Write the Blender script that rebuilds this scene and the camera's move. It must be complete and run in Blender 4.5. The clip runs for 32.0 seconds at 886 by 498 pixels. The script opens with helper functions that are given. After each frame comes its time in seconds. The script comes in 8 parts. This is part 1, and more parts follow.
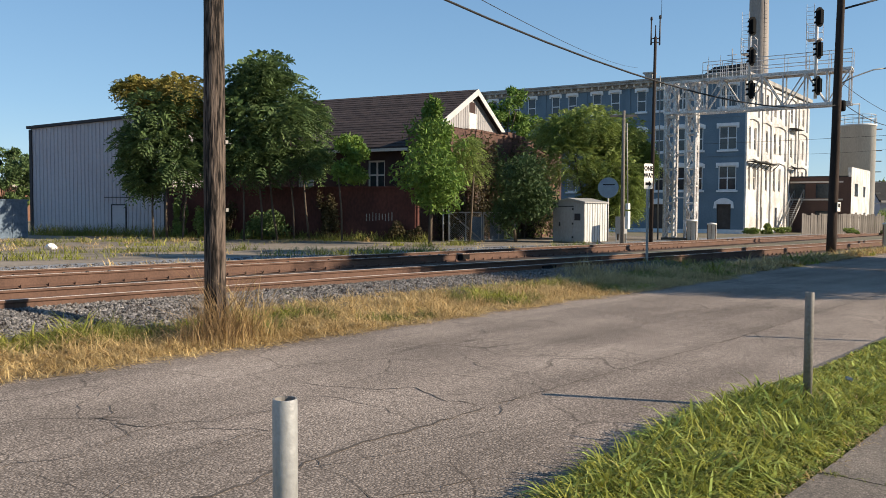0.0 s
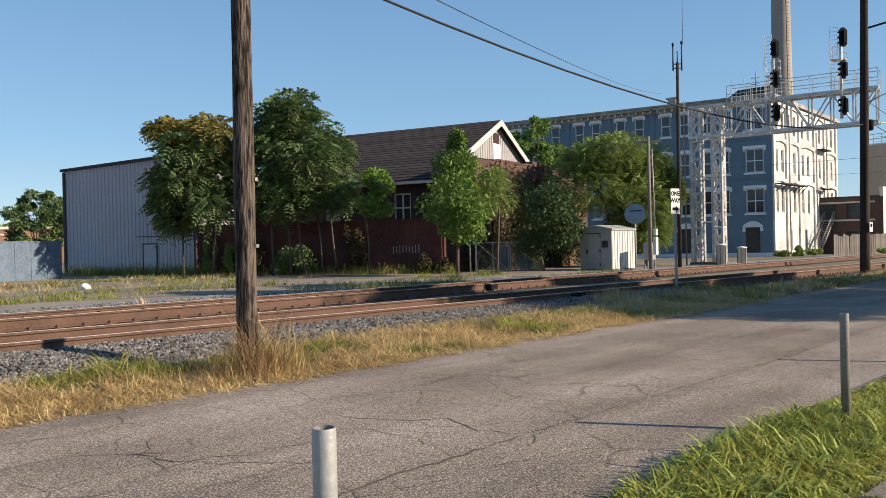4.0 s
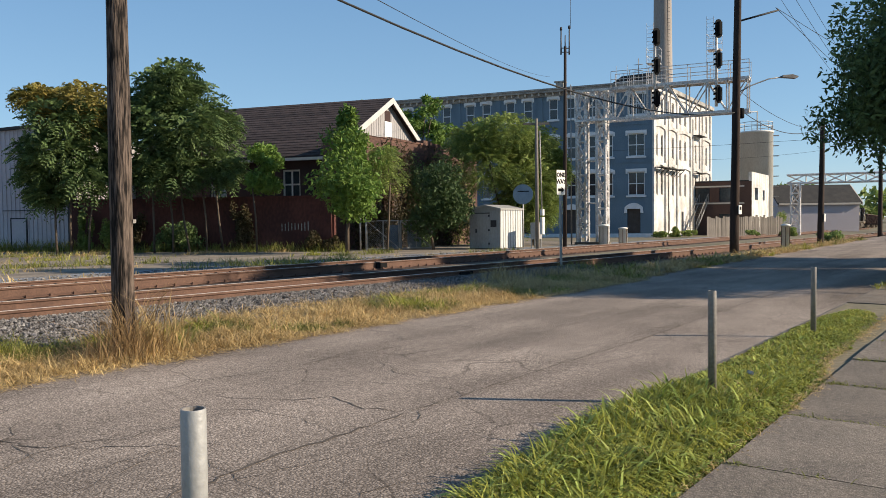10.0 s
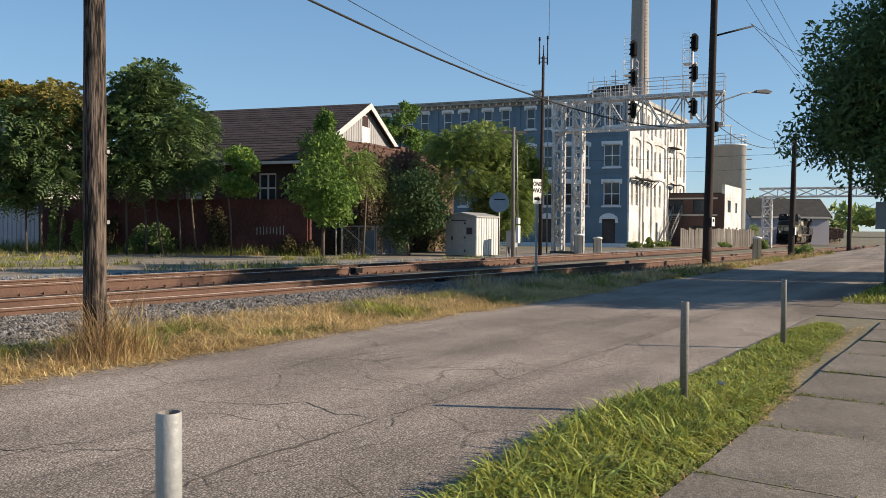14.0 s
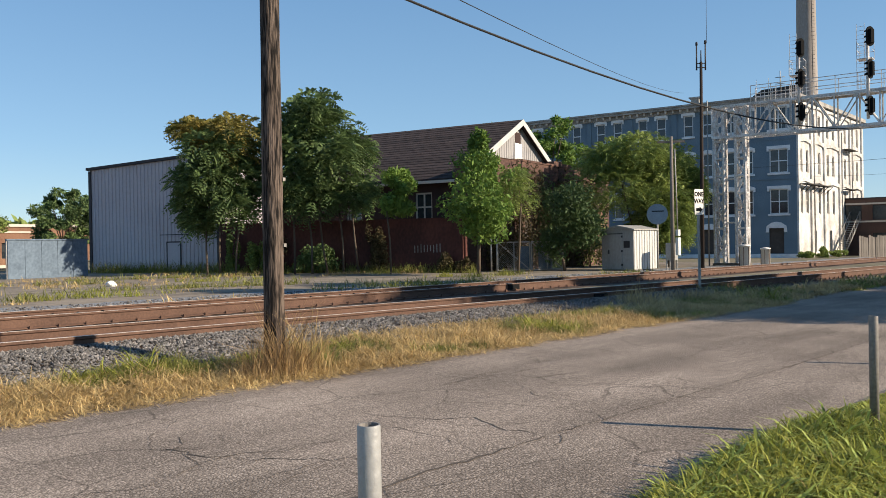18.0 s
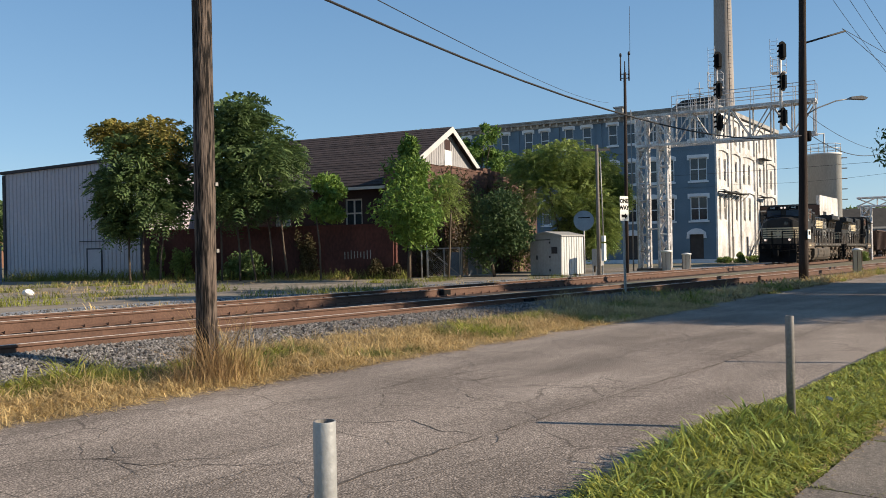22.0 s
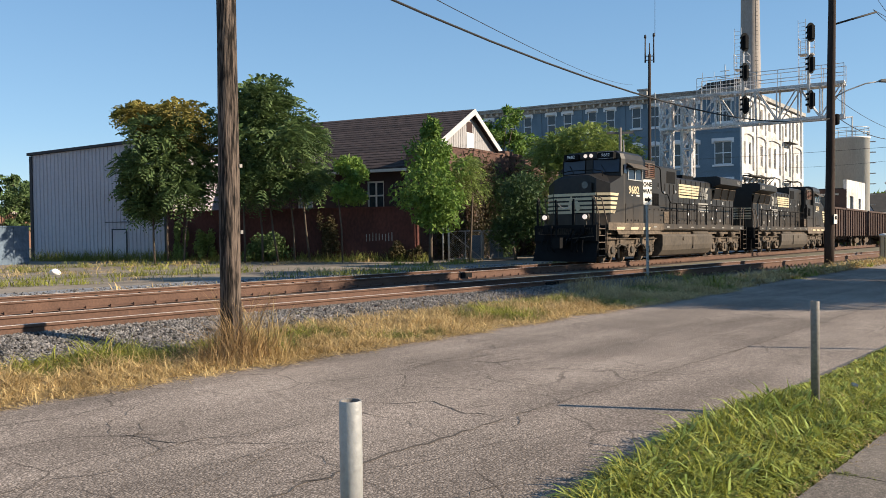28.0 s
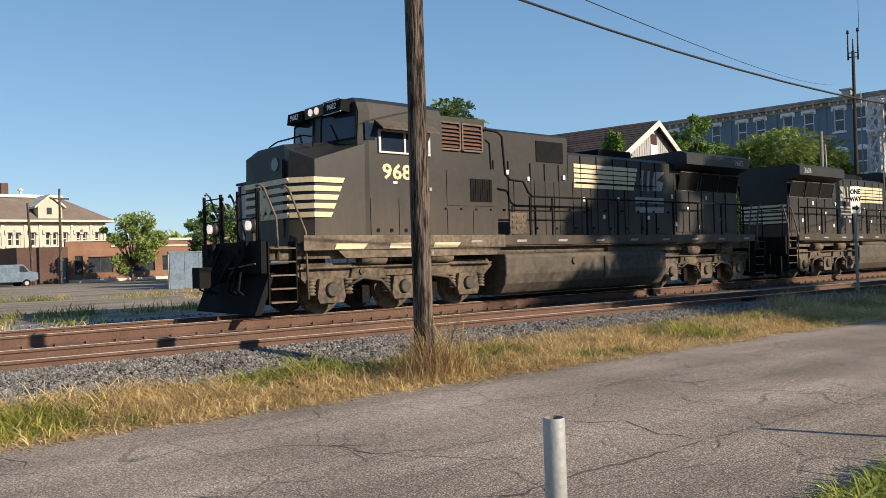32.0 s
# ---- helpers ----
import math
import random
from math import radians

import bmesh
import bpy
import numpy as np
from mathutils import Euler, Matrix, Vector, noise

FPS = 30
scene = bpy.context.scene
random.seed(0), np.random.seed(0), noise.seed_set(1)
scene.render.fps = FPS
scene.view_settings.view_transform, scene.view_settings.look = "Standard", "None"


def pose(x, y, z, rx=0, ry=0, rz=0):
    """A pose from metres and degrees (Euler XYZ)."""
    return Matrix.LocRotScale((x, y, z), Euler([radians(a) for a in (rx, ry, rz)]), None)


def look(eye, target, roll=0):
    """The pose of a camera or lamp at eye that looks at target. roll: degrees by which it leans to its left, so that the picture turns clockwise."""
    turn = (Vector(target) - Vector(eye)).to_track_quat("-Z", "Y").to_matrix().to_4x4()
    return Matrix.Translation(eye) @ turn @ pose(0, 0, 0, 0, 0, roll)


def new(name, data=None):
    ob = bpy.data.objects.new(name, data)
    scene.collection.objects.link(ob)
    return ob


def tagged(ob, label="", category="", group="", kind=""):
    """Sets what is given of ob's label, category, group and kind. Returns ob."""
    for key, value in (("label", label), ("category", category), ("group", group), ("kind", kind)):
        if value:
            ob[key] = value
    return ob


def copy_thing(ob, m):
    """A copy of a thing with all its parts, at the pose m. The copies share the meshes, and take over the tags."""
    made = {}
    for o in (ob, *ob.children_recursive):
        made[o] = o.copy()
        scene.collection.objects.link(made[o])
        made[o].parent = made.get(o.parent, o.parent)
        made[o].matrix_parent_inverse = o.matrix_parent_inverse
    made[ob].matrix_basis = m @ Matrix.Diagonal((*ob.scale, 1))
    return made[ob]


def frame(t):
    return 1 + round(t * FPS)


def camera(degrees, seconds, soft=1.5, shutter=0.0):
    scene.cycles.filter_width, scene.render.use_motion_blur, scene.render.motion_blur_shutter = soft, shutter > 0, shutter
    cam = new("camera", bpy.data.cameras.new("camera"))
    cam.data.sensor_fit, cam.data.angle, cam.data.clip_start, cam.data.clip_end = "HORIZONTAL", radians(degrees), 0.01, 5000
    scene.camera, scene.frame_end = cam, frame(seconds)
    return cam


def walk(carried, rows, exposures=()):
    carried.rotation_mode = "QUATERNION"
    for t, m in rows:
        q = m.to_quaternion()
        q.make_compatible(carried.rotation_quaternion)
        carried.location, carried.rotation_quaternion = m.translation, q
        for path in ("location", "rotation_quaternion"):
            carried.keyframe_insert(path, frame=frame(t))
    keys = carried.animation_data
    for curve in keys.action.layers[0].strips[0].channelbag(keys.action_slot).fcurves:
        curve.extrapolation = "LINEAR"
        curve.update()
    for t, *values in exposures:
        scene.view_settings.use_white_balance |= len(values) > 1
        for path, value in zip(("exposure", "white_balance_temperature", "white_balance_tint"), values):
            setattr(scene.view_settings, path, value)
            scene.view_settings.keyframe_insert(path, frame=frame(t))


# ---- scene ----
cam = camera(57.48, 32.0, soft=0.4)
walk(cam, [
    (0.0, look((0.154, 0.068, 1.632), (7.571, 6.760, 1.180), 0.25)),
    (0.5, look((0.137, 0.068, 1.630), (7.522, 6.804, 1.353), -0.72)),
    (1.0, look((0.114, 0.059, 1.621), (7.368, 6.940, 1.465), -1.48)),
    (1.5, look((0.112, 0.067, 1.623), (7.287, 7.030, 1.470), -1.67)),
    (2.0, look((0.108, 0.055, 1.627), (7.316, 6.985, 1.529), -1.60)),
    (2.5, look((0.105, 0.058, 1.627), (7.315, 6.987, 1.542), -1.30)),
    (4.5, look((0.105, 0.039, 1.626), (7.294, 6.991, 1.578), -1.22)),
    (5.0, look((0.095, 0.038, 1.629), (7.211, 7.063, 1.593), -1.09)),
    (5.5, look((0.102, 0.037, 1.624), (7.208, 7.070, 1.466), -1.00)),
    (6.0, look((0.117, 0.042, 1.621), (7.389, 6.899, 1.293), -0.76)),
    (6.5, look((0.116, 0.031, 1.623), (7.625, 6.624, 1.257), -0.28)),
    (7.0, look((0.131, 0.025, 1.624), (7.931, 6.277, 1.334), -0.19)),
    (7.5, look((0.139, 0.033, 1.620), (8.110, 6.065, 1.333), -0.43)),
    (8.0, look((0.146, 0.029, 1.620), (8.157, 6.005, 1.276), -0.81)),
    (8.5, look((0.154, 0.034, 1.617), (8.217, 5.936, 1.223), -0.93)),
    (9.0, look((0.154, 0.031, 1.616), (8.206, 5.946, 1.185), -0.77)),
    (9.5, look((0.149, 0.030, 1.616), (8.169, 5.990, 1.227), -0.62)),
    (10.0, look((0.153, 0.031, 1.618), (8.212, 5.942, 1.265), -0.66)),
    (10.5, look((0.154, 0.029, 1.618), (8.260, 5.878, 1.329), -0.78)),
    (11.0, look((0.155, 0.027, 1.615), (8.262, 5.873, 1.326), -0.47)),
    (11.5, look((0.160, 0.028, 1.615), (8.253, 5.894, 1.320), -0.11)),
    (12.0, look((0.155, 0.026, 1.617), (8.255, 5.880, 1.269), -0.07)),
    (12.5, look((0.146, 0.028, 1.620), (8.353, 5.726, 1.200), -0.17)),
    (13.0, look((0.136, 0.023, 1.623), (8.365, 5.690, 1.223), 0.13)),
    (13.5, look((0.133, 0.027, 1.621), (8.380, 5.671, 1.261), 0.40)),
    (15.5, look((0.101, 0.037, 1.621), (8.262, 5.816, 1.694), 0.18)),
    (16.0, look((0.086, 0.050, 1.618), (8.119, 6.004, 1.505), -0.07)),
    (16.5, look((0.097, 0.045, 1.626), (7.775, 6.449, 1.414), -0.74)),
    (17.0, look((0.108, 0.017, 1.635), (7.245, 7.020, 1.490), -0.83)),
    (17.5, look((0.099, 0.019, 1.635), (6.949, 7.298, 1.324), -0.60)),
    (18.0, look((0.008, 0.045, 1.639), (7.033, 7.161, 1.570), -0.98)),
    (18.5, look((-0.060, 0.122, 1.616), (7.466, 6.706, 1.592), -1.65)),
    (19.0, look((-0.108, 0.101, 1.621), (7.693, 6.358, 1.666), -1.51)),
    (19.5, look((-0.097, 0.067, 1.625), (7.774, 6.233, 1.744), -0.93)),
    (20.0, look((-0.081, 0.049, 1.622), (7.800, 6.205, 1.698), -0.73)),
    (20.5, look((-0.109, 0.029, 1.627), (7.687, 6.290, 1.743), -0.95)),
    (21.0, look((-0.110, 0.027, 1.626), (7.625, 6.362, 1.803), -1.24)),
    (21.5, look((-0.114, 0.026, 1.622), (7.545, 6.455, 1.698), -1.43)),
    (22.0, look((-0.118, 0.029, 1.624), (7.504, 6.502, 1.619), -1.10)),
    (22.5, look((-0.119, 0.029, 1.625), (7.516, 6.487, 1.556), -0.84)),
    (23.0, look((-0.122, 0.023, 1.625), (7.529, 6.461, 1.563), -0.57)),
    (23.5, look((-0.120, 0.020, 1.624), (7.566, 6.417, 1.529), -0.40)),
    (24.0, look((-0.118, 0.026, 1.626), (7.588, 6.398, 1.518), -0.33)),
    (24.5, look((-0.113, 0.029, 1.622), (7.640, 6.342, 1.437), -0.35)),
    (26.5, look((-0.100, 0.046, 1.623), (7.637, 6.375, 1.348), -0.77)),
    (27.0, look((-0.122, 0.038, 1.621), (7.463, 6.552, 1.389), -0.78)),
    (27.5, look((-0.129, 0.036, 1.620), (7.400, 6.615, 1.427), -0.67)),
    (28.0, look((-0.135, 0.034, 1.622), (7.311, 6.705, 1.408), -0.75)),
    (28.5, look((-0.137, 0.031, 1.621), (7.192, 6.831, 1.383), -0.92)),
    (29.0, look((-0.140, 0.028, 1.627), (7.110, 6.912, 1.438), -1.06)),
    (29.5, look((-0.141, 0.034, 1.622), (7.055, 6.977, 1.496), -1.57)),
    (30.0, look((-0.151, 0.018, 1.626), (7.044, 6.963, 1.621), -1.49)),
    (30.5, look((-0.167, 0.017, 1.626), (6.859, 7.132, 1.678), -1.46)),
    (31.0, look((-0.171, 0.023, 1.626), (6.646, 7.340, 1.657), -1.84)),
    (31.5, look((-0.190, 0.021, 1.628), (6.282, 7.645, 1.636), -1.98)),
    (32.0, look((-0.245, -0.000, 1.639), (5.534, 8.161, 1.693), -1.95)),
], [(0, 0.62), (6, 0.62), (10, 0.58), (13, 0.56), (18, 0.62), (20, 0.6), (22, 0.54), (23, 0.62), (24, 0.7), (27, 0.72), (29, 0.74), (31, 0.7), (32, 0.56)])

# ---- light ----
SUN_EL, SUN_X, SUN_Y = 24.3, 0.469, -0.883
world = bpy.data.worlds.new("sky")
scene.world = world
world.use_nodes = True
_n = world.node_tree.nodes
_sky = _n.new("ShaderNodeTexSky")
_sky.sky_type, _sky.sun_disc = "NISHITA", False
_sky.sun_elevation = radians(SUN_EL)
_sky.sun_rotation = math.atan2(SUN_X, SUN_Y)
_sky.air_density, _sky.dust_density, _sky.ozone_density = 0.85, 0.0, 2.6
_n["Background"].inputs["Strength"].default_value = 0.094
# light scattered more than once evens the blue out round the horizon
_tc, _sep, _ramp, _mix = (_n.new("ShaderNode" + k) for k in ("TexCoord", "SeparateXYZ", "ValToRGB", "Mix"))
_l = world.node_tree.links
_l.new(_tc.outputs["Generated"], _sep.inputs[0])
_l.new(_sep.outputs["Z"], _ramp.inputs["Fac"])
_el = _ramp.color_ramp.elements
_el[0].position, _el[0].color = 0.0, (3.0, 4.35, 5.3, 1)
_el[1].position, _el[1].color = 1.0, (0.65, 1.45, 2.9, 1)
for _p, _c in ((0.12, (2.05, 3.65, 5.3, 1)), (0.34, (1.2, 2.6, 4.6, 1))):
    _e = _el.new(_p)
    _e.color = _c
_mix.data_type = "RGBA"
_mix.inputs["Factor"].default_value = 0.65
_l.new(_sky.outputs["Color"], _mix.inputs["A"])
_l.new(_ramp.outputs["Color"], _mix.inputs["B"])
_l.new(_mix.outputs["Result"], _n["Background"].inputs["Color"])
sun = new("sun", bpy.data.lights.new("sun", "SUN"))
sun.data.energy, sun.data.angle, sun.data.color = 5.0, radians(0.6), (1.0, 0.85, 0.66)
_k = math.cos(radians(SUN_EL))
sun.matrix_world = look((SUN_X * _k * 60, SUN_Y * _k * 60, math.sin(radians(SUN_EL)) * 60), (0, 0, 0))

# ---- materials ----
def mat(name, a, b=None, rough=0.8, metal=0.0, big=0.6, fine=14.0, mix=0.5, bump=0.15, spec=0.3, stretch=(1, 1, 1), rand=0.0, coords="Object", island=False, gain=1.7):
    """Two-tone surface: broad stains, fine grain and a fine relief, sized in metres."""
    m = bpy.data.materials.new(name)
    m.use_nodes = True
    nt = m.node_tree
    n, l = nt.nodes, nt.links
    bsdf = n["Principled BSDF"]
    b = b or tuple(0.7 * c for c in a)
    tc = n.new("ShaderNodeTexCoord")
    mp = n.new("ShaderNodeMapping")
    mp.inputs["Scale"].default_value = stretch
    l.new(tc.outputs[coords], mp.inputs["Vector"])
    t1, t2 = n.new("ShaderNodeTexNoise"), n.new("ShaderNodeTexNoise")
    t1.inputs["Scale"].default_value, t1.inputs["Detail"].default_value = big, 5
    t2.inputs["Scale"].default_value, t2.inputs["Detail"].default_value = fine, 4
    for t in (t1, t2):
        l.new(mp.outputs["Vector"], t.inputs["Vector"])
    add = n.new("ShaderNodeMath")
    add.operation = "MULTIPLY_ADD"
    l.new(t1.outputs["Fac"], add.inputs[0])
    add.inputs[1].default_value = mix * 2 * gain
    sub = n.new("ShaderNodeMath")
    sub.operation = "MULTIPLY_ADD"
    l.new(t2.outputs["Fac"], sub.inputs[0])
    sub.inputs[1].default_value, sub.inputs[2].default_value = (1 - mix) * 2 * gain, 0.5 - gain
    l.new(sub.outputs[0], add.inputs[2])
    ramp = n.new("ShaderNodeMix")
    ramp.data_type, ramp.clamp_factor = "RGBA", True
    ramp.inputs["A"].default_value, ramp.inputs["B"].default_value = (*a, 1), (*b, 1)
    l.new(add.outputs[0], ramp.inputs["Factor"])
    col = ramp.outputs["Result"]
    if rand:
        src = n.new("ShaderNodeNewGeometry").outputs["Random Per Island"] if island else n.new("ShaderNodeObjectInfo").outputs["Random"]
        mr = n.new("ShaderNodeMapRange")
        mr.inputs["To Min"].default_value, mr.inputs["To Max"].default_value = 1 - rand, 1 + rand
        l.new(src, mr.inputs["Value"])
        hs = n.new("ShaderNodeHueSaturation")
        l.new(mr.outputs["Result"], hs.inputs["Value"])
        l.new(col, hs.inputs["Color"])
        col = hs.outputs["Color"]
    l.new(col, bsdf.inputs["Base Color"])
    bsdf.inputs["Roughness"].default_value, bsdf.inputs["Metallic"].default_value = rough, metal
    bsdf.inputs["Specular IOR Level"].default_value = spec
    if bump:
        bp = n.new("ShaderNodeBump")
        bp.inputs["Strength"].default_value, bp.inputs["Distance"].default_value = bump, 0.03
        l.new(t2.outputs["Fac"], bp.inputs["Height"])
        l.new(bp.outputs["Normal"], bsdf.inputs["Normal"])
    return m


def leafmat(name, a, b):
    m = mat(name, a, b, rough=0.6, big=0.5, fine=3.0, mix=0.5, bump=0, rand=0.35, island=True, spec=0.25)
    n, l = m.node_tree.nodes, m.node_tree.links
    out, bsdf = n["Material Output"], n["Principled BSDF"]
    tr, mx = n.new("ShaderNodeBsdfTranslucent"), n.new("ShaderNodeMixShader")
    mx.inputs[0].default_value = 0.28
    l.new(bsdf.inputs["Base Color"].links[0].from_socket, tr.inputs["Color"])
    l.new(bsdf.outputs[0], mx.inputs[1])
    l.new(tr.outputs[0], mx.inputs[2])
    l.new(mx.outputs[0], out.inputs["Surface"])
    return m


def glow(name, col, power):
    m = mat(name, col, col, rough=0.3, bump=0)
    b = m.node_tree.nodes["Principled BSDF"]
    b.inputs["Emission Color"].default_value = (*col, 1)
    b.inputs["Emission Strength"].default_value = power
    return m


M = {}
def node_mix(n, l, kind, a, b, fac=1.0):
    mx = n.new("ShaderNodeMix")
    mx.data_type, mx.blend_type = "RGBA", kind
    mx.inputs["Factor"].default_value = fac
    l.new(a, mx.inputs["A"])
    l.new(b, mx.inputs["B"])
    return mx.outputs["Result"]


def spread(n, l, src, lo, hi, to_lo, to_hi):
    mr = n.new("ShaderNodeMapRange")
    for k, v in (("From Min", lo), ("From Max", hi), ("To Min", to_lo), ("To Max", to_hi)):
        mr.inputs[k].default_value = v
    l.new(src, mr.inputs["Value"])
    return mr.outputs["Result"]


def aggregate(m, scale, low, specks, crazing=0.0, streak=0.0):
    """Open aggregate: pale stones in dark joints, worn streaks along the street and fine crazing."""
    n, l = m.node_tree.nodes, m.node_tree.links
    bsdf = n["Principled BSDF"]
    col = bsdf.inputs["Base Color"].links[0].from_socket
    tc = n.new("ShaderNodeTexCoord").outputs["Object"]

    def noisy(sc, stretch=(1, 1, 1), detail=3.0):
        mp, ns = n.new("ShaderNodeMapping"), n.new("ShaderNodeTexNoise")
        mp.inputs["Scale"].default_value = stretch
        ns.inputs["Scale"].default_value, ns.inputs["Detail"].default_value = sc, detail
        l.new(tc, mp.inputs["Vector"])
        l.new(mp.outputs[0], ns.inputs["Vector"])
        return ns

    def cells(sc, wob, feature):
        ns, ad, vo = noisy(sc * 0.8), n.new("ShaderNodeVectorMath"), n.new("ShaderNodeTexVoronoi")
        ad.operation = "MULTIPLY_ADD"
        ad.inputs[1].default_value = (wob, wob, wob)
        l.new(ns.outputs["Color"], ad.inputs[0])
        l.new(tc, ad.inputs[2])
        vo.feature = feature
        vo.inputs["Scale"].default_value = sc
        l.new(ad.outputs[0], vo.inputs["Vector"])
        return vo

    pit = cells(scale, 0.9 / scale, "DISTANCE_TO_EDGE").outputs["Distance"]
    col = node_mix(n, l, "MULTIPLY", col, spread(n, l, pit, 0.02, 0.26, low, 1.12))
    stone = cells(scale * 1.7, 0.4 / scale, "F1").outputs["Color"]
    bw = n.new("ShaderNodeRGBToBW")
    l.new(stone, bw.inputs[0])
    col = node_mix(n, l, "MULTIPLY", col, spread(n, l, bw.outputs[0], 0.2, 0.8, 1 - specks, 1 + specks))
    if streak:
        col = node_mix(n, l, "MULTIPLY", col, spread(n, l, noisy(1.0, (0.12, 1.1, 1)).outputs["Fac"], 0.35, 0.65, 1 - streak, 1 + streak * 0.6))
    if crazing:
        net = cells(0.85, 0.75, "DISTANCE_TO_EDGE").outputs["Distance"]
        gate = spread(n, l, noisy(0.6).outputs["Fac"], 0.42, 0.56, 1.0, crazing)
        line = spread(n, l, net, 0.002, 0.011, 0.0, 1.0)
        ad = n.new("ShaderNodeMath")
        ad.operation = "MAXIMUM"
        l.new(gate, ad.inputs[0])
        l.new(line, ad.inputs[1])
        col = node_mix(n, l, "MULTIPLY", col, ad.outputs[0])
    l.new(col, bsdf.inputs["Base Color"])
    bp = n.new("ShaderNodeBump")
    bp.inputs["Strength"].default_value, bp.inputs["Distance"].default_value = 0.55, 0.008
    l.new(pit, bp.inputs["Height"])
    l.new(bp.outputs["Normal"], bsdf.inputs["Normal"])


M["asphalt"] = mat("asphalt", (0.43, 0.355, 0.295), (0.285, 0.235, 0.195), rough=0.95, big=0.5, fine=30, mix=0.6, bump=0.5, spec=0.1, gain=2.2)
aggregate(M["asphalt"], 38, 0.48, 0.30, 0.6, 0.24)
M["crack"] = mat("crack_filler", (0.15, 0.125, 0.105), (0.06, 0.05, 0.042), rough=1, big=3, fine=40)
M["concrete"] = mat("concrete", (0.30, 0.25, 0.20), (0.165, 0.14, 0.115), rough=0.95, big=1.1, fine=24, mix=0.65, bump=0.35, rand=0.1, gain=2.0)
aggregate(M["concrete"], 60, 0.6, 0.25, 0.0, 0.12)
M["kerb"] = mat("kerb_concrete", (0.20, 0.175, 0.145), (0.10, 0.088, 0.072), rough=0.95, big=1.5, fine=30, bump=0.4)
M["dirt"] = mat("dry_dirt", (0.24, 0.20, 0.14), (0.13, 0.12, 0.07), rough=1, big=0.25, fine=9, bump=0.6)
M["lot"] = mat("old_lot", (0.33, 0.275, 0.215), (0.13, 0.11, 0.085), rough=1, big=0.5, fine=16, bump=0.4, gain=2.6, stretch=(0.35, 1.3, 1))
M["gravel"] = mat("ballast_gravel", (0.36, 0.36, 0.365), (0.13, 0.132, 0.14), rough=0.95, big=1.2, fine=30, mix=0.25, bump=1.0)
M["stone"] = mat("ballast_stone", (0.235, 0.218, 0.205), (0.075, 0.069, 0.065), rough=0.9, big=4, fine=40, rand=0.6, island=True)
M["rust"] = mat("rusty_rail", (0.15, 0.085, 0.06), (0.085, 0.049, 0.036), rough=0.85, big=1.5, fine=25, bump=0.25)
M["railtop"] = mat("polished_rail", (0.78, 0.70, 0.62), (0.6, 0.53, 0.46), rough=0.42, metal=0.5, big=2, fine=30, bump=0.02)
M["tie"] = mat("creosoted_tie", (0.085, 0.06, 0.045), (0.045, 0.034, 0.027), rough=0.95, big=2, fine=18, stretch=(4, 1, 1), rand=0.25)
M["polewood"] = mat("weathered_pole_wood", (0.145, 0.11, 0.088), (0.010, 0.008, 0.0068), rough=0.95, big=5.0, fine=15, mix=0.45, bump=1.0, gain=3.2, stretch=(3.0, 3.0, 0.3))
M["darkpole"] = mat("dark_pole_wood", (0.055, 0.038, 0.031), (0.022, 0.016, 0.013), rough=0.95, big=2, fine=20, bump=0.5, stretch=(2, 2, 0.2))
M["steelpost"] = mat("galvanised_post", (0.46, 0.46, 0.45), (0.33, 0.33, 0.325), rough=0.55, metal=0.35, big=3, fine=40, bump=0.1)
M["dullpost"] = mat("dull_steel_post", (0.30, 0.28, 0.26), (0.19, 0.175, 0.16), rough=0.6, metal=0.3, big=3, fine=40, bump=0.1)
M["gantry"] = mat("pale_painted_steel", (0.82, 0.80, 0.78), (0.42, 0.375, 0.345), rough=0.6, big=1.4, fine=12, bump=0.05, gain=2.2)
M["black"] = mat("black_paint", (0.009, 0.009, 0.01), (0.016, 0.016, 0.016), spec=0.08, rough=0.9, big=2, fine=20, bump=0.05)
M["bluewall"] = mat("blue_painted_brick", (0.165, 0.23, 0.285), (0.11, 0.165, 0.215), rough=0.9, big=0.5, fine=9, bump=0.35)
M["whitewall"] = mat("white_peeling_paint", (0.74, 0.72, 0.695), (0.40, 0.38, 0.355), rough=0.9, big=0.7, fine=6, mix=0.6, bump=0.35, gain=2.2, stretch=(1, 1, 0.6))
M["trim"] = mat("pale_window_trim", (0.80, 0.81, 0.82), (0.62, 0.64, 0.66), rough=0.8, big=2, fine=20, bump=0.1)
M["trimw"] = mat("white_trim", (0.62, 0.56, 0.48), (0.48, 0.43, 0.37), rough=0.8, big=2, fine=20, bump=0.1)
M["cornice"] = mat("weathered_cornice", (0.44, 0.42, 0.395), (0.19, 0.18, 0.165), rough=0.9, big=1, fine=10, bump=0.2, gain=2.2)
M["glass"] = mat("dark_window_glass", (0.02, 0.025, 0.03), (0.05, 0.055, 0.06), rough=0.12, big=0.8, fine=4, bump=0.02, spec=0.6)
M["board"] = mat("boarded_panel", (0.10, 0.085, 0.075), (0.06, 0.05, 0.045), rough=0.9, big=2, fine=20)
M["roofing"] = mat("dark_roofing", (0.06, 0.055, 0.05), (0.03, 0.03, 0.03), rough=0.9, big=1, fine=15)
M["shingle"] = mat("brown_shingle", (0.066, 0.046, 0.042), (0.03, 0.022, 0.021), rough=0.95, big=2.0, fine=9, mix=0.4, bump=0.9, rand=0.25, gain=2.4)
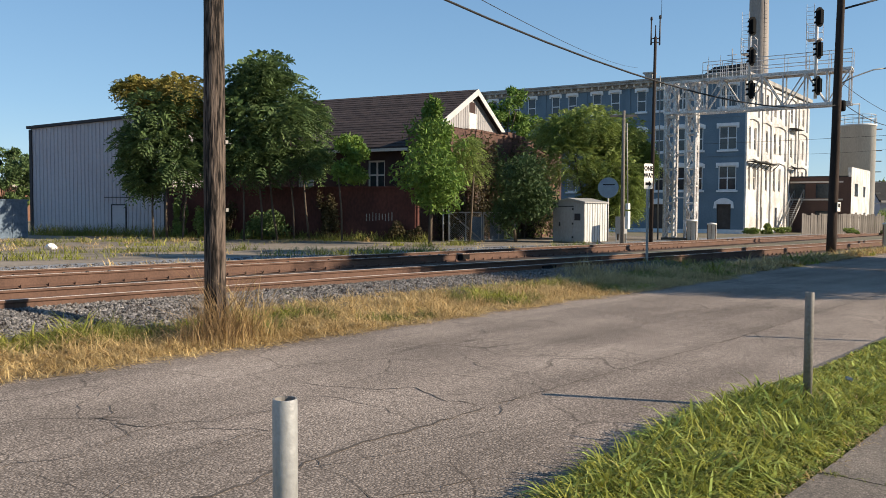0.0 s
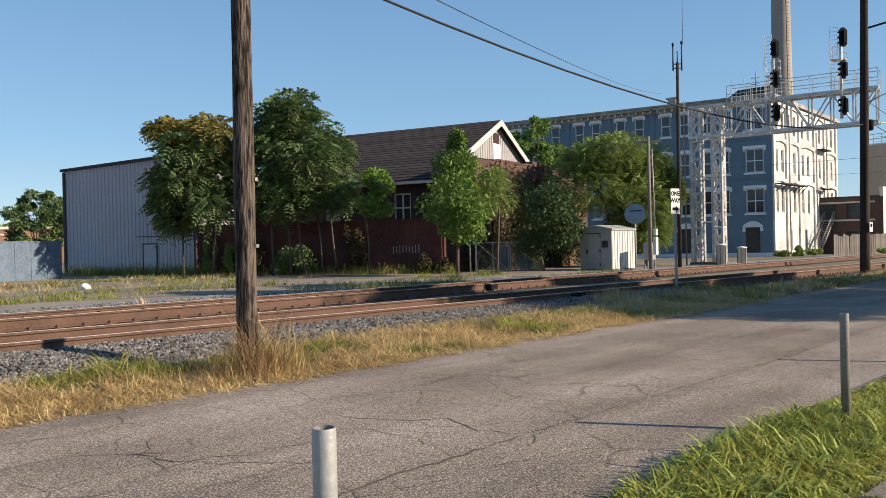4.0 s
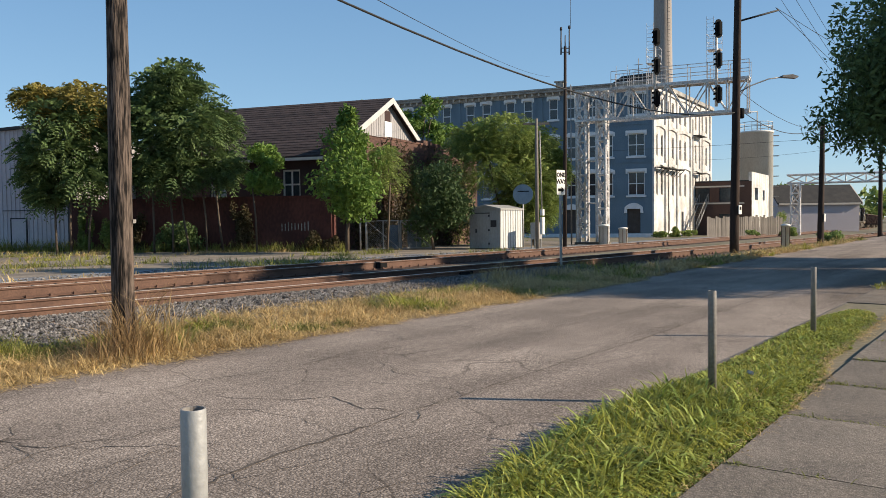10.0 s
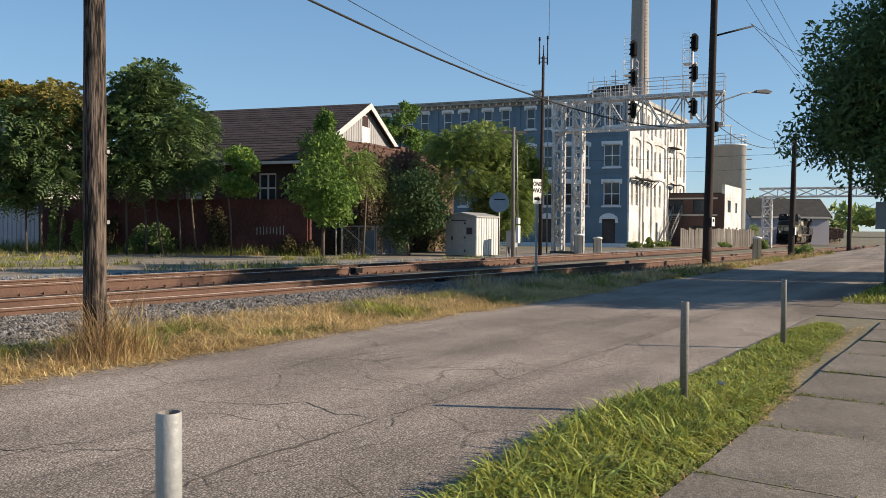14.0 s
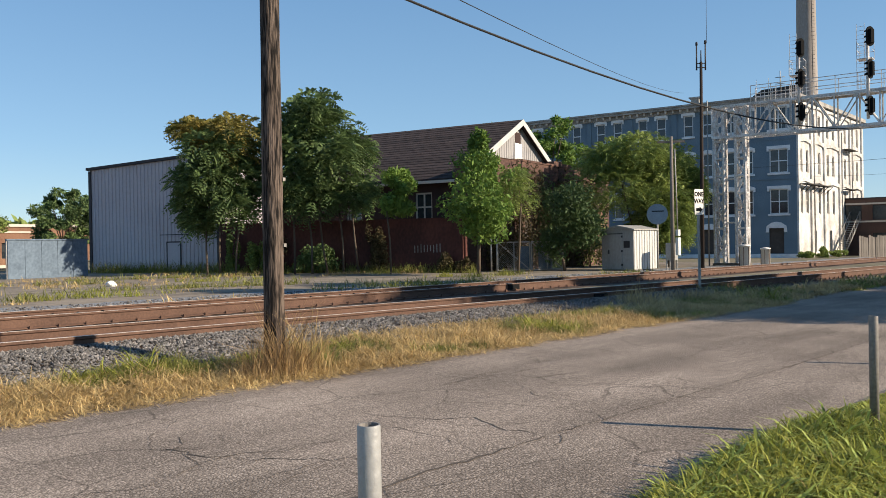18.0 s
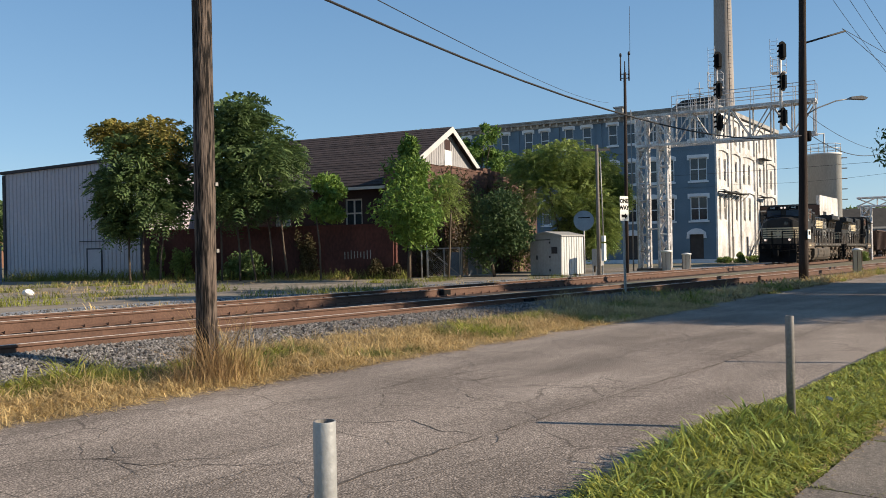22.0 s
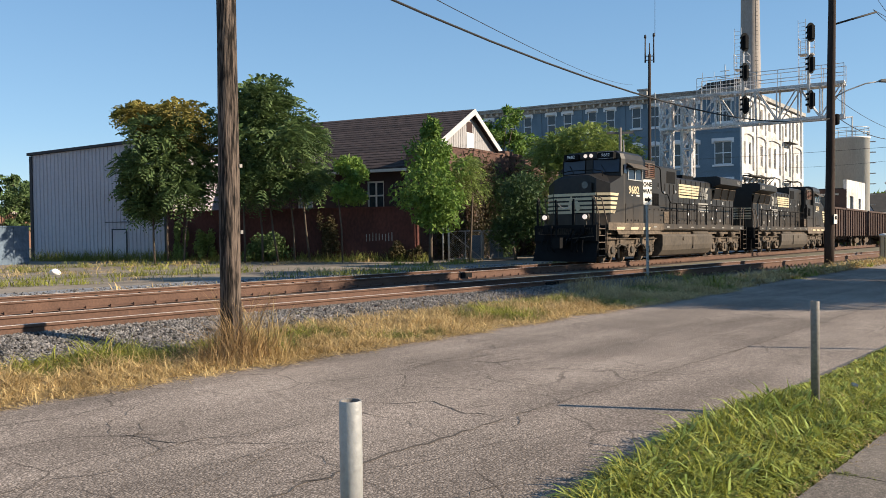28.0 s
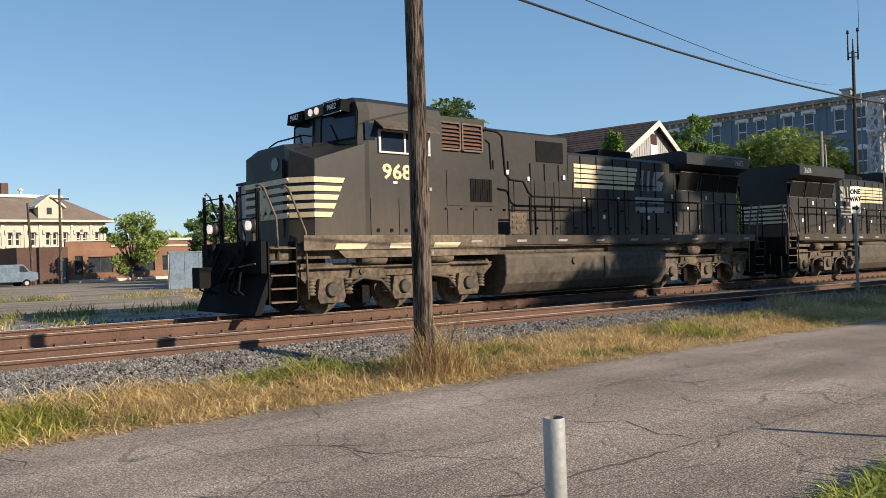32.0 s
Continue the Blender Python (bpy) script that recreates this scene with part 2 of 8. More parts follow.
M["redbrick"] = mat("dark_red_brick", (0.135, 0.052, 0.042), (0.07, 0.03, 0.026), rough=0.95, big=0.5, fine=7, mix=0.6, bump=0.5, gain=2.4, stretch=(1, 1, 0.55))
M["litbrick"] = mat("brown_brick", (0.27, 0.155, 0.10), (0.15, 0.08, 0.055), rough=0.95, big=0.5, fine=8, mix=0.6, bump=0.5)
M["siding"] = mat("white_siding", (0.58, 0.56, 0.535), (0.46, 0.44, 0.42), rough=0.85, big=1, fine=12, bump=0.1)
M["gable"] = mat("weathered_gable_boards", (0.40, 0.385, 0.385), (0.27, 0.26, 0.26), rough=0.9, big=1.5, fine=14, bump=0.2, stretch=(3, 3, 0.3))
# Dark mottled brown: the tree shadows on the annexe are put into its colour.
M["annexbrick"] = mat("stained_brown_brick", (0.15, 0.085, 0.065), (0.055, 0.033, 0.03), rough=0.95, big=0.6, fine=8, mix=0.6, bump=0.5, gain=2.6)
M["darksiding"] = mat("maroon_siding", (0.06, 0.035, 0.032), (0.038, 0.024, 0.022), rough=0.9, big=1, fine=12)
M["metalwall"] = mat("grey_ribbed_steel", (0.50, 0.455, 0.475), (0.43, 0.39, 0.41), rough=0.65, big=0.3, fine=5, bump=0.05)
M["metaltrim"] = mat("dark_steel_trim", (0.05, 0.045, 0.05), (0.035, 0.033, 0.036), rough=0.6)
M["shed"] = mat("beige_steel_shed", (0.40, 0.39, 0.37), (0.29, 0.28, 0.265), rough=0.6, big=1, fine=14, bump=0.05, stretch=(1, 1, 0.4))
M["shedw"] = mat("bright_steel_side", (0.66, 0.66, 0.64), (0.56, 0.56, 0.54), rough=0.45, metal=0.25, big=1, fine=14, bump=0.05)
M["bluefence"] = mat("pale_blue_panel", (0.15, 0.20, 0.26), (0.095, 0.13, 0.175), rough=0.8, big=1.4, fine=6, gain=2.2)
M["chain"] = mat("galvanised_fence", (0.40, 0.39, 0.37), (0.30, 0.29, 0.28), rough=0.6, metal=0.3, bump=0)
M["signwhite"] = mat("white_sign_face", (0.80, 0.78, 0.72), (0.72, 0.70, 0.65), rough=0.5, bump=0)
M["silo"] = mat("grey_concrete_silo", (0.80, 0.78, 0.74), (0.66, 0.64, 0.60), rough=0.95, big=0.5, fine=6, stretch=(1, 1, 0.4), gain=2.2)
M["chimney"] = mat("pale_chimney_brick", (0.40, 0.355, 0.32), (0.27, 0.24, 0.215), rough=0.95, big=0.5, fine=8, stretch=(1, 1, 0.3))
M["bark"] = mat("tree_bark", (0.15, 0.115, 0.085), (0.07, 0.055, 0.042), rough=0.95, big=3, fine=20, bump=0.8, stretch=(1.5, 1.5, 0.3))
M["fencewood"] = mat("weathered_fence_wood", (0.24, 0.21, 0.18), (0.13, 0.115, 0.10), rough=0.95, big=1, fine=12, rand=0.25)
# Darker copy of brown_brick, with the shade of unlit walls in its colour.
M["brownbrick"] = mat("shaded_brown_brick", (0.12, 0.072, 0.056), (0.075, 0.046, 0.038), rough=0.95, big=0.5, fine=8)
M["rustbed"] = mat("rust_stained_ballast", (0.15, 0.10, 0.075), (0.05, 0.036, 0.03), rough=0.95, big=1.2, fine=26, mix=0.25, bump=1.0)
M["wire"] = mat("black_cable", (0.02, 0.02, 0.022), (0.03, 0.03, 0.03), rough=0.7, bump=0)
M["leaf_dark"] = leafmat("dark_green_leaves", (0.15, 0.21, 0.072), (0.055, 0.10, 0.038))
M["leaf_deep"] = leafmat("deep_green_leaves", (0.085, 0.13, 0.045), (0.035, 0.065, 0.026))
M["leaf_olive"] = leafmat("olive_leaves", (0.285, 0.335, 0.09), (0.15, 0.22, 0.062))
M["leaf_gold"] = leafmat("yellowing_leaves", (0.34, 0.25, 0.06), (0.13, 0.15, 0.045))
M["leaf_bright"] = leafmat("bright_green_leaves", (0.185, 0.275, 0.05), (0.075, 0.145, 0.03))
M["grass_green"] = leafmat("green_grass", (0.43, 0.41, 0.075), (0.20, 0.225, 0.04))
M["grass_dry"] = leafmat("dry_straw_grass", (0.72, 0.54, 0.26), (0.38, 0.26, 0.11))
M["grass_brown"] = leafmat("brown_dead_grass", (0.46, 0.31, 0.15), (0.20, 0.13, 0.065))
# Green darkened so the low layer reads as shade between the blades.
M["grass_gap"] = leafmat("deep_green_grass", (0.15, 0.18, 0.035), (0.06, 0.085, 0.018))
M["grass_mid"] = leafmat("half_dry_grass", (0.30, 0.29, 0.075), (0.13, 0.15, 0.035))

# ---- building tools ----
def box(bm, x0, x1, y0, y1, z0, z1):
    v = [bm.verts.new(p) for p in ((x0, y0, z0), (x1, y0, z0), (x1, y1, z0), (x0, y1, z0), (x0, y0, z1), (x1, y0, z1), (x1, y1, z1), (x0, y1, z1))]
    for f in ((3, 2, 1, 0), (4, 5, 6, 7), (0, 1, 5, 4), (1, 2, 6, 5), (2, 3, 7, 6), (3, 0, 4, 7)):
        bm.faces.new([v[i] for i in f])
    return v


def prism(bm, outline, lo, hi, axis="y"):
    """A closed outline of 2D points, pushed from lo to hi along an axis."""
    put = {"y": lambda p, d: (p[0], d, p[1]), "x": lambda p, d: (d, p[0], p[1]), "z": lambda p, d: (p[0], p[1], d)}[axis]
    a = [bm.verts.new(put(p, lo)) for p in outline]
    b = [bm.verts.new(put(p, hi)) for p in outline]
    k = len(outline)
    faces = [bm.faces.new(a), bm.faces.new(b[::-1])]
    for i in range(k):
        faces.append(bm.faces.new((a[i], b[i], b[(i + 1) % k], a[(i + 1) % k])))
    bmesh.ops.recalc_face_normals(bm, faces=faces)


def rod(bm, p, q, r, r2=None, n=8, caps=True):
    p, q = Vector(p), Vector(q)
    d = q - p
    if d.length < 1e-6:
        return
    u = d.orthogonal().normalized()
    w = d.normalized().cross(u)
    r2 = r if r2 is None else r2
    rings = []
    for c, rr in ((p, r), (q, r2)):
        rings.append([bm.verts.new(c + rr * (math.cos(2 * math.pi * i / n) * u + math.sin(2 * math.pi * i / n) * w)) for i in range(n)])
    for i in range(n):
        f = bm.faces.new((rings[0][i], rings[0][(i + 1) % n], rings[1][(i + 1) % n], rings[1][i]))
        f.smooth = n > 6
    if caps:
        bm.faces.new(rings[0][::-1])
        bm.faces.new(rings[1])


def path(bm, points, r, n=6, r2=None):
    """One round bar bent through points."""
    pts = [Vector(p) for p in points]
    k = len(pts) - 1
    closed = (pts[0] - pts[-1]).length < 1e-4
    rings, u = [], None
    for i in range(k + 1):
        if closed and i == k:
            rings.append(rings[0])
            break
        a, c = pts[i - 1] if i else (pts[k - 1] if closed else pts[0]), pts[min(k, i + 1)]
        d = (c - a).normalized()
        u = d.orthogonal().normalized() if u is None else (u - d * u.dot(d)).normalized()
        w = d.cross(u)
        rr = r if r2 is None else r + (r2 - r) * i / k
        rings.append([bm.verts.new(pts[i] + rr * (math.cos(2 * math.pi * j / n) * u + math.sin(2 * math.pi * j / n) * w)) for j in range(n)])
    for p, q in zip(rings, rings[1:]):
        for j in range(n):
            bm.faces.new((p[j], p[(j + 1) % n], q[(j + 1) % n], q[j])).smooth = n > 5
    if not closed:
        bm.faces.new(rings[0][::-1])
        bm.faces.new(rings[-1])


def lathe(bm, profile, n=20, centre=(0, 0)):
    """A turned shape from (radius, height) pairs."""
    rings = []
    for r, z in profile:
        rings.append([bm.verts.new((centre[0] + r * math.cos(2 * math.pi * i / n), centre[1] + r * math.sin(2 * math.pi * i / n), z)) for i in range(n)])
    for a, b in zip(rings, rings[1:]):
        for i in range(n):
            bm.faces.new((a[i], a[(i + 1) % n], b[(i + 1) % n], b[i])).smooth = True
    bm.faces.new(rings[0][::-1])
    bm.faces.new(rings[-1])


def part(name, bm, material, parent=None, label="", m=None, bevel=0.0):
    """Links a bmesh as one mesh object, under a thing or a part if one is given."""
    if bevel:
        bmesh.ops.bevel(bm, geom=[e for e in bm.edges if e.is_manifold and e.calc_face_angle(0) > 0.6], offset=bevel, segments=1, affect="EDGES")
    me = bpy.data.meshes.new(name)
    bm.to_mesh(me)
    bm.free()
    me.materials.append(material)
    ob = new(name, me)
    if parent:
        ob.parent = parent
    if m is not None:
        ob.matrix_basis = m
    if label:
        ob["label"] = label
    return ob


def pieces(name, bm, material, parent=None, label="", m=None):
    """Links each separate body of a bmesh as a mesh of its own."""
    bm.verts.index_update()
    seen = set()
    for v in bm.verts[:]:
        if v in seen:
            continue
        group, todo = [], [v]
        seen.add(v)
        while todo:
            p = todo.pop()
            group.append(p)
            for e in p.link_edges:
                q = e.other_vert(p)
                if q not in seen:
                    seen.add(q)
                    todo.append(q)
        c = bmesh.new()
        at = {p: c.verts.new(p.co) for p in group}
        for f in {f for p in group for f in p.link_faces}:
            g = c.faces.new([at[p] for p in f.verts])
            g.smooth = f.smooth
        part(name, c, material, parent, label, m)
    bm.free()


def again(ob, m, parent=None, material=None):
    """A further piece on the mesh of one that stands."""
    o = new(ob.name.split(".")[0], ob.data)
    o.parent = parent if parent else ob.parent
    o.matrix_basis = m
    return o


def thing(name, m, label, category, group="", kind=""):
    ob = new(name)
    ob.empty_display_size = 0.2
    ob.matrix_basis = m
    return tagged(ob, label, category, group, kind)


def raw(name, verts, faces, material, parent=None, label=""):
    me = bpy.data.meshes.new(name)
    me.from_pydata(verts, [], faces)
    me.materials.append(material)
    ob = new(name, me)
    if parent:
        ob.parent = parent
    if label:
        ob["label"] = label
    return ob


def lettering(name, text, size, m, material, parent, depth=0.004, weight=0.0):
    cu = bpy.data.curves.new(name, "FONT")
    cu.body, cu.size, cu.align_x, cu.align_y, cu.extrude, cu.resolution_u = text, size, "CENTER", "CENTER", depth, 2
    cu.offset = weight
    tmp = new(name, cu)
    me = bpy.data.meshes.new_from_object(tmp.evaluated_get(bpy.context.evaluated_depsgraph_get()))
    bpy.data.objects.remove(tmp)
    me.materials.clear()
    me.materials.append(material)
    ob = new(name, me)
    ob.parent, ob.matrix_basis = parent, m
    return ob


TRACK = radians(4.655)
TC, TS = math.cos(TRACK), math.sin(TRACK)


def far_ground(x, y):
    """The yard beyond the road falls gently along the line."""
    s = x * TC + (y - 15.2) * TS
    return 0.21 - 0.0087 * max(-80.0, min(230.0, s))


def ground_z(x, y):
    if y <= 9.0:
        return 0.0
    k = min(1.0, (y - 9.0) / 2.2)
    k = k * k * (3 - 2 * k)
    return k * far_ground(x, y)

# ---- ground, road, pavement, tracks ----
def steps(*spans):
    out = []
    for a, b, d in spans:
        out += list(np.arange(a, b - 1e-6, d))
    return out + [spans[-1][1]]


_xs = steps((-1500, -100, 200), (-100, -20, 10), (-20, 60, 2.5), (60, 260, 10), (260, 2260, 250))
_ys = steps((-1500, -100, 200), (-100, 0, 10), (0, 9, 3), (9, 12, 0.4), (12, 60, 3), (60, 200, 10), (200, 2200, 250))
_v = [(x, y, ground_z(x, y) - (0.06 if y < 9.1 else 0.0)) for y in _ys for x in _xs]
_w = len(_xs)
_f = [(j * _w + i, j * _w + i + 1, (j + 1) * _w + i + 1, (j + 1) * _w + i) for j in range(len(_ys) - 1) for i in range(_w - 1)]
tagged(raw("ground", _v, _f, M["dirt"]), "dry weedy earth and sparse grass beside the railway", "ground", kind="structure")

_rng = random.Random(5)
_b = bmesh.new()
_n = 190
_lo, _hi = [], []
for i in range(_n + 1):
    x = -60 + 260 * i / _n
    wob = 0.16 * noise.noise((x * 0.5, 3, 0)) + 0.08 * noise.noise((x * 2.1, 7, 0))
    _lo.append(_b.verts.new((x, 2.79, 0.0)))
    _hi.append(_b.verts.new((x, 8.75 + wob + max(0, x - 20) * 0.018, 0.0)))
for i in range(_n):
    _b.faces.new((_lo[i], _lo[i + 1], _hi[i + 1], _hi[i]))
for ring, dy in ((_lo, 0), (_hi, 0)):
    low = [_b.verts.new((v.co.x, v.co.y, -0.12)) for v in ring]
    for i in range(_n):
        _b.faces.new((ring[i], low[i], low[i + 1], ring[i + 1]))
road = tagged(part("road", _b, M["asphalt"]), "worn pale grey asphalt street with cracks and ragged edge", "road", kind="structure")


def crack(points, width, jitter=0.05, seed=1):
    r = random.Random(seed)
    dense = []
    for (xa, ya), (xb, yb) in zip(points, points[1:]):
        k = max(2, int(math.hypot(xb - xa, yb - ya) / 0.12))
        for i in range(k):
            dense.append((xa + (xb - xa) * i / k + r.uniform(-jitter, jitter), ya + (yb - ya) * i / k + r.uniform(-jitter, jitter)))
    v, f = [], []
    for i, (x, y) in enumerate(dense):
        a, c = dense[max(0, i - 1)], dense[min(len(dense) - 1, i + 1)]
        dx, dy = c[0] - a[0], c[1] - a[1]
        d = math.hypot(dx, dy) or 1
        h = width * r.uniform(0.25, 1.0) * (0.3 if i in (0, len(dense) - 1) else 1) / 2
        v += [(x - dy / d * h, y + dx / d * h, 0.004), (x + dy / d * h, y - dx / d * h, 0.004)]
    f = [(2 * i, 2 * i + 1, 2 * i + 3, 2 * i + 2) for i in range(len(dense) - 1)]
    return raw("crack", v, f, M["crack"], road)


crack([(2.2, 4.1), (3.3, 4.19), (4.0, 4.29), (4.78, 4.26), (5.49, 4.29)], 0.042, 0.04, 1)
crack([(5.49, 4.29), (6.99, 4.3), (8.46, 4.3), (9.94, 4.26), (12, 4.3), (14.5, 4.4), (24, 4.5), (40, 4.6)], 0.024, 0.02, 14)
crack([(5.5, 4.29), (5.3, 4.7), (5.5, 5.2), (5.1, 5.7), (4.9, 6.3)], 0.016, 0.05, 2)
crack([(3.0, 6.4), (3.2, 5.6), (3.8, 5.0), (3.9, 4.6)], 0.016, 0.06, 3)
crack([(6.99, 4.3), (6.7, 5.4), (7.2, 6.2), (7.0, 7.0)], 0.014, 0.06, 4)
crack([(1.0, 5.6), (2.4, 5.5), (3.1, 5.7), (4.3, 5.5)], 0.013, 0.08, 5)
crack([(5.2, 6.9), (6.6, 6.7), (8.5, 7.0), (10.5, 6.8)], 0.013, 0.07, 6)
crack([(8.5, 4.3), (8.9, 5.6), (8.6, 6.6), (9.2, 8.3)], 0.013, 0.07, 7)
crack([(11.4, 4.3), (11.2, 5.8), (11.9, 7.2), (11.6, 8.6)], 0.015, 0.07, 8)
crack([(1.5, 4.1), (2.0, 3.6), (3.2, 3.3), (4.2, 3.2)], 0.014, 0.07, 9)
crack([(9.6, 5.6), (11.2, 5.8), (13.5, 5.7), (16, 5.9)], 0.015, 0.07, 10)
crack([(4.2, 7.6), (5.0, 7.2), (5.2, 6.9)], 0.012, 0.07, 11)
crack([(13.8, 4.4), (14.2, 3.7), (13.9, 3.0)], 0.016, 0.06, 12)
crack([(16, 4.45), (16.5, 6.5), (16.1, 8.4)], 0.016, 0.06, 13)

_q = random.Random(31)
for i in range(34):
    x, y = 0.5 + 17 * _q.random() ** 1.2, 3.1 + 5.4 * _q.random()
    a = _q.choice((0.0, 0.2, 1.4, 1.7, -0.3)) + _q.uniform(-0.35, 0.35)
    k = _q.uniform(0.4, 1.5)
    pts_ = [(x, y)]
    for j in range(3):
        a += _q.uniform(-0.6, 0.6)
        pts_.append((pts_[-1][0] + math.cos(a) * k / 2, max(3.0, min(8.5, pts_[-1][1] + math.sin(a) * k / 2))))
    crack(pts_, _q.uniform(0.006, 0.012), 0.035, 40 + i)
# a low kerb along the near side, then the planted strip and the pavement
_b = bmesh.new()
box(_b, -40, 16.2, 2.745, 2.79, -0.1, 0.045)
box(_b, 18.9, 120, 2.745, 2.79, -0.1, 0.045)
tagged(part("kerb", _b, M["kerb"]), "worn low concrete kerb beside the street", "kerb", kind="structure")
_b = bmesh.new()
box(_b, -40, 16.2, 1.605, 2.745, -0.1, 0.04)
box(_b, 19.2, 120, 1.605, 2.745, -0.1, 0.04)
tagged(part("planting_strip", _b, M["dirt"]), "earth strip between kerb and pavement", "ground", kind="structure")
pavement = tagged(new("pavement"), "pale concrete pavement slabs with open joints", "pavement", kind="structure")
_b = bmesh.new()
box(_b, -0.738, 0.738, -0.8, 0.86, -0.1, 0.075)
_s = part("slab", _b, M["concrete"], pavement, m=pose(-6, 0.74, 0), bevel=0.012)
for i in range(-3, 40):
    again(_s, pose(1.5 * i, 0.74 + _rng.uniform(-0.01, 0.01), _rng.uniform(-0.012, 0.008), 0, _rng.uniform(-0.35, 0.35), 0))
_b = bmesh.new()
box(_b, -0.745, 0.745, -0.52, 0.61, -0.1, 0.055)
_s = part("apron_slab", _b, M["concrete"], pavement, m=pose(16.97, 2.15, 0), bevel=0.012)
again(_s, pose(18.46, 2.15, 0.0))
_b = bmesh.new()
box(_b, -60, 120, -30, -0.07, -0.1, 0.045)
tagged(part("lawn", _b, M["dirt"]), "trodden grass behind the pavement", "ground", kind="structure")

# the yard beyond the line
_v, _f = [], []
_gx, _gy = steps((-30, 64, 2)), steps((19.5, 70, 2.5))
for y in _gy:
    for x in _gx:
        yy = y + x * 0.081
        _v.append((x, yy, far_ground(x, yy) + 0.02 + 0.012 * noise.noise((x * 0.4, yy * 0.4, 0))))
_w = len(_gx)
_f = [(j * _w + i, j * _w + i + 1, (j + 1) * _w + i + 1, (j + 1) * _w + i) for j in range(len(_gy) - 1) for i in range(_w - 1)]
tagged(raw("yard", _v, _f, M["lot"]), "pale broken concrete and gravel yard with weeds", "ground", kind="structure")
_v, _f = [], []
for i in range(60):
    s = -20 + 120 * i / 59
    for off in (18.3, 22.0 + 1.2 * noise.noise((s * 0.3, 0, 5))):
        x, y = TC * s - TS * (off - 14.95), 14.95 + TS * s + TC * (off - 14.95)
        _v.append((x, y, far_ground(x, y) + 0.045))
_f = [(2 * i, 2 * i + 2, 2 * i + 3, 2 * i + 1) for i in range(59)]
tagged(raw("gravel_strip", _v, _f, M["gravel"]), "grey loose gravel beside the far track", "ground", kind="structure")

# two tracks
GAUGE = 1.507


def track(name, m, label, ties_from, ties_to, dull):
    top = tagged(new(name), label, "railway track", kind="structure")
    top.matrix_basis = m
    prof = ((-0.08, -0.232), (0.08, -0.232), (0.08, -0.212), (0.014, -0.19), (0.014, -0.052), (0.037, -0.034), (0.037, -0.006), (0.03, 0.0), (-0.03, 0.0), (-0.037, -0.006), (-0.037, -0.034), (-0.014, -0.052), (-0.014, -0.19), (-0.08, -0.212))
    for y in (-GAUGE / 2, GAUGE / 2):
        b = bmesh.new()
        prism(b, [(y + p, q) for p, q in prof], -70, 330, "x")
        r = part("rail", b, M["rust"], top)
        b = bmesh.new()
        box(b, -70, 330, y - 0.027, y + 0.027, 0.001, 0.004)
        part("running_surface", b, M["railtop"], r, "polished steel wheel path")
    b = bmesh.new()
    box(b, -0.11, 0.11, -1.3, 1.3, -0.4, -0.24)
    first = None
    r = random.Random(3)
    x = ties_from
    while x < ties_to:
        mm = pose(x, r.uniform(-0.04, 0.04), r.uniform(-0.008, 0.004), 0, 0, r.uniform(-0.8, 0.8))
        if first is None:
            first = part("tie", b, M["tie"], top, m=mm, bevel=0.012)
        else:
            again(first, mm)
        x += 0.53
    b = bmesh.new()
    x = ties_to
    while x < 200:
        box(b, x - 0.11, x + 0.11, -1.3, 1.3, -0.4, -0.24)
        x += 0.53
    tagged(part("far_ties", b, M["tie"], top), kind="stuff")
    # spikes and plates beside the rails
    b = bmesh.new()
    x = ties_from
    while x < min(ties_to, 40):
        for y in (-GAUGE / 2, GAUGE / 2):
            box(b, x - 0.09, x + 0.09, y - 0.17, y + 0.17, -0.24, -0.228)
            for d in (-0.1, 0.1):
                box(b, x - 0.02, x + 0.03, y + d - 0.02, y + d + 0.02, -0.23, -0.17)
        x += 0.53
    tagged(part("tie_plates", b, M["rust"], top), kind="stuff")
    if not dull:
        # clips that grip the foot of the far rail
        b = bmesh.new()
        x = ties_from
        while x < min(ties_to, 40):
            for d in (-0.1, 0.1):
                prism(b, [(x - 0.05, -0.22), (x + 0.05, -0.22), (x + 0.045, -0.11), (x + 0.01, -0.075), (x - 0.03, -0.1)], GAUGE / 2 + d - 0.035, GAUGE / 2 + d + 0.035)
            x += 0.53
        tagged(part("rail_clips", b, M["black"], top), kind="stuff")
    b = bmesh.new()
    for x in ((17.5,) if dull else (20.5,)):
        for sd in (-1, 1):
            box(b, x - 0.3, x + 0.3, -GAUGE / 2 + sd * 0.03 - 0.02, -GAUGE / 2 + sd * 0.03 + 0.02, -0.21, -0.03)
    part("joint_bar", b, M["black"], top, "dark bolted joint bar")
    b = bmesh.new()
    prism(b, [(-2.3, -0.44), (2.3, -0.44), (1.55, -0.246), (-1.55, -0.246)], -70, 330, "x")
    tagged(part("ballast", b, M["rustbed"], top), kind="stuff")
    return top


far_track = track("railway_track", pose(-TS * 1.55, 14.95 + TC * 1.55, 0.46, 0, 0.4985, 4.655), "main line with polished steel rails on dark ties", -6, 66, False)
near_track = track("railway_track", pose(0, 12.35, 0.46, 0, 0.4985, 1.49), "rusty brown rails of the track beside the street", -6, 66, True)

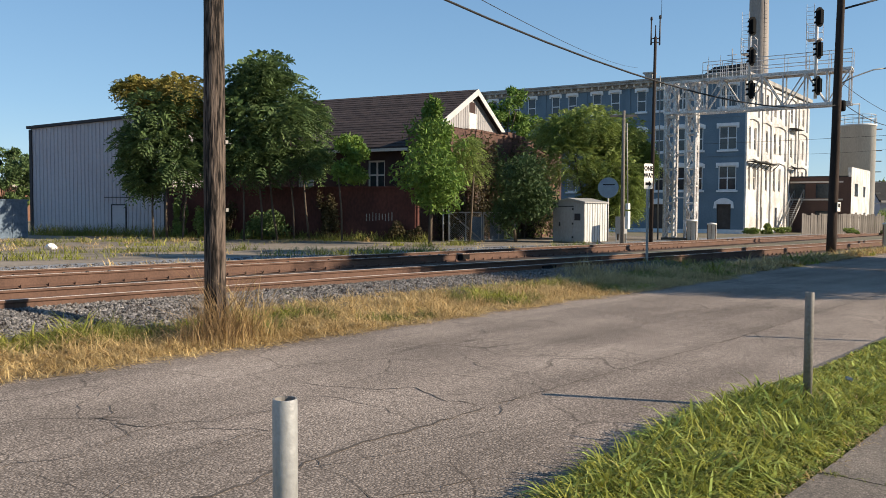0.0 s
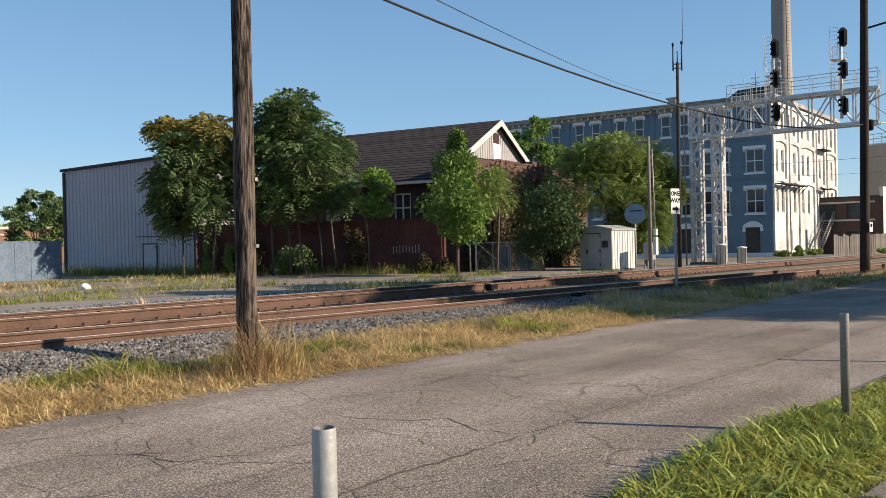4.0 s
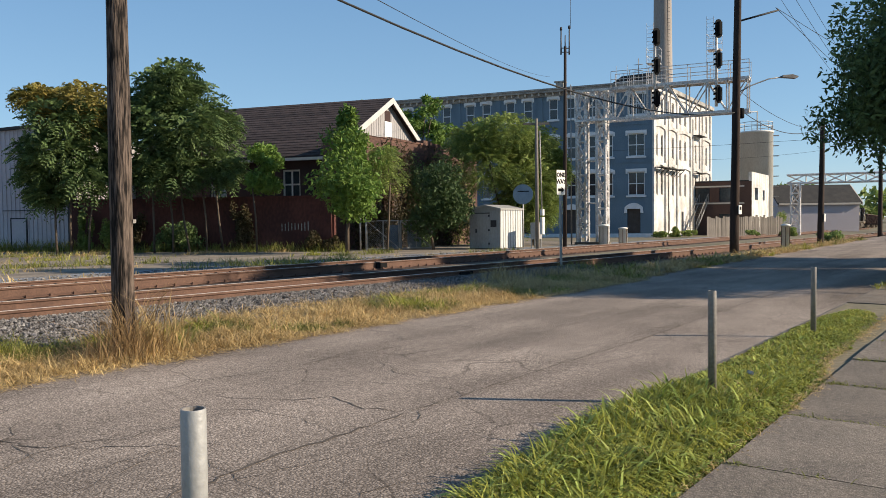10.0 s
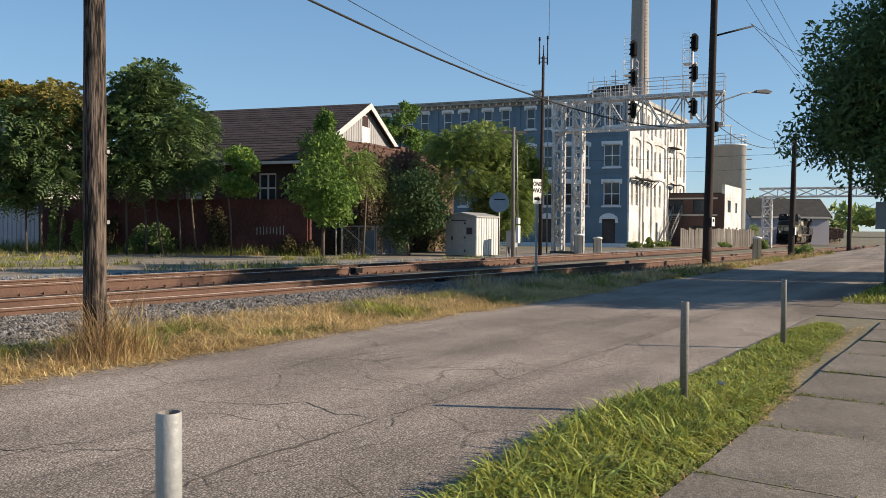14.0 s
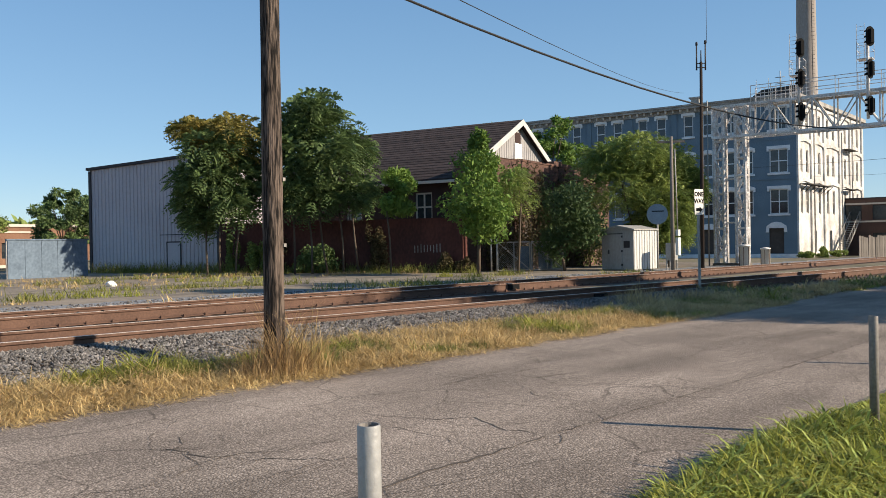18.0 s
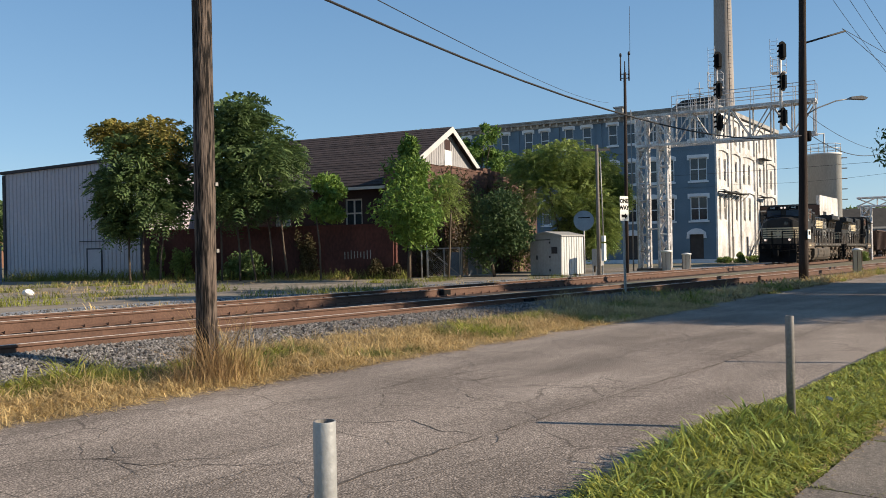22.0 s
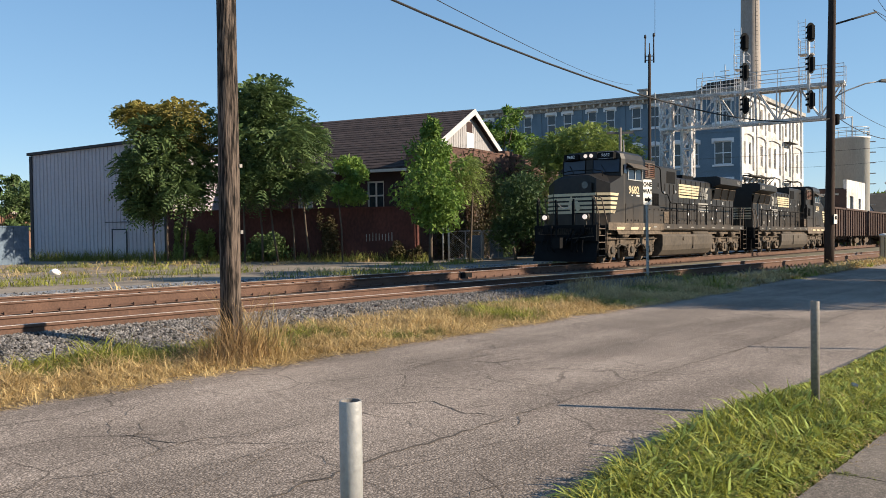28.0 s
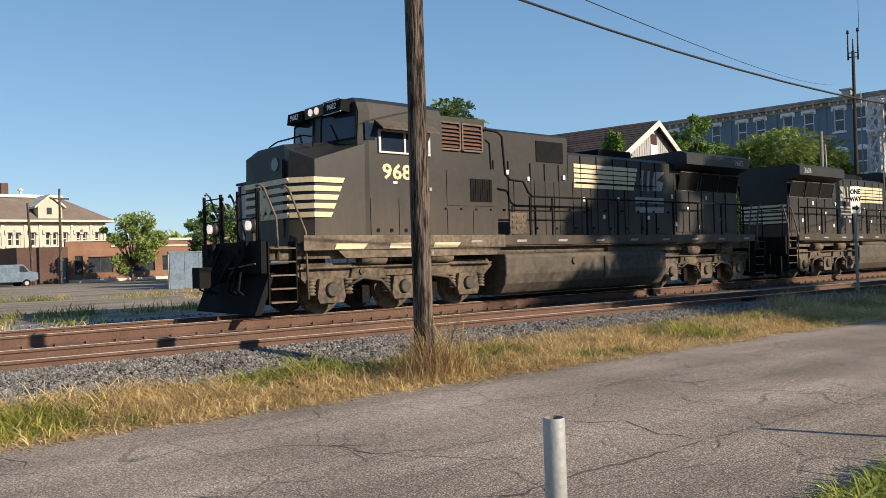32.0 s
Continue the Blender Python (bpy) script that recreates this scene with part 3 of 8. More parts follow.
# loose stones on the shoulder
def stones(name, label, spots, size, seed):
    r = np.random.RandomState(seed)
    n = len(spots)
    base = np.array([(1, 0, 0), (-1, 0, 0), (0, 1, 0), (0, -1, 0), (0, 0, 1), (0, 0, -1)], float)
    v = base[None] * r.uniform(0.5, 1.2, (n, 6, 1)) * size * r.uniform(0.6, 1.3, (n, 1, 1)) * np.array([1, 1, 0.75])
    v += r.uniform(-0.25, 0.25, (n, 6, 3)) * size
    v += np.asarray(spots)[:, None]
    f0 = np.array([(0, 2, 4), (2, 1, 4), (1, 3, 4), (3, 0, 4), (2, 0, 5), (1, 2, 5), (3, 1, 5), (0, 3, 5)])
    f = (f0[None] + 6 * np.arange(n)[:, None, None]).reshape(-1, 3)
    return tagged(raw(name, v.reshape(-1, 3).tolist(), f.tolist(), M["stone"]), label, "gravel", kind="stuff")


_r = np.random.RandomState(4)
_sp = []
for i in range(34000):
    x = 0.3 + 24 * _r.rand() ** 1.4
    y = 9.55 + 2.2 * _r.rand() ** 0.8 + 0.026 * x
    _sp.append((x, y, ground_z(x, y) + 0.01 + 0.1 * max(0, y - 10.4 - 0.026 * x)))
stones("ballast_stones", "loose grey ballast stones beside the rusty rail", _sp, 0.03, 2)
_sp = []
for i in range(3500):
    s, off = 1 + 40 * _r.rand() ** 1.2, 18.2 + 3.2 * _r.rand()
    x, y = TC * s - TS * (off - 14.95), 14.95 + TS * s + TC * (off - 14.95)
    _sp.append((x, y, far_ground(x, y) + 0.06))
stones("gravel_stones", "loose grey gravel beyond the far track", _sp, 0.036, 3)

# ---- buildings ----
def wall_cells(bm, x0, x1, z0, z1, y0, y1, holes):
    """A wall slab with rectangular openings that go right through."""
    xs = sorted({x0, x1, *[h[0] for h in holes], *[h[1] for h in holes]})
    for a, b in zip(xs, xs[1:]):
        mid = (a + b) / 2
        z = z0
        for h in sorted([h for h in holes if h[0] < mid < h[1]], key=lambda h: h[2]):
            if h[2] > z + 1e-4:
                box(bm, a, b, y0, y1, z, h[2])
            z = h[3]
        if z1 > z + 1e-4:
            box(bm, a, b, y0, y1, z, z1)
    bmesh.ops.remove_doubles(bm, verts=bm.verts[:], dist=1e-4)


def window_set(parent, w, h, out, trim, seed, hood=True, panes=2, style="arch"):
    """Builds one window at the origin: frame, panes, hood and sill, facing out (+1 or -1 along y). Returns its frame."""
    b = bmesh.new()
    t = 0.11
    ya, yb = sorted((out * -0.10, out * -0.22))
    box(b, -w / 2, -w / 2 + t, ya, yb, 0, h)
    box(b, w / 2 - t, w / 2, ya, yb, 0, h)
    box(b, -w / 2 + t, w / 2 - t, ya, yb, 0, t)
    box(b, -w / 2 + t, w / 2 - t, ya, yb, h - t, h)
    box(b, -w / 2 + t, w / 2 - t, ya, yb, h * 0.5 - 0.05, h * 0.5 + 0.05)
    if panes > 1:
        box(b, -0.05, 0.05, ya, yb, t, h * 0.5 - 0.05)
        box(b, -0.05, 0.05, ya, yb, h * 0.5 + 0.05, h - t)
    fr = part("window", b, trim, parent)
    b = bmesh.new()
    yc = out * -0.17
    box(b, -w / 2 + t * 0.8, w / 2 - t * 0.8, yc - 0.012, yc + 0.012, t * 0.8, h - t * 0.8)
    part("pane", b, M["glass"], fr)
    if hood:
        b = bmesh.new()
        k = 8
        ya, yb = sorted((out * 0.14, out * -0.06))
        top = [(-w / 2 - 0.24 + (w + 0.48) * i / k, h + 0.22 + (0.24 * math.sin(math.pi * i / k) if style == "arch" else 0.12)) for i in range(k + 1)]
        prism(b, [(-w / 2 - 0.24, h - 0.22), (-w / 2 - 0.02, h - 0.22), (-w / 2 - 0.02, h - 0.01), (w / 2 + 0.02, h - 0.01), (w / 2 + 0.02, h - 0.22), (w / 2 + 0.24, h - 0.22)] + top[::-1], ya, yb)
        part("hood", b, trim, fr)
        b = bmesh.new()
        ya, yb = sorted((out * 0.16, out * -0.2))
        box(b, -w / 2 - 0.18, w / 2 + 0.18, ya, yb, -0.2, 0.0)
        part("window_sill", b, trim, fr)
    return fr


def copies(first, places):
    """First part to the first place, copies of it with their own parts to the rest."""
    for i, m in enumerate(places):
        if i == 0:
            first.matrix_basis = m
            continue
        o = new(first.name.split(".")[0], first.data)
        o.parent, o.matrix_basis = first.parent, m
        for c in first.children:
            d = new(c.name.split(".")[0], c.data)
            d.parent, d.matrix_basis = o, c.matrix_basis.copy()


# the old mill: a blue face and a white face, four storeys
mill = thing("mill_building", pose(88, 35, -0.62), "four-storey brick mill painted blue with a peeling white end", "building")
BL = pose(0, 0, 0, 0, 0, 102)
WH = pose(0, 0, 0, 0, 0, 4.6)
LB, LW, TOPZ = 38.0, 27.0, 17.6
cols = [9.35, 11.5, 14.65, 16.9, 20.0, 22.15, 25.35, 27.5, 30.7, 32.8, 36.0]
rows = [(4.85, 2.7), (9.3, 2.6), (14.0, 2.45)]
holes, spots = [], []
for zz, hh in rows:
    for c in [5.0, 6.9] + cols:
        holes.append((c - 0.55, c + 0.55, zz, zz + hh))
    holes.append((0.85, 2.75, zz, zz + hh))
for c in (2.1, 9.35, 14.65, 20.0, 25.35):
    holes.append((c - 0.75, c + 0.75, 0.55, 3.3))
b = bmesh.new()
wall_cells(b, 0, LB, 0, TOPZ, -0.45, 0, holes)
part("blue_wall", b, M["bluewall"], mill, "faded blue painted brick wall", m=BL)
for zz, hh in rows:
    w = window_set(mill, 1.1, hh, 1, M["trim"], 1, panes=1)
    copies(w, [BL @ pose(c, 0, zz) for c in [5.0, 6.9] + cols])
    w = window_set(mill, 1.9, hh, 1, M["trim"], 1, panes=2, style="flat")
    copies(w, [BL @ pose(1.8, 0, zz)])
b = bmesh.new()
box(b, -0.75, 0.75, -0.3, -0.2, 0.0, 2.75)
for x in (-0.38, 0.38):
    box(b, x - 0.28, x + 0.28, -0.2, -0.17, 0.2, 1.2)
    box(b, x - 0.28, x + 0.28, -0.2, -0.17, 1.4, 2.5)
d = part("door", b, M["board"], mill, "dark boarded door")
b = bmesh.new()
prism(b, [(-1.1, 2.3), (-0.77, 2.3), (-0.77, 2.76), (0.77, 2.76), (0.77, 2.3), (1.1, 2.3), (1.0, 3.0), (0.5, 3.35), (0, 3.45), (-0.5, 3.35), (-1.0, 3.0)], -0.05, 0.15)
part("hood", b, M["trim"], d)
copies(d, [BL @ pose(c, 0, 0.55) for c in (2.1, 9.35, 14.65, 20.0, 25.35)])
# base course, storey bands, pilasters and bracketed cornice
b = bmesh.new()
box(b, 0, LB, 0.002, 0.10, 0, 0.5)
part("base_course", b, M["trim"], mill, m=BL)
b = bmesh.new()
for zz in (8.6, 12.9):
    box(b, 0, LB, 0.002, 0.07, zz, zz + 0.16)
pieces("string_course", b, M["bluewall"], mill, m=BL)
for x in (3.6, 8.0, 13.1, 18.4, 23.7, 29.1, 34.4):
    b = bmesh.new()
    box(b, x - 0.3, x + 0.3, 0.003, 0.12, 13.1, TOPZ - 0.9)
    part("pilaster", b, M["bluewall"], mill, m=BL)
b = bmesh.new()
box(b, -0.3, LB, 0.004, 0.16, TOPZ - 0.85, TOPZ - 0.4)
box(b, -0.3, LB, 0.004, 0.62, TOPZ - 0.4, TOPZ - 0.12)
box(b, -0.3, LB, 0.004, 0.75, TOPZ - 0.12, TOPZ + 0.06)
part("cornice", b, M["cornice"], mill, "weathered bracketed cornice", m=BL)
b = bmesh.new()
x = 0.4
while x < LB:
    box(b, x - 0.09, x + 0.09, 0.16, 0.5, TOPZ - 0.72, TOPZ - 0.4)
    x += 0.85
pieces("cornice_bracket", b, M["trimw"], mill, m=BL)
wc = [1.6, 3.7, 6.1, 8.2, 11.5, 13.8, 18.9, 22.5, 24.6]
wrows = [(4.9, 2.9), (9.4, 2.5), (13.8, 2.3)]
holes = [(c - 0.45, c + 0.45, z, z + h) for z, h in wrows for c in wc]
holes += [(c - 0.5, c + 0.5, 0.6, 3.0) for c in (6.4, 12.5, 19.2)]
b = bmesh.new()
wall_cells(b, 0, LW, 0, TOPZ - 0.4, 0, 0.45, holes)
part("white_wall", b, M["whitewall"], mill, "white painted brick, peeling and stained", m=WH)
for z, h in wrows:
    w = window_set(mill, 0.9, h, -1, M["trimw"], 1, hood=False, panes=1)
    copies(w, [WH @ pose(c, 0, z) for c in wc])
b = bmesh.new()
box(b, -0.5, 0.5, 0.2, 0.3, 0, 2.4)
d = part("door", b, M["board"], mill, "dark boarded door")
copies(d, [WH @ pose(c, 0, 0.6) for c in (6.4, 12.5, 19.2)])
for x in (0.35, 5.0, 9.9, 16.2, 20.9, 26.65):
    b = bmesh.new()
    box(b, x - 0.35, x + 0.35, -0.2, -0.003, 0, TOPZ - 1.2)
    part("pilaster", b, M["whitewall"], mill, m=WH)
for a, c in ((0.7, 4.65), (5.35, 9.55), (10.25, 15.85), (16.55, 20.55), (21.25, 26.3)):
    for z in (8.0, 12.4, 16.4):
        b = bmesh.new()
        mid = (a + c) / 2
        prism(b, [(a, z + 0.7), (a, z - 0.1), (a + 0.25, z + 0.25), (mid, z + 0.42), (c - 0.25, z + 0.25), (c, z - 0.1), (c, z + 0.7)], -0.18, -0.004)
        part("panel_arch", b, M["whitewall"], mill, m=WH)
b = bmesh.new()
box(b, -0.3, LW + 0.2, -0.5, 0.45, TOPZ - 0.4, TOPZ + 0.05)
part("cornice", b, M["cornice"], mill, m=WH)
b = bmesh.new()
c0, c1, c2 = BL @ Vector((LB, -0.4, 0)), BL @ Vector((0, -0.4, 0)), WH @ Vector((LW, 0.3, 0))
c3 = c2 + (c0 - c1)
prism(b, [tuple(p)[:2] for p in (c0, c1, c2, c3)], TOPZ - 0.5, TOPZ + 0.0, "z")
part("roof", b, M["roofing"], mill)
for a, c in ((c2, c3), (c3, c0)):
    b = bmesh.new()
    n = (c - a).normalized()
    k = Vector((-n.y, n.x, 0)) * 0.4
    prism(b, [tuple(p)[:2] for p in (a, c, c + k, a + k)], 0, TOPZ - 0.5, "z")
    part("wall", b, M["litbrick"], mill)
b = bmesh.new()
box(b, 10.5, 11.4, -1.6, -0.8, TOPZ, TOPZ + 0.9)
box(b, 10.3, 11.6, -1.8, -0.6, TOPZ + 0.9, TOPZ + 1.05)
part("roof_vent", b, M["cornice"], mill, m=BL)
b = bmesh.new()
prism(b, [(0.0, TOPZ + 0.06), (4.6, TOPZ + 0.06), (3.4, TOPZ + 0.85), (0.0, TOPZ + 1.0)], -3.0, 0.1)
part("raised_parapet", b, M["roofing"], mill, m=BL)
b = bmesh.new()
rod(b, (1.8, -1.5, TOPZ + 0.9), (1.8, -1.5, TOPZ + 3.0), 0.05)
for k in (1.6, 2.3):
    rod(b, (1.3, -1.5, TOPZ + k), (2.3, -1.5, TOPZ + k), 0.04)
part("roof_antenna", b, M["chain"], mill, m=BL)
# fire stair and balconies on the white end
b = bmesh.new()
for i in range(14):
    box(b, 13.0 + i * 0.42, 13.5 + i * 0.42, -1.6, -0.5, 0.6 + i * 0.26, 0.66 + i * 0.26)
for y in (-1.6, -0.5):
    rod(b, (12.8, y, 0.5), (19, y, 4.35), 0.05)
    rod(b, (12.8, y, 1.5), (19, y, 5.35), 0.04)
    for i in range(0, 15, 2):
        rod(b, (13 + i * 0.42, y, 0.6 + i * 0.26), (13 + i * 0.42, y, 1.6 + i * 0.26), 0.03, n=5)
box(b, 18.8, 25.5, -1.7, -0.25, 4.2, 4.3)
for x in (19, 21, 23, 25.4):
    rod(b, (x, -1.65, 0), (x, -1.65, 5.3), 0.05)
rod(b, (19, -1.65, 5.3), (25.4, -1.65, 5.3), 0.04)
part("fire_stair", b, M["cornice"], mill, "rusty steel outside stair", m=WH)
b = bmesh.new()
box(b, 0.2, 9.5, -1.1, -0.25, 7.95, 8.05)
for x in np.arange(0.4, 9.5, 1.5):
    rod(b, (x, -0.25, 7.2), (x, -1.05, 7.95), 0.04, n=5)
box(b, 16.6, 20.6, -1.1, -0.25, 8.0, 8.08)
box(b, 16.6, 20.6, -1.1, -0.25, 12.9, 12.98)
pieces("balcony", b, M["roofing"], mill, "dark thin steel ledge", m=WH)
b = bmesh.new()
for x, z0, z1 in ((4.95, 0, 16), (16.1, 0, 15), (20.8, 0, 14)):
    rod(b, (x + 0.5, -0.25, z0), (x + 0.5, -0.25, z1), 0.08)
pieces("downpipe", b, M["cornice"], mill, m=WH)

# the tall stack behind it
b = bmesh.new()
lathe(b, [(1.75, 0), (1.6, 15), (1.4, 30), (1.2, 46), (1.3, 46.2), (1.3, 47)], 24)
_o = thing("chimney_stack", pose(121.4, 46.6, -1), "tall pale round brick smokestack behind the mill", "chimney")
part("shaft", b, M["chimney"], _o)
b = bmesh.new()
rod(b, (-1.3, -1.55, 2), (-1.0, -1.1, 44), 0.06)
for i in range(60):
    rod(b, (-1.55, -1.3, 8 + 0.55 * i), (-1.15, -1.6, 8 + 0.55 * i), 0.03, n=4)
part("ladder", b, M["metaltrim"], _o)

# brown house with a white gable, brick annexe, long red wall, steel warehouse
HO = pose(37.2, 36.3, -0.2, 0, 0, 16)
house = thing("gabled_building", HO, "long dark building with brown shingle roof and white gable", "building")
b = bmesh.new()
wall_cells(b, 0, 15, 0, 6.1, -0.3, 0, [(1.9, 3.2, 3.3, 5.2), (7.5, 8.8, 3.3, 5.2)])
part("side_wall", b, M["darksiding"], house, "dark maroon side wall", m=pose(0, 0, 0, 0, 0, 90))
w = window_set(house, 1.3, 1.9, 1, M["trimw"], 1, hood=False)
copies(w, [pose(0, 0, 0, 0, 0, 90) @ pose(2.55, 0, 3.3), pose(0, 0, 0, 0, 0, 90) @ pose(8.15, 0, 3.3)])
b = bmesh.new()
prism(b, [(0, 0), (19, 0), (19, 6.1), (9.6, 10.75), (0, 6.1)], 0.01, 0.3)
part("gable_wall", b, M["gable"], house, "pale grey weathered board gable")
b = bmesh.new()
for i in range(46):
    x = 0.4 + i * 0.4
    ztop = 6.1 + (10.75 - 6.1) * (x / 9.6 if x < 9.6 else (19 - x) / 9.4)
    if not 8.9 < x < 10.4:
        box(b, x - 0.015, x + 0.015, -0.015, 0.012, 5.5, ztop - 0.1)
pieces("batten", b, M["gable"], house)
b = bmesh.new()
box(b, 9.0, 10.3, -0.04, 0.02, 7.2, 9.2)
part("loft_door", b, M["signwhite"], house, "white painted loft door")
b = bmesh.new()
box(b, 9.1, 10.1, -0.03, 0.03, 9.2, 10.0)
part("louvre", b, M["darksiding"], house)
slope = math.atan2(4.65, 9.6)
for sx, a0 in ((1, (-0.6, 6.1 - 0.29)), (-1, (19.6, 6.1 - 0.29))):
    b = bmesh.new()
    L = math.hypot(10.2, 4.94)
    th = 0.18
    e = (9.6, 10.75)
    prism(b, [a0, e, (e[0], e[1] + th), (a0[0], a0[1] + th)], -0.45, 15.5)
    part("roof_slope", b, M["shingle"], house)
    if sx == 1:
        # shingle courses
        n = 22
        for i in range(n):
            t0, t1 = i / n, (i + 1) / n
            xa, za = a0[0] + (e[0] - a0[0]) * t0, a0[1] + (e[1] - a0[1]) * t0 + th
            xb, zb = a0[0] + (e[0] - a0[0]) * t1, a0[1] + (e[1] - a0[1]) * t1 + th
            y = -0.45
            b = bmesh.new()
            prism(b, [(xa, za + 0.003), (xb, zb + 0.003), (xb, zb + 0.008), (xa, za + 0.035)], -0.45, 15.5)
            part("shingle_course", b, M["shingle"], house)
    b = bmesh.new()
    prism(b, [(a0[0], a0[1] - 0.25), (e[0], e[1] - 0.25), (e[0], e[1] + th + 0.02), (a0[0], a0[1] + th + 0.02)], -0.5, -0.452)
    part("rake_board", b, M["siding"], house)
b = bmesh.new()
box(b, -0.75, -0.6, -0.45, 15.5, 5.72, 5.9)
part("gutter", b, M["trimw"], house)

AN = pose(34.2, 32.2, -0.25, 0, 0, 12)
annex = thing("brick_annexe", AN, "flat-roofed brown brick annexe with ragged parapet and ivy", "building")
b = bmesh.new()
wall_cells(b, 3.0, 21, 0, 7.1, 0, 0.4, [(3.7, 5.2, 1.0, 3.4), (6.5, 8.0, 1.0, 3.4), (10.5, 12, 1.0, 3.4), (6.5, 8, 4.2, 6)])
part("front_wall", b, M["annexbrick"], annex)
b = bmesh.new()
for x0, x1, z0, z1 in ((3.7, 5.2, 1.0, 3.4), (6.5, 8.0, 1.0, 3.4), (10.5, 12, 1.0, 3.4), (6.5, 8, 4.2, 6)):
    box(b, x0, x1, 0.2, 0.25, z0, z1)
pieces("boarding", b, M["board"], annex)
b = bmesh.new()
box(b, 3.0, 3.4, 0.4, 3.1, 0, 7.1)
box(b, 20.6, 21, 0.4, 3.1, 0, 7.1)
box(b, 3.4, 20.6, 2.7, 3.1, 0, 7.1)
part("side_wall", b, M["annexbrick"], annex)
b = bmesh.new()
box(b, 3.4, 20.6, 0.4, 2.7, 6.3, 6.5)
part("roof", b, M["roofing"], annex)
b = bmesh.new()
# broken parapet: loose runs of coping over a crumbling edge
_q = random.Random(15)
x = 2.95
while x < 20.9:
    w = min(_q.uniform(0.35, 1.3), 21.05 - x)
    box(b, x, x + w - 0.02, -0.05, 0.45, 7.1, 7.12 + _q.choice((0.0, 0.06, 0.12, 0.24, 0.34)))
    x += w
pieces("coping", b, M["annexbrick"], annex)

WF = pose(34.2, 32.2, -0.25, 0, 0, 116)
red = thing("brick_yard_wall", WF, "long dark red brick yard wall with shrubs against it", "wall")
b = bmesh.new()
box(b, 0.45, 17.25, -0.35, 0, 0, 3.3)
part("wall", b, M["redbrick"], red)
b = bmesh.new()
box(b, 0.4, 17.25, -0.4, 0.05, 3.3, 3.4)
part("coping", b, M["redbrick"], red)
for x in (0.8, 16.9):
    b = bmesh.new()
    box(b, x - 0.22, x + 0.22, 0.002, 0.1, 0, 3.28)
    part("pier", b, M["redbrick"], red)
b = bmesh.new()
_q = random.Random(8)
for i in range(9):
    x = 2.0 + i * 0.2
    box(b, x, x + 0.05, 0.004, 0.009, 1.35 + _q.uniform(0, 0.1), 1.75 + _q.uniform(0, 0.15))
pieces("faded_marking", b, M["cornice"], red, "faint pale scrawl")

ware = thing("steel_warehouse", WF, "grey ribbed steel warehouse with dark roof edge", "building")
b = bmesh.new()
prism(b, [(17.3, 0), (27.7, 0), (27.7, 7.35), (17.3, 8.0)], -0.12, 0)
part("front_wall", b, M["metalwall"], ware)
b = bmesh.new()
x = 17.4
while x < 27.6:
    z = 8.0 - (x - 17.3) * 0.0625
    prism(b, [(x, 0.001), (x + 0.03, 0.045), (x + 0.09, 0.045), (x + 0.12, 0.001)], 0.25, z - 0.05, "z")
    x += 0.3
tagged(part("ribs", b, M["metalwall"], ware), kind="stuff")
for x in (17.3, 27.58):
    b = bmesh.new()
    box(b, x, x + 0.12, -8, -0.12, 0, 7.4)
    part("end_wall", b, M["metalwall"], ware)
b = bmesh.new()
box(b, 17.3, 27.7, -8.12, -8, 0, 7.4)
part("back_wall", b, M["metalwall"], ware)
b = bmesh.new()
prism(b, [(17.1, 8.02), (27.9, 7.345), (27.9, 7.52), (17.1, 8.2)], -8.3, 0.2)
part("roof", b, M["metaltrim"], ware, "dark roof edge")
b = bmesh.new()
box(b, 27.6, 27.8, 0.003, 0.09, 0, 7.3)
box(b, 17.25, 17.4, 0.003, 0.09, 0, 7.9)
pieces("corner_trim", b, M["metaltrim"], ware)
b = bmesh.new()
box(b, 17.4, 27.6, 0.04, 0.09, 0.0, 0.22)
part("base_trim", b, M["metaltrim"], ware)
b = bmesh.new()
box(b, 20.3, 21.3, 0.047, 0.07, 0.2, 2.25)
d = part("door", b, M["metalwall"], ware, "plain grey steel door")
b = bmesh.new()
for x0, x1, z0, z1 in ((20.22, 20.3, 0.2, 2.33), (21.3, 21.38, 0.2, 2.33), (20.3, 21.3, 2.25, 2.33), (19.6, 21.9, 2.75, 2.8)):
    box(b, x0, x1, 0.046, 0.085, z0, z1)
part("door_frame", b, M["metaltrim"], ware)
b = bmesh.new()
lathe(b, [(0.5, 7.9), (0.5, 8.35), (0.95, 8.45), (0.3, 8.85)], 12, (18.9, -2.0))
part("roof_vent", b, M["rust"], ware, "rusty round roof vent")

# low pale blue panel fence at the end of the warehouse
fence = thing("panel_fence", pose(18.9, 49.6, -0.05, 0, 0, 200), "pale blue steel panel fence beside the warehouse", "fence")
for i in range(5):
    b = bmesh.new()
    box(b, i * 1.05 + 0.01, i * 1.05 + 1.04, -0.03, 0.03, 0, 2.25)
    part("panel", b, M["bluefence"], fence)
b = bmesh.new()
box(b, -0.08, 5.33, -0.07, 0.07, 2.25, 2.33)
part("top_rail", b, M["bluefence"], fence)
for i in range(6):
    b = bmesh.new()
    box(b, i * 1.05 - 0.04, i * 1.05 + 0.04, -0.1, -0.03, 0, 2.25)
    part("post", b, M["chain"], fence)

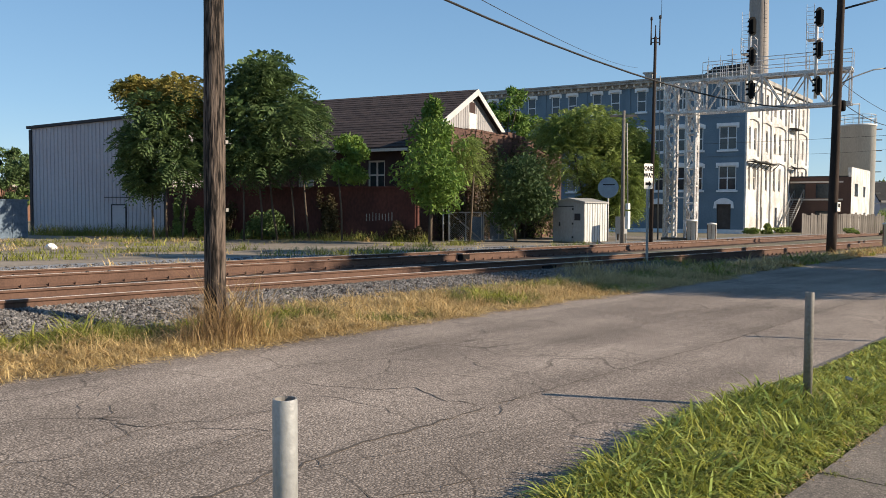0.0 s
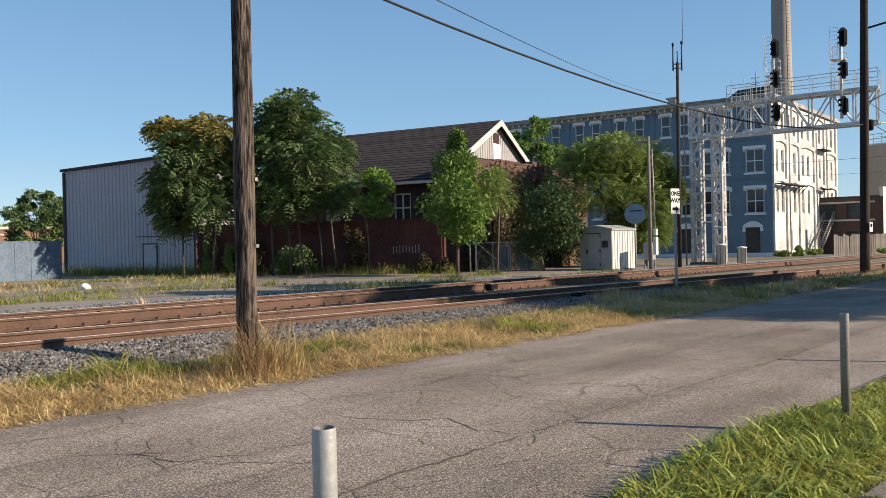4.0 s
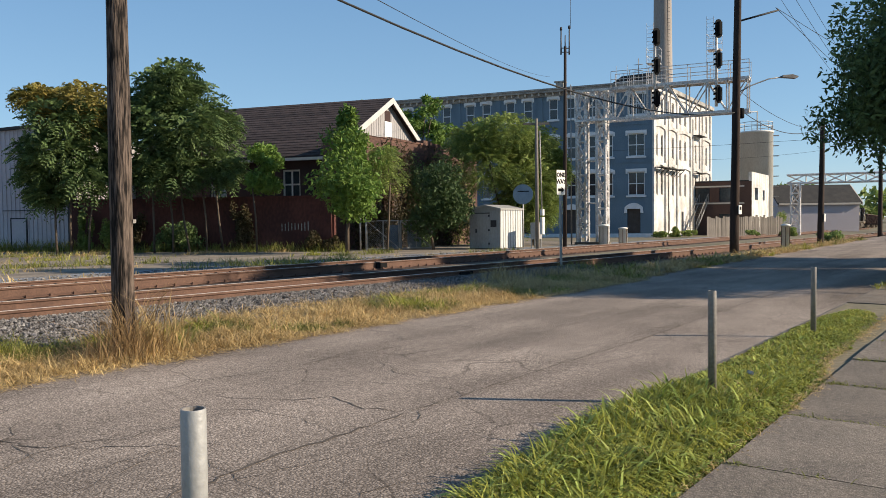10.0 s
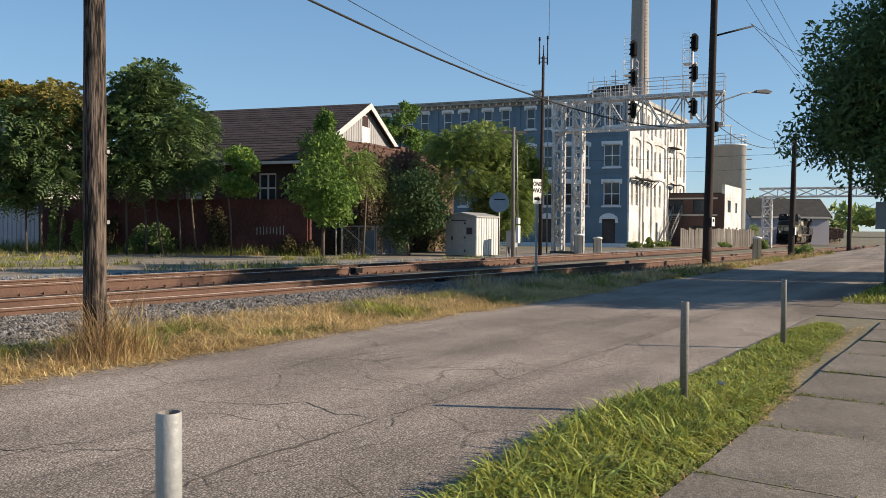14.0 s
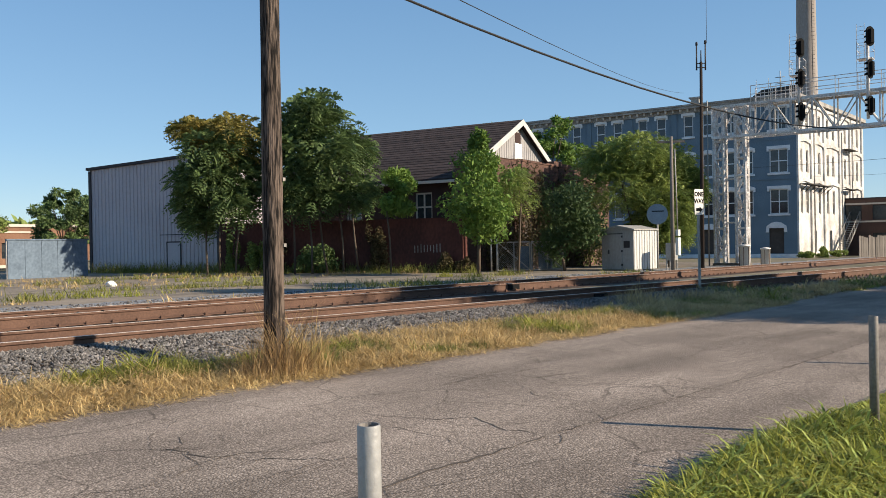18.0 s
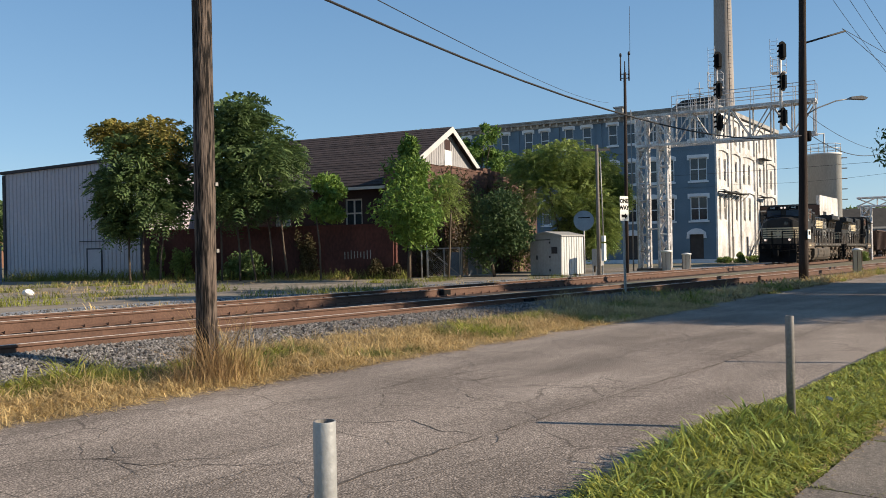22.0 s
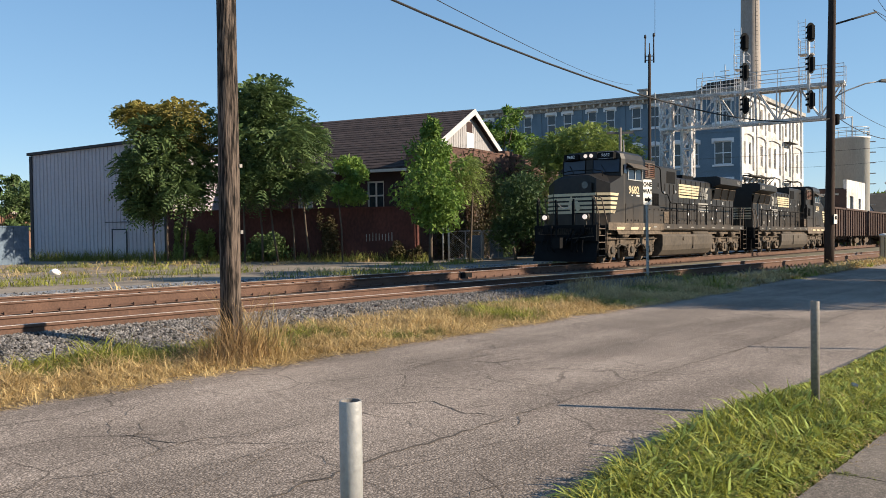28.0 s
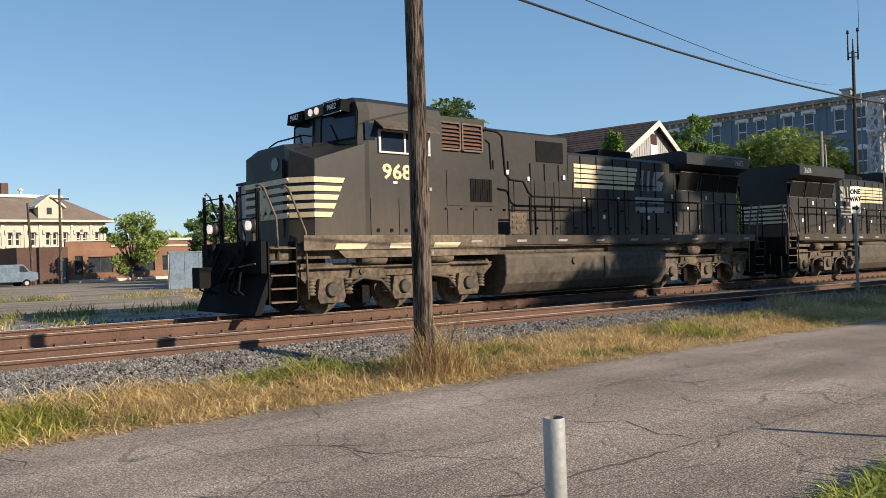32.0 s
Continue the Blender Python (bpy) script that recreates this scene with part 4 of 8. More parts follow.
# ---- things beside the line ----
def bollard(x, y, h, r, material, label, lean=(0, 0)):
    o = thing("bollard", pose(x, y, 0.03, *lean, 0), label, "post", "posts along the kerb")
    b = bmesh.new()
    n = 20
    lathe(b, [(r, 0), (r, h - 0.01), (r * 0.96, h)], n)
    b.normal_update()
    bmesh.ops.delete(b, geom=[f for f in b.faces if f.normal.z > 0.9], context="FACES")
    part("pipe", b, material, o)
    b = bmesh.new()
    for i in range(n):
        a, c = 2 * math.pi * i / n, 2 * math.pi * (i + 1) / n
        for r0, r1, z0, z1 in ((r * 0.96, r * 0.84, h, h), (r * 0.84, r * 0.84, h, h - 0.25)):
            b.faces.new([b.verts.new((q * math.cos(g), q * math.sin(g), z)) for q, g, z in ((r0, a, z0), (r0, c, z0), (r1, c, z1), (r1, a, z1))])
    part("rim", b, M["dullpost"], o, "open rusty pipe end")
    b = bmesh.new()
    lathe(b, [(r * 0.84, h - 0.27), (r * 0.84, h - 0.26)], n)
    part("fill", b, M["rust"], o)
    return o


bollard(1.6, 2.0, 1.05, 0.037, M["steelpost"], "pale galvanised pipe post with open top in the grass")
bollard(7.15, 2.28, 0.955, 0.036, M["dullpost"], "dull grey pipe post standing in the grass strip")
bollard(11.8, 2.42, 0.91, 0.036, M["dullpost"], "dull grey pipe post standing in the grass strip")


def utility_pole(x, y, h, r, lean, label, material, arms=()):
    o = thing("utility_pole", pose(x, y, ground_z(x, y) - 0.05, *lean, 0), label, "utility pole", "poles beside the street")
    b = bmesh.new()
    k = 14
    prof = [(r * (1 - 0.3 * i / k) * (1 + 0.03 * noise.noise((i * 0.9, x, 0))), h * i / k) for i in range(k + 1)]
    lathe(b, prof, 18)
    for v in b.verts:
        a = noise.noise((v.co.x * 14, v.co.y * 14, v.co.z * 0.5)) * 0.014
        v.co.x, v.co.y = v.co.x * (1 + a / r), v.co.y * (1 + a / r)
    part("shaft", b, material, o)
    for z, length, rz in arms:
        b = bmesh.new()
        box(b, -length / 2, length / 2, -0.06, 0.06, z - 0.07, z + 0.07)
        arm = part("crossarm", b, material, o, m=pose(0, 0, 0, 0, 0, rz))
        for i in (-0.45, -0.15, 0.15, 0.45):
            b = bmesh.new()
            lathe(b, [(0.03, z + 0.07), (0.055, z + 0.12), (0.03, z + 0.2)], 8, (i * length, 0))
            part("insulator", b, M["trim"], arm)
    return o


p1 = utility_pole(5.8, 9.05, 11.5, 0.14, (0.6, -0.2), "weathered brown wooden utility pole in tall dry weeds", M["polewood"], ((11.0, 2.4, 96),))
b = bmesh.new()
for z in (2.53, 1.68):
    box(b, 0.075, 0.115, -0.13, -0.10, z, z + 0.045)
pieces("tag", b, M["dullpost"], p1, "small dull metal tag")
b = bmesh.new()
path(b, [(0.3 + 0.1 * math.sin(a), -0.1, 6.6 + 0.35 * math.cos(a)) for a in np.linspace(0, 6.28, 15)], 0.012, 5)
path(b, [(0.42 + 0.08 * math.sin(a), -0.1, 6.5 + 0.3 * math.cos(a)) for a in np.linspace(0, 6.28, 15)], 0.012, 5)
part("cable_loop", b, M["wire"], p1, "slack loop of black cable")
p2 = utility_pole(37.0, 10.9, 15.5, 0.2, (0.5, 0.9), "dark wooden utility pole with a street lamp arm", M["darkpole"], ((15.0, 2.4, 95),))
b = bmesh.new()
path(b, [(0.1, -0.1, 7.35), (0.5, -0.5, 7.65), (1.0, -1.1, 7.95), (1.4, -1.65, 8.05)], 0.03, 8)
_a = part("lamp_arm", b, M["chain"], p2, "grey curved lamp arm")
b = bmesh.new()
prism(b, [(-0.35, -0.04), (0.3, -0.07), (0.38, 0.02), (0.1, 0.1), (-0.35, 0.05)], -0.13, 0.13)
part("lamp_head", b, M["dullpost"], _a, m=pose(1.55, -1.85, 8.05, 0, 0, -50))
b = bmesh.new()
lathe(b, [(0.12, 6.2), (0.16, 6.25), (0.16, 6.6), (0.12, 6.65)], 12, (0.35, -0.1))
part("splice_box", b, M["black"], p2, "black cable splice can")
b = bmesh.new()
box(b, -0.2, 0.2, -0.25, -0.22, 1.9, 2.3)
_a = part("sign_plate", b, M["signwhite"], p2, "small white square sign with a dark symbol")
b = bmesh.new()
box(b, -0.13, 0.13, -0.256, -0.252, 2.08, 2.24)
part("symbol", b, M["black"], _a)
b = bmesh.new()
rod(b, (0, 0, 10.45), (1.2, -1.45, 11.0), 0.045)
part("bracket", b, M["wire"], p2)
p3 = utility_pole(56.5, 11.2, 8.2, 0.2, (0.2, 3.2), "dark leaning wooden pole beside the far street", M["darkpole"])
b = bmesh.new()
box(b, -0.18, 0.18, -0.25, -0.22, 1.6, 2.1)
part("sign_plate", b, M["signwhite"], p3)
utility_pole(82, 11.3, 11, 0.2, (0.2, 0.5), "dark wooden pole far along the street", M["darkpole"], ((10.2, 2.4, 95),))
utility_pole(62, 3.2, 11, 0.2, (0, 0.3), "dark wooden pole beside the tree-lined pavement", M["darkpole"])


def sag(a, b_, drop, r, n=16):
    b = bmesh.new()
    pts = []
    for i in range(n + 1):
        t = i / n
        p = Vector(a).lerp(Vector(b_), t)
        p.z -= drop * 4 * t * (1 - t)
        pts.append(p)
    path(b, pts, r, 5)
    return b


def wire(a, b_, drop, r, label="black overhead cable strung between poles"):
    tagged(part("overhead_wire", sag(a, b_, drop, r), M["wire"]), label, "cable", "overhead wires")


wire((5.85, 9.05, 5.6), (36.9, 10.85, 6.25), 0.95, 0.022, "thick black cable strung from pole to pole")
wire((5.8, 9.1, 6.1), (85.0, 46.4, 18.4), 0.6, 0.012, "thin service wire running to the mill roof")
wire((37.1, 10.8, 6.5), (56.6, 11.1, 7.4), 0.8, 0.018)
wire((37.2, 10.9, 7.4), (57, 11.2, 7.2), 0.5, 0.012)
for dy in (-0.9, -0.3, 0.4):
    wire((37.2 + dy * 0.1, 10.9 + dy, 15.2), (82, 11.3 + dy, 10.2), 0.9, 0.012, "thin power line along the street")
    wire((5.8, 9.05 + dy, 11.1), (37.2, 10.9 + dy, 15.2), 0.7, 0.012, "thin power line along the street")
wire((38.2, 9.45, 10.9), (80, 4.0, 5.6), 0.8, 0.012)
wire((38.2, 9.45, 10.9), (90, -3.0, 6.0), 0.8, 0.012)
wire((70, 60, 9.2), (60, 4.0, 7.0), 0.6, 0.012)
wire((95, 36, 8.6), (82, 11.3, 8.2), 0.5, 0.012)

M["disc"] = mat("pale_blue_disc", (0.22, 0.30, 0.37), (0.16, 0.22, 0.28), rough=0.6, big=2, fine=14, bump=0)
# sign on its post
sg = thing("street_sign", pose(22.95, 12.1, ground_z(22.95, 12.1), 0, -0.6, -12), "white one way sign with black arrow on grey steel post", "sign")
b = bmesh.new()
prism(b, [(-0.035, 0.0), (-0.035, 0.05), (-0.02, 0.05), (-0.02, 0.015), (0.02, 0.015), (0.02, 0.05), (0.035, 0.05), (0.035, 0.0)], 0, 3.1, "z")
part("sign_post", b, M["chain"], sg, "grey steel channel post")
b = bmesh.new()
prism(b, [(-0.2, 2.4), (-0.18, 2.37), (0.18, 2.37), (0.2, 2.4), (0.2, 3.12), (0.18, 3.15), (-0.18, 3.15), (-0.2, 3.12)], -0.012, -0.006)
_pl = part("sign_plate", b, M["signwhite"], sg)
b = bmesh.new()
prism(b, [(-0.14, 2.48), (0.02, 2.48), (0.02, 2.43), (0.15, 2.525), (0.02, 2.62), (0.02, 2.57), (-0.14, 2.57)], -0.016, -0.013)
part("arrow", b, M["black"], _pl)
lettering("word", "ONE", 0.19, pose(0, -0.014, 2.99, 90), M["black"], _pl, 0.002, 0.008)
lettering("word", "WAY", 0.19, pose(0, -0.014, 2.78, 90), M["black"], _pl, 0.002, 0.008)

# the relay shed, its dish and cabinet
sh = thing("relay_shed", pose(40.6, 25.5, far_ground(40.6, 25.5), 0, 0, 91), "beige steel relay shed with low gabled roof", "shed")
b = bmesh.new()
prism(b, [(0, 0), (2.15, 0), (2.15, 2.38), (1.07, 2.58), (0, 2.38)], -2.6, 0)
part("body", b, M["shed"], sh)
b = bmesh.new()
for i in range(9):
    box(b, -0.02, -0.002, -2.6 + 0.02 + i * 0.29, -2.6 + 0.22 + i * 0.29, 0.05, 2.36)
pieces("side_panel", b, M["shedw"], sh, "bright ribbed steel side")
b = bmesh.new()
prism(b, [(-0.1, 2.36), (1.07, 2.585), (2.25, 2.36), (2.25, 2.44), (1.07, 2.68), (-0.1, 2.44)], -2.7, 0.1)
part("roof", b, M["shed"], sh)
b = bmesh.new()
box(b, 0.75, 1.75, 0.002, 0.04, 0.1, 2.15)
_d = part("door", b, M["shed"], sh)
b = bmesh.new()
for z in (0.3, 1.1, 1.95):
    box(b, 0.7, 0.8, 0.04, 0.06, z, z + 0.12)
box(b, 1.6, 1.68, 0.04, 0.09, 1.0, 1.25)
box(b, 0.72, 1.78, 0.004, 0.05, 2.15, 2.2)
pieces("hinge", b, M["metaltrim"], _d)
b = bmesh.new()
box(b, 0.25, 0.65, 0.003, 0.02, 1.35, 1.75)
part("notice", b, M["metaltrim"], sh, "dark notice plate, writing too small to read")
b = bmesh.new()
box(b, -0.08, 2.23, -2.65, 0.05, -0.1, 0.08)
part("footing", b, M["kerb"], sh)
dish = thing("round_sign", pose(43.4, 25.58, far_ground(43.4, 25.58), 0, 0, -62), "blue-grey round back of a sign on a post", "sign")
b = bmesh.new()
rod(b, (0, 0, 0), (0, 0, 2.95), 0.05)
part("pole", b, M["chain"], dish)
b = bmesh.new()
prism(b, [(0.62 * math.cos(a), 3.35 + 0.62 * math.sin(a)) for a in np.linspace(0, 2 * math.pi, 25)[:-1]], -0.1, -0.06)
_d = part("disc", b, M["disc"], dish)
b = bmesh.new()
box(b, -0.32, 0.38, -0.106, -0.102, 3.5, 3.56)
part("mark", b, M["black"], _d, "dark worn lettering as a bar")
cab = thing("equipment_cabinet", pose(42.6, 24.2, far_ground(42.6, 24.2), 0, 0, 15), "grey steel equipment cabinet on legs", "cabinet")
b = bmesh.new()
box(b, -0.4, 0.4, -0.25, 0.25, 0.6, 1.6)
part("case", b, M["chain"], cab, bevel=0.02)
for x in (-0.35, 0.35):
    for y in (-0.2, 0.2):
        b = bmesh.new()
        box(b, x - 0.03, x + 0.03, y - 0.03, y + 0.03, 0, 0.6)
        part("leg", b, M["chain"], cab)
wp = thing("service_pole", pose(41.3, 23.4, far_ground(41.3, 23.4)), "grey wooden service pole with meter box and crossarm", "utility pole")
b = bmesh.new()
rod(b, (0, 0, 0), (0, 0, 7.6), 0.12, 0.09, 12)
part("shaft", b, M["fencewood"], wp)
b = bmesh.new()
box(b, -0.75, 0.75, -0.05, 0.05, 7.25, 7.37)
part("crossarm", b, M["fencewood"], wp, m=pose(0, 0, 0, 0, 0, -55))
b = bmesh.new()
box(b, 0.1, 0.36, -0.3, -0.12, 0.9, 1.9)
box(b, 0.12, 0.34, -0.3, -0.12, 2.0, 2.35)
pieces("meter_box", b, M["signwhite"], wp, "pale meter boxes")
b = bmesh.new()
rod(b, (0.22, -0.2, 2.3), (0.16, -0.12, 6.9), 0.035)
part("conduit", b, M["chain"], wp)
rp = thing("radio_mast", pose(45.25, 23.68, far_ground(45.25, 23.68), 0, 0.9, 0), "tall dark pole with radio antennas at its head", "antenna pole")
b = bmesh.new()
rod(b, (0, 0, 0), (0, 0, 12.5), 0.13, 0.085, 12)
part("shaft", b, M["darkpole"], rp)
for dx, dy, z0, z1, r in ((0.16, -0.2, 12.0, 13.6, 0.05), (-0.16, 0.2, 12.0, 13.5, 0.05), (0.0, 0.0, 12.5, 13.2, 0.04), (0.2, -0.26, 13.6, 16.6, 0.014)):
    b = bmesh.new()
    rod(b, (dx, dy, z0), (dx, dy, z1), r, r * 0.8)
    if z0 < 12.4:
        rod(b, (0, 0, z0 + 0.15), (dx, dy, z0 + 0.15), 0.03)
        rod(b, (0, 0, z0 + 0.4), (dx, dy, z0 + 0.4), 0.03)
        lathe(b, [(r * 1.5, z1), (r * 1.5, z1 + 0.12), (r, z1 + 0.2)], 8, (dx, dy))
    part("antenna", b, M["metaltrim"], rp)

# slim mast beside the signal tower and the back of a far road sign
sm = thing("slim_mast", pose(53.2, 27.3, far_ground(53.2, 27.3)), "slim grey steel mast beside the signal tower", "mast")
b = bmesh.new()
rod(b, (0, 0, 0), (0, 0, 11.6), 0.06, 0.04, 8)
part("shaft", b, M["chain"], sm)
bk = thing("street_sign", pose(25.1, 2.55, 0.05, 0, 0, 60), "grey back of a road sign on a dark post", "sign")
b = bmesh.new()
rod(b, (0, 0, 0), (0, 0, 2.35), 0.035, n=8)
part("sign_post", b, M["dullpost"], bk)
b = bmesh.new()
prism(b, [(-0.3, 1.6), (0.3, 1.6), (0.3, 2.35), (-0.3, 2.35)], 0.04, 0.05)
part("sign_plate", b, M["dullpost"], bk)

# chain-link gate
gt = thing("chain_link_gate", pose(35.6, 31.6, far_ground(35.6, 31.6), 0, 0, -27), "galvanised chain-link yard gate with braced frames", "gate")
for i in range(2):
    b = bmesh.new()
    x0, x1 = i * 2.15 + 0.06, i * 2.15 + 2.1
    for a, c in (((x0, 0.1), (x1, 0.1)), ((x0, 1.75), (x1, 1.75)), ((x0, 0.1), (x0, 1.75)), ((x1, 0.1), (x1, 1.75)), ((x0, 1.75), (x1, 0.1)), (((x0 + x1) / 2, 0.1), ((x0 + x1) / 2, 1.75))):
        rod(b, (a[0], 0, a[1]), (c[0], 0, c[1]), 0.035, n=6)
    _l = part("gate_leaf", b, M["chain"], gt)
    b = bmesh.new()
    for k in range(28):
        for sgn in (1, -1):
            u0 = x0 + (k - 10) * 0.115
            a, c = (u0, 0.1), (u0 + sgn * 1.65, 1.75)
            pts = []
            for t in (0, 1):
                pts.append(a if t == 0 else c)
            lo, hi = 0.0, 1.0
            dx = c[0] - a[0]
            ts = sorted(((x0 - a[0]) / dx, (x1 - a[0]) / dx))
            lo, hi = max(lo, ts[0]), min(hi, ts[1])
            if hi - lo > 0.02:
                rod(b, (a[0] + dx * lo, 0, 0.1 + 1.65 * lo), (a[0] + dx * hi, 0, 0.1 + 1.65 * hi), 0.006, n=3, caps=False)
    part("mesh", b, M["chain"], _l)
for x, h in ((0, 1.95), (4.3, 2.35), (-0.35, 2.0)):
    b = bmesh.new()
    rod(b, (x, 0, 0), (x, 0, h), 0.05)
    part("gate_post", b, M["chain"], gt)
b = bmesh.new()
for k in range(2):
    box(b, 1.6 + k * 1.3, 2.5 + k * 1.3, 0.5, 0.55, 0.1, 1.5)
pieces("screen_sheet", b, M["bluefence"], gt, "pale blue sheeting behind the gate")

# trackside boxes with white battery wells
def well(x, y, h, r, label):
    o = thing("battery_well", pose(x, y, far_ground(x, y)), label, "signal box", "white trackside boxes")
    b = bmesh.new()
    lathe(b, [(r, 0), (r, h), (r * 1.12, h), (r * 1.12, h + 0.06), (r * 0.4, h + 0.12)], 12)
    part("casing", b, M["signwhite"], o)
    for a in range(0, 360, 60):
        b = bmesh.new()
        box(b, r - 0.01, r + 0.022, -0.012, 0.012, 0.05, h - 0.05)
        part("rib", b, M["rust"], o, m=pose(0, 0, 0, 0, 0, a + 15))
    return o


well(51.6, 24.0, 1.35, 0.34, "white ribbed battery well at the foot of the signal tower")
well(53.2, 23.3, 1.15, 0.3, "white ribbed battery well beside the signal tower")
well(47.3, 11.15, 1.3, 0.24, "white ribbed battery well in the verge grass")

# signal bridge: lattice tower, cantilever truss, heads and railings
gy = thing("signal_gantry", pose(53.4, 26.0, far_ground(53, 25.5), 0, 0, -80), "pale steel cantilever signal bridge over the tracks", "signal gantry")


def lattice(b, a, c, w1, w2, n, r):
    """A box truss between two points; w1, w2 are its half-width vectors."""
    a, c, w1, w2 = Vector(a), Vector(c), Vector(w1), Vector(w2)
    cor = (w1 + w2, w1 - w2, -w1 - w2, -w1 + w2)
    for k in cor:
        rod(b, a + k, c + k, r * 1.5, n=6)
    for i in range(n):
        p, q = a.lerp(c, i / n), a.lerp(c, (i + 1) / n)
        for j in range(4):
            k0, k1 = cor[j], cor[(j + 1) % 4]
            if (i + j) % 2:
                k0, k1 = k1, k0
            rod(b, p + k0, q + k1, r, n=5, caps=False)
            rod(b, q + cor[j], q + cor[(j + 1) % 4], r * 0.9, n=5, caps=False)


for x, nm in ((-0.45, 1), (1.0, 2)):
    b = bmesh.new()
    lattice(b, (x, 0, 0.2), (x, 0, 11.0), (0.32, 0, 0), (0, 0.34, 0), 9, 0.08)
    part("tower_leg", b, M["gantry"], gy)
b = bmesh.new()
for z in (3.0, 6.0, 8.9, 10.95):
    for y in (-0.32, 0.32):
        rod(b, (-0.15, y, z), (0.7, y, z), 0.045, n=6)
pieces("tower_brace", b, M["gantry"], gy)
b = bmesh.new()
box(b, -0.9, 1.45, -0.6, 0.6, -0.2, 0.2)
part("footing", b, M["kerb"], gy)
b = bmesh.new()
for y in (-0.65, 0.65):
    for z in (8.85, 10.95):
        box(b, -0.8, 10.9, y - 0.07, y + 0.07, z - 0.085, z + 0.085)
pieces("chord", b, M["gantry"], gy)
b = bmesh.new()
n = 9
for i in range(n + 1):
    x = -0.8 + 11.6 * i / n
    for y in (-0.65, 0.65):
        rod(b, (x, y, 8.85), (x, y, 10.95), 0.055, n=5)
        if i < n:
            x2 = -0.8 + 11.6 * (i + 1) / n
            rod(b, (x, y, 10.95 if i % 2 else 8.85), (x2, y, 8.85 if i % 2 else 10.95), 0.05, n=5)
    rod(b, (x, -0.65, 8.85), (x, 0.65, 8.85), 0.035, n=5)
    rod(b, (x, -0.65, 10.95), (x, 0.65, 10.95), 0.035, n=5)
pieces("truss_brace", b, M["gantry"], gy)
b = bmesh.new()
box(b, 1.8, 10.9, -0.55, 0.55, 11.04, 11.08)
part("walkway", b, M["gantry"], gy, "grating walkway")
for y in (-0.62, 0.62):
    b = bmesh.new()
    for z in (11.58, 12.15):
        rod(b, (1.8, y, z), (10.9, y, z), 0.025, n=5)
    for i in range(8):
        rod(b, (1.8 + 9.1 * i / 7, y, 11.05), (1.8 + 9.1 * i / 7, y, 12.15), 0.025, n=5)
    part("handrail", b, M["gantry"], gy)
b = bmesh.new()
for k in range(14):
    rod(b, (2.2 + 0.26 * k, -0.7, 9.1), (2.2 + 0.26 * k, -0.7, 11.9 if k % 3 else 12.5), 0.018, n=4)
pieces("screen_bar", b, M["gantry"], gy)


def signal_mast(x, top, heads, cage):
    b = bmesh.new()
    rod(b, (x, -0.75, 9.2), (x, -0.75, top), 0.1, n=8)
    mast = part("signal_mast", b, M["gantry"], gy)
    for z in heads:
        b = bmesh.new()
        prism(b, [(0.31 * math.cos(a), z + 0.31 * math.sin(a) + (0.3 if math.sin(a) > 0 else -0.3)) for a in np.linspace(0, 2 * math.pi, 25)[:-1]], -0.03, 0.03)
        hd = part("target_plate", b, M["black"], mast, "black oval signal target", m=pose(x + 0.2, -1.15, 0, 0, 0, -108 if z < 13.5 else -124))
        for dz in (-0.33, 0, 0.33):
            b = bmesh.new()
            for i in range(8):
                a0, a1 = math.pi * (i / 8 - 0.1), math.pi * ((i + 1) / 8 - 0.1)
                b.faces.new([b.verts.new(p) for p in ((0.13 * math.cos(a0), -0.03, z + dz + 0.13 * math.sin(a0)), (0.13 * math.cos(a1), -0.03, z + dz + 0.13 * math.sin(a1)), (0.12 * math.cos(a1), -0.32, z + dz + 0.12 * math.sin(a1)), (0.12 * math.cos(a0), -0.32, z + dz + 0.12 * math.sin(a0)))])
            bmesh.ops.solidify(b, geom=b.faces[:], thickness=0.01)
            part("visor", b, M["black"], hd)
        b = bmesh.new()
        box(b, -0.13, 0.13, 0.03, 0.2, z - 0.42, z + 0.42)
        part("lamp_case", b, M["black"], hd, bevel=0.04)
    b = bmesh.new()
    for zz in cage:
        for z in (zz, zz + 0.5, zz + 1.0):
            path(b, [(x - 0.6, -0.7, z), (x - 0.6, 0.2, z), (x + 0.25, 0.2, z), (x + 0.25, -0.7, z)], 0.02, 4)
        for px, py in ((-0.6, -0.7), (-0.6, 0.2), (0.25, 0.2), (-0.15, 0.2)):
            rod(b, (x + px, py, zz), (x + px, py, zz + 1.0), 0.02, n=4)
        box(b, x - 0.6, x + 0.25, -0.7, 0.2, zz - 0.04, zz)
    for k in range(16):
        rod(b, (x - 0.3, 0.25, 11.3 + 0.26 * k), (x - 0.75, 0.25, 11.3 + 0.26 * k), 0.015, n=4)
    for px in (-0.3, -0.75):
        rod(b, (x + px, 0.25, 11.3), (x + px, 0.25, 15.4), 0.02, n=4)
    part("service_cage", b, M["gantry"], mast)


signal_mast(4.87, 14.4, (10.0, 12.15, 14.1), (12.5,))
signal_mast(8.87, 14.5, (9.95, 12.2, 14.2), (13.0,))

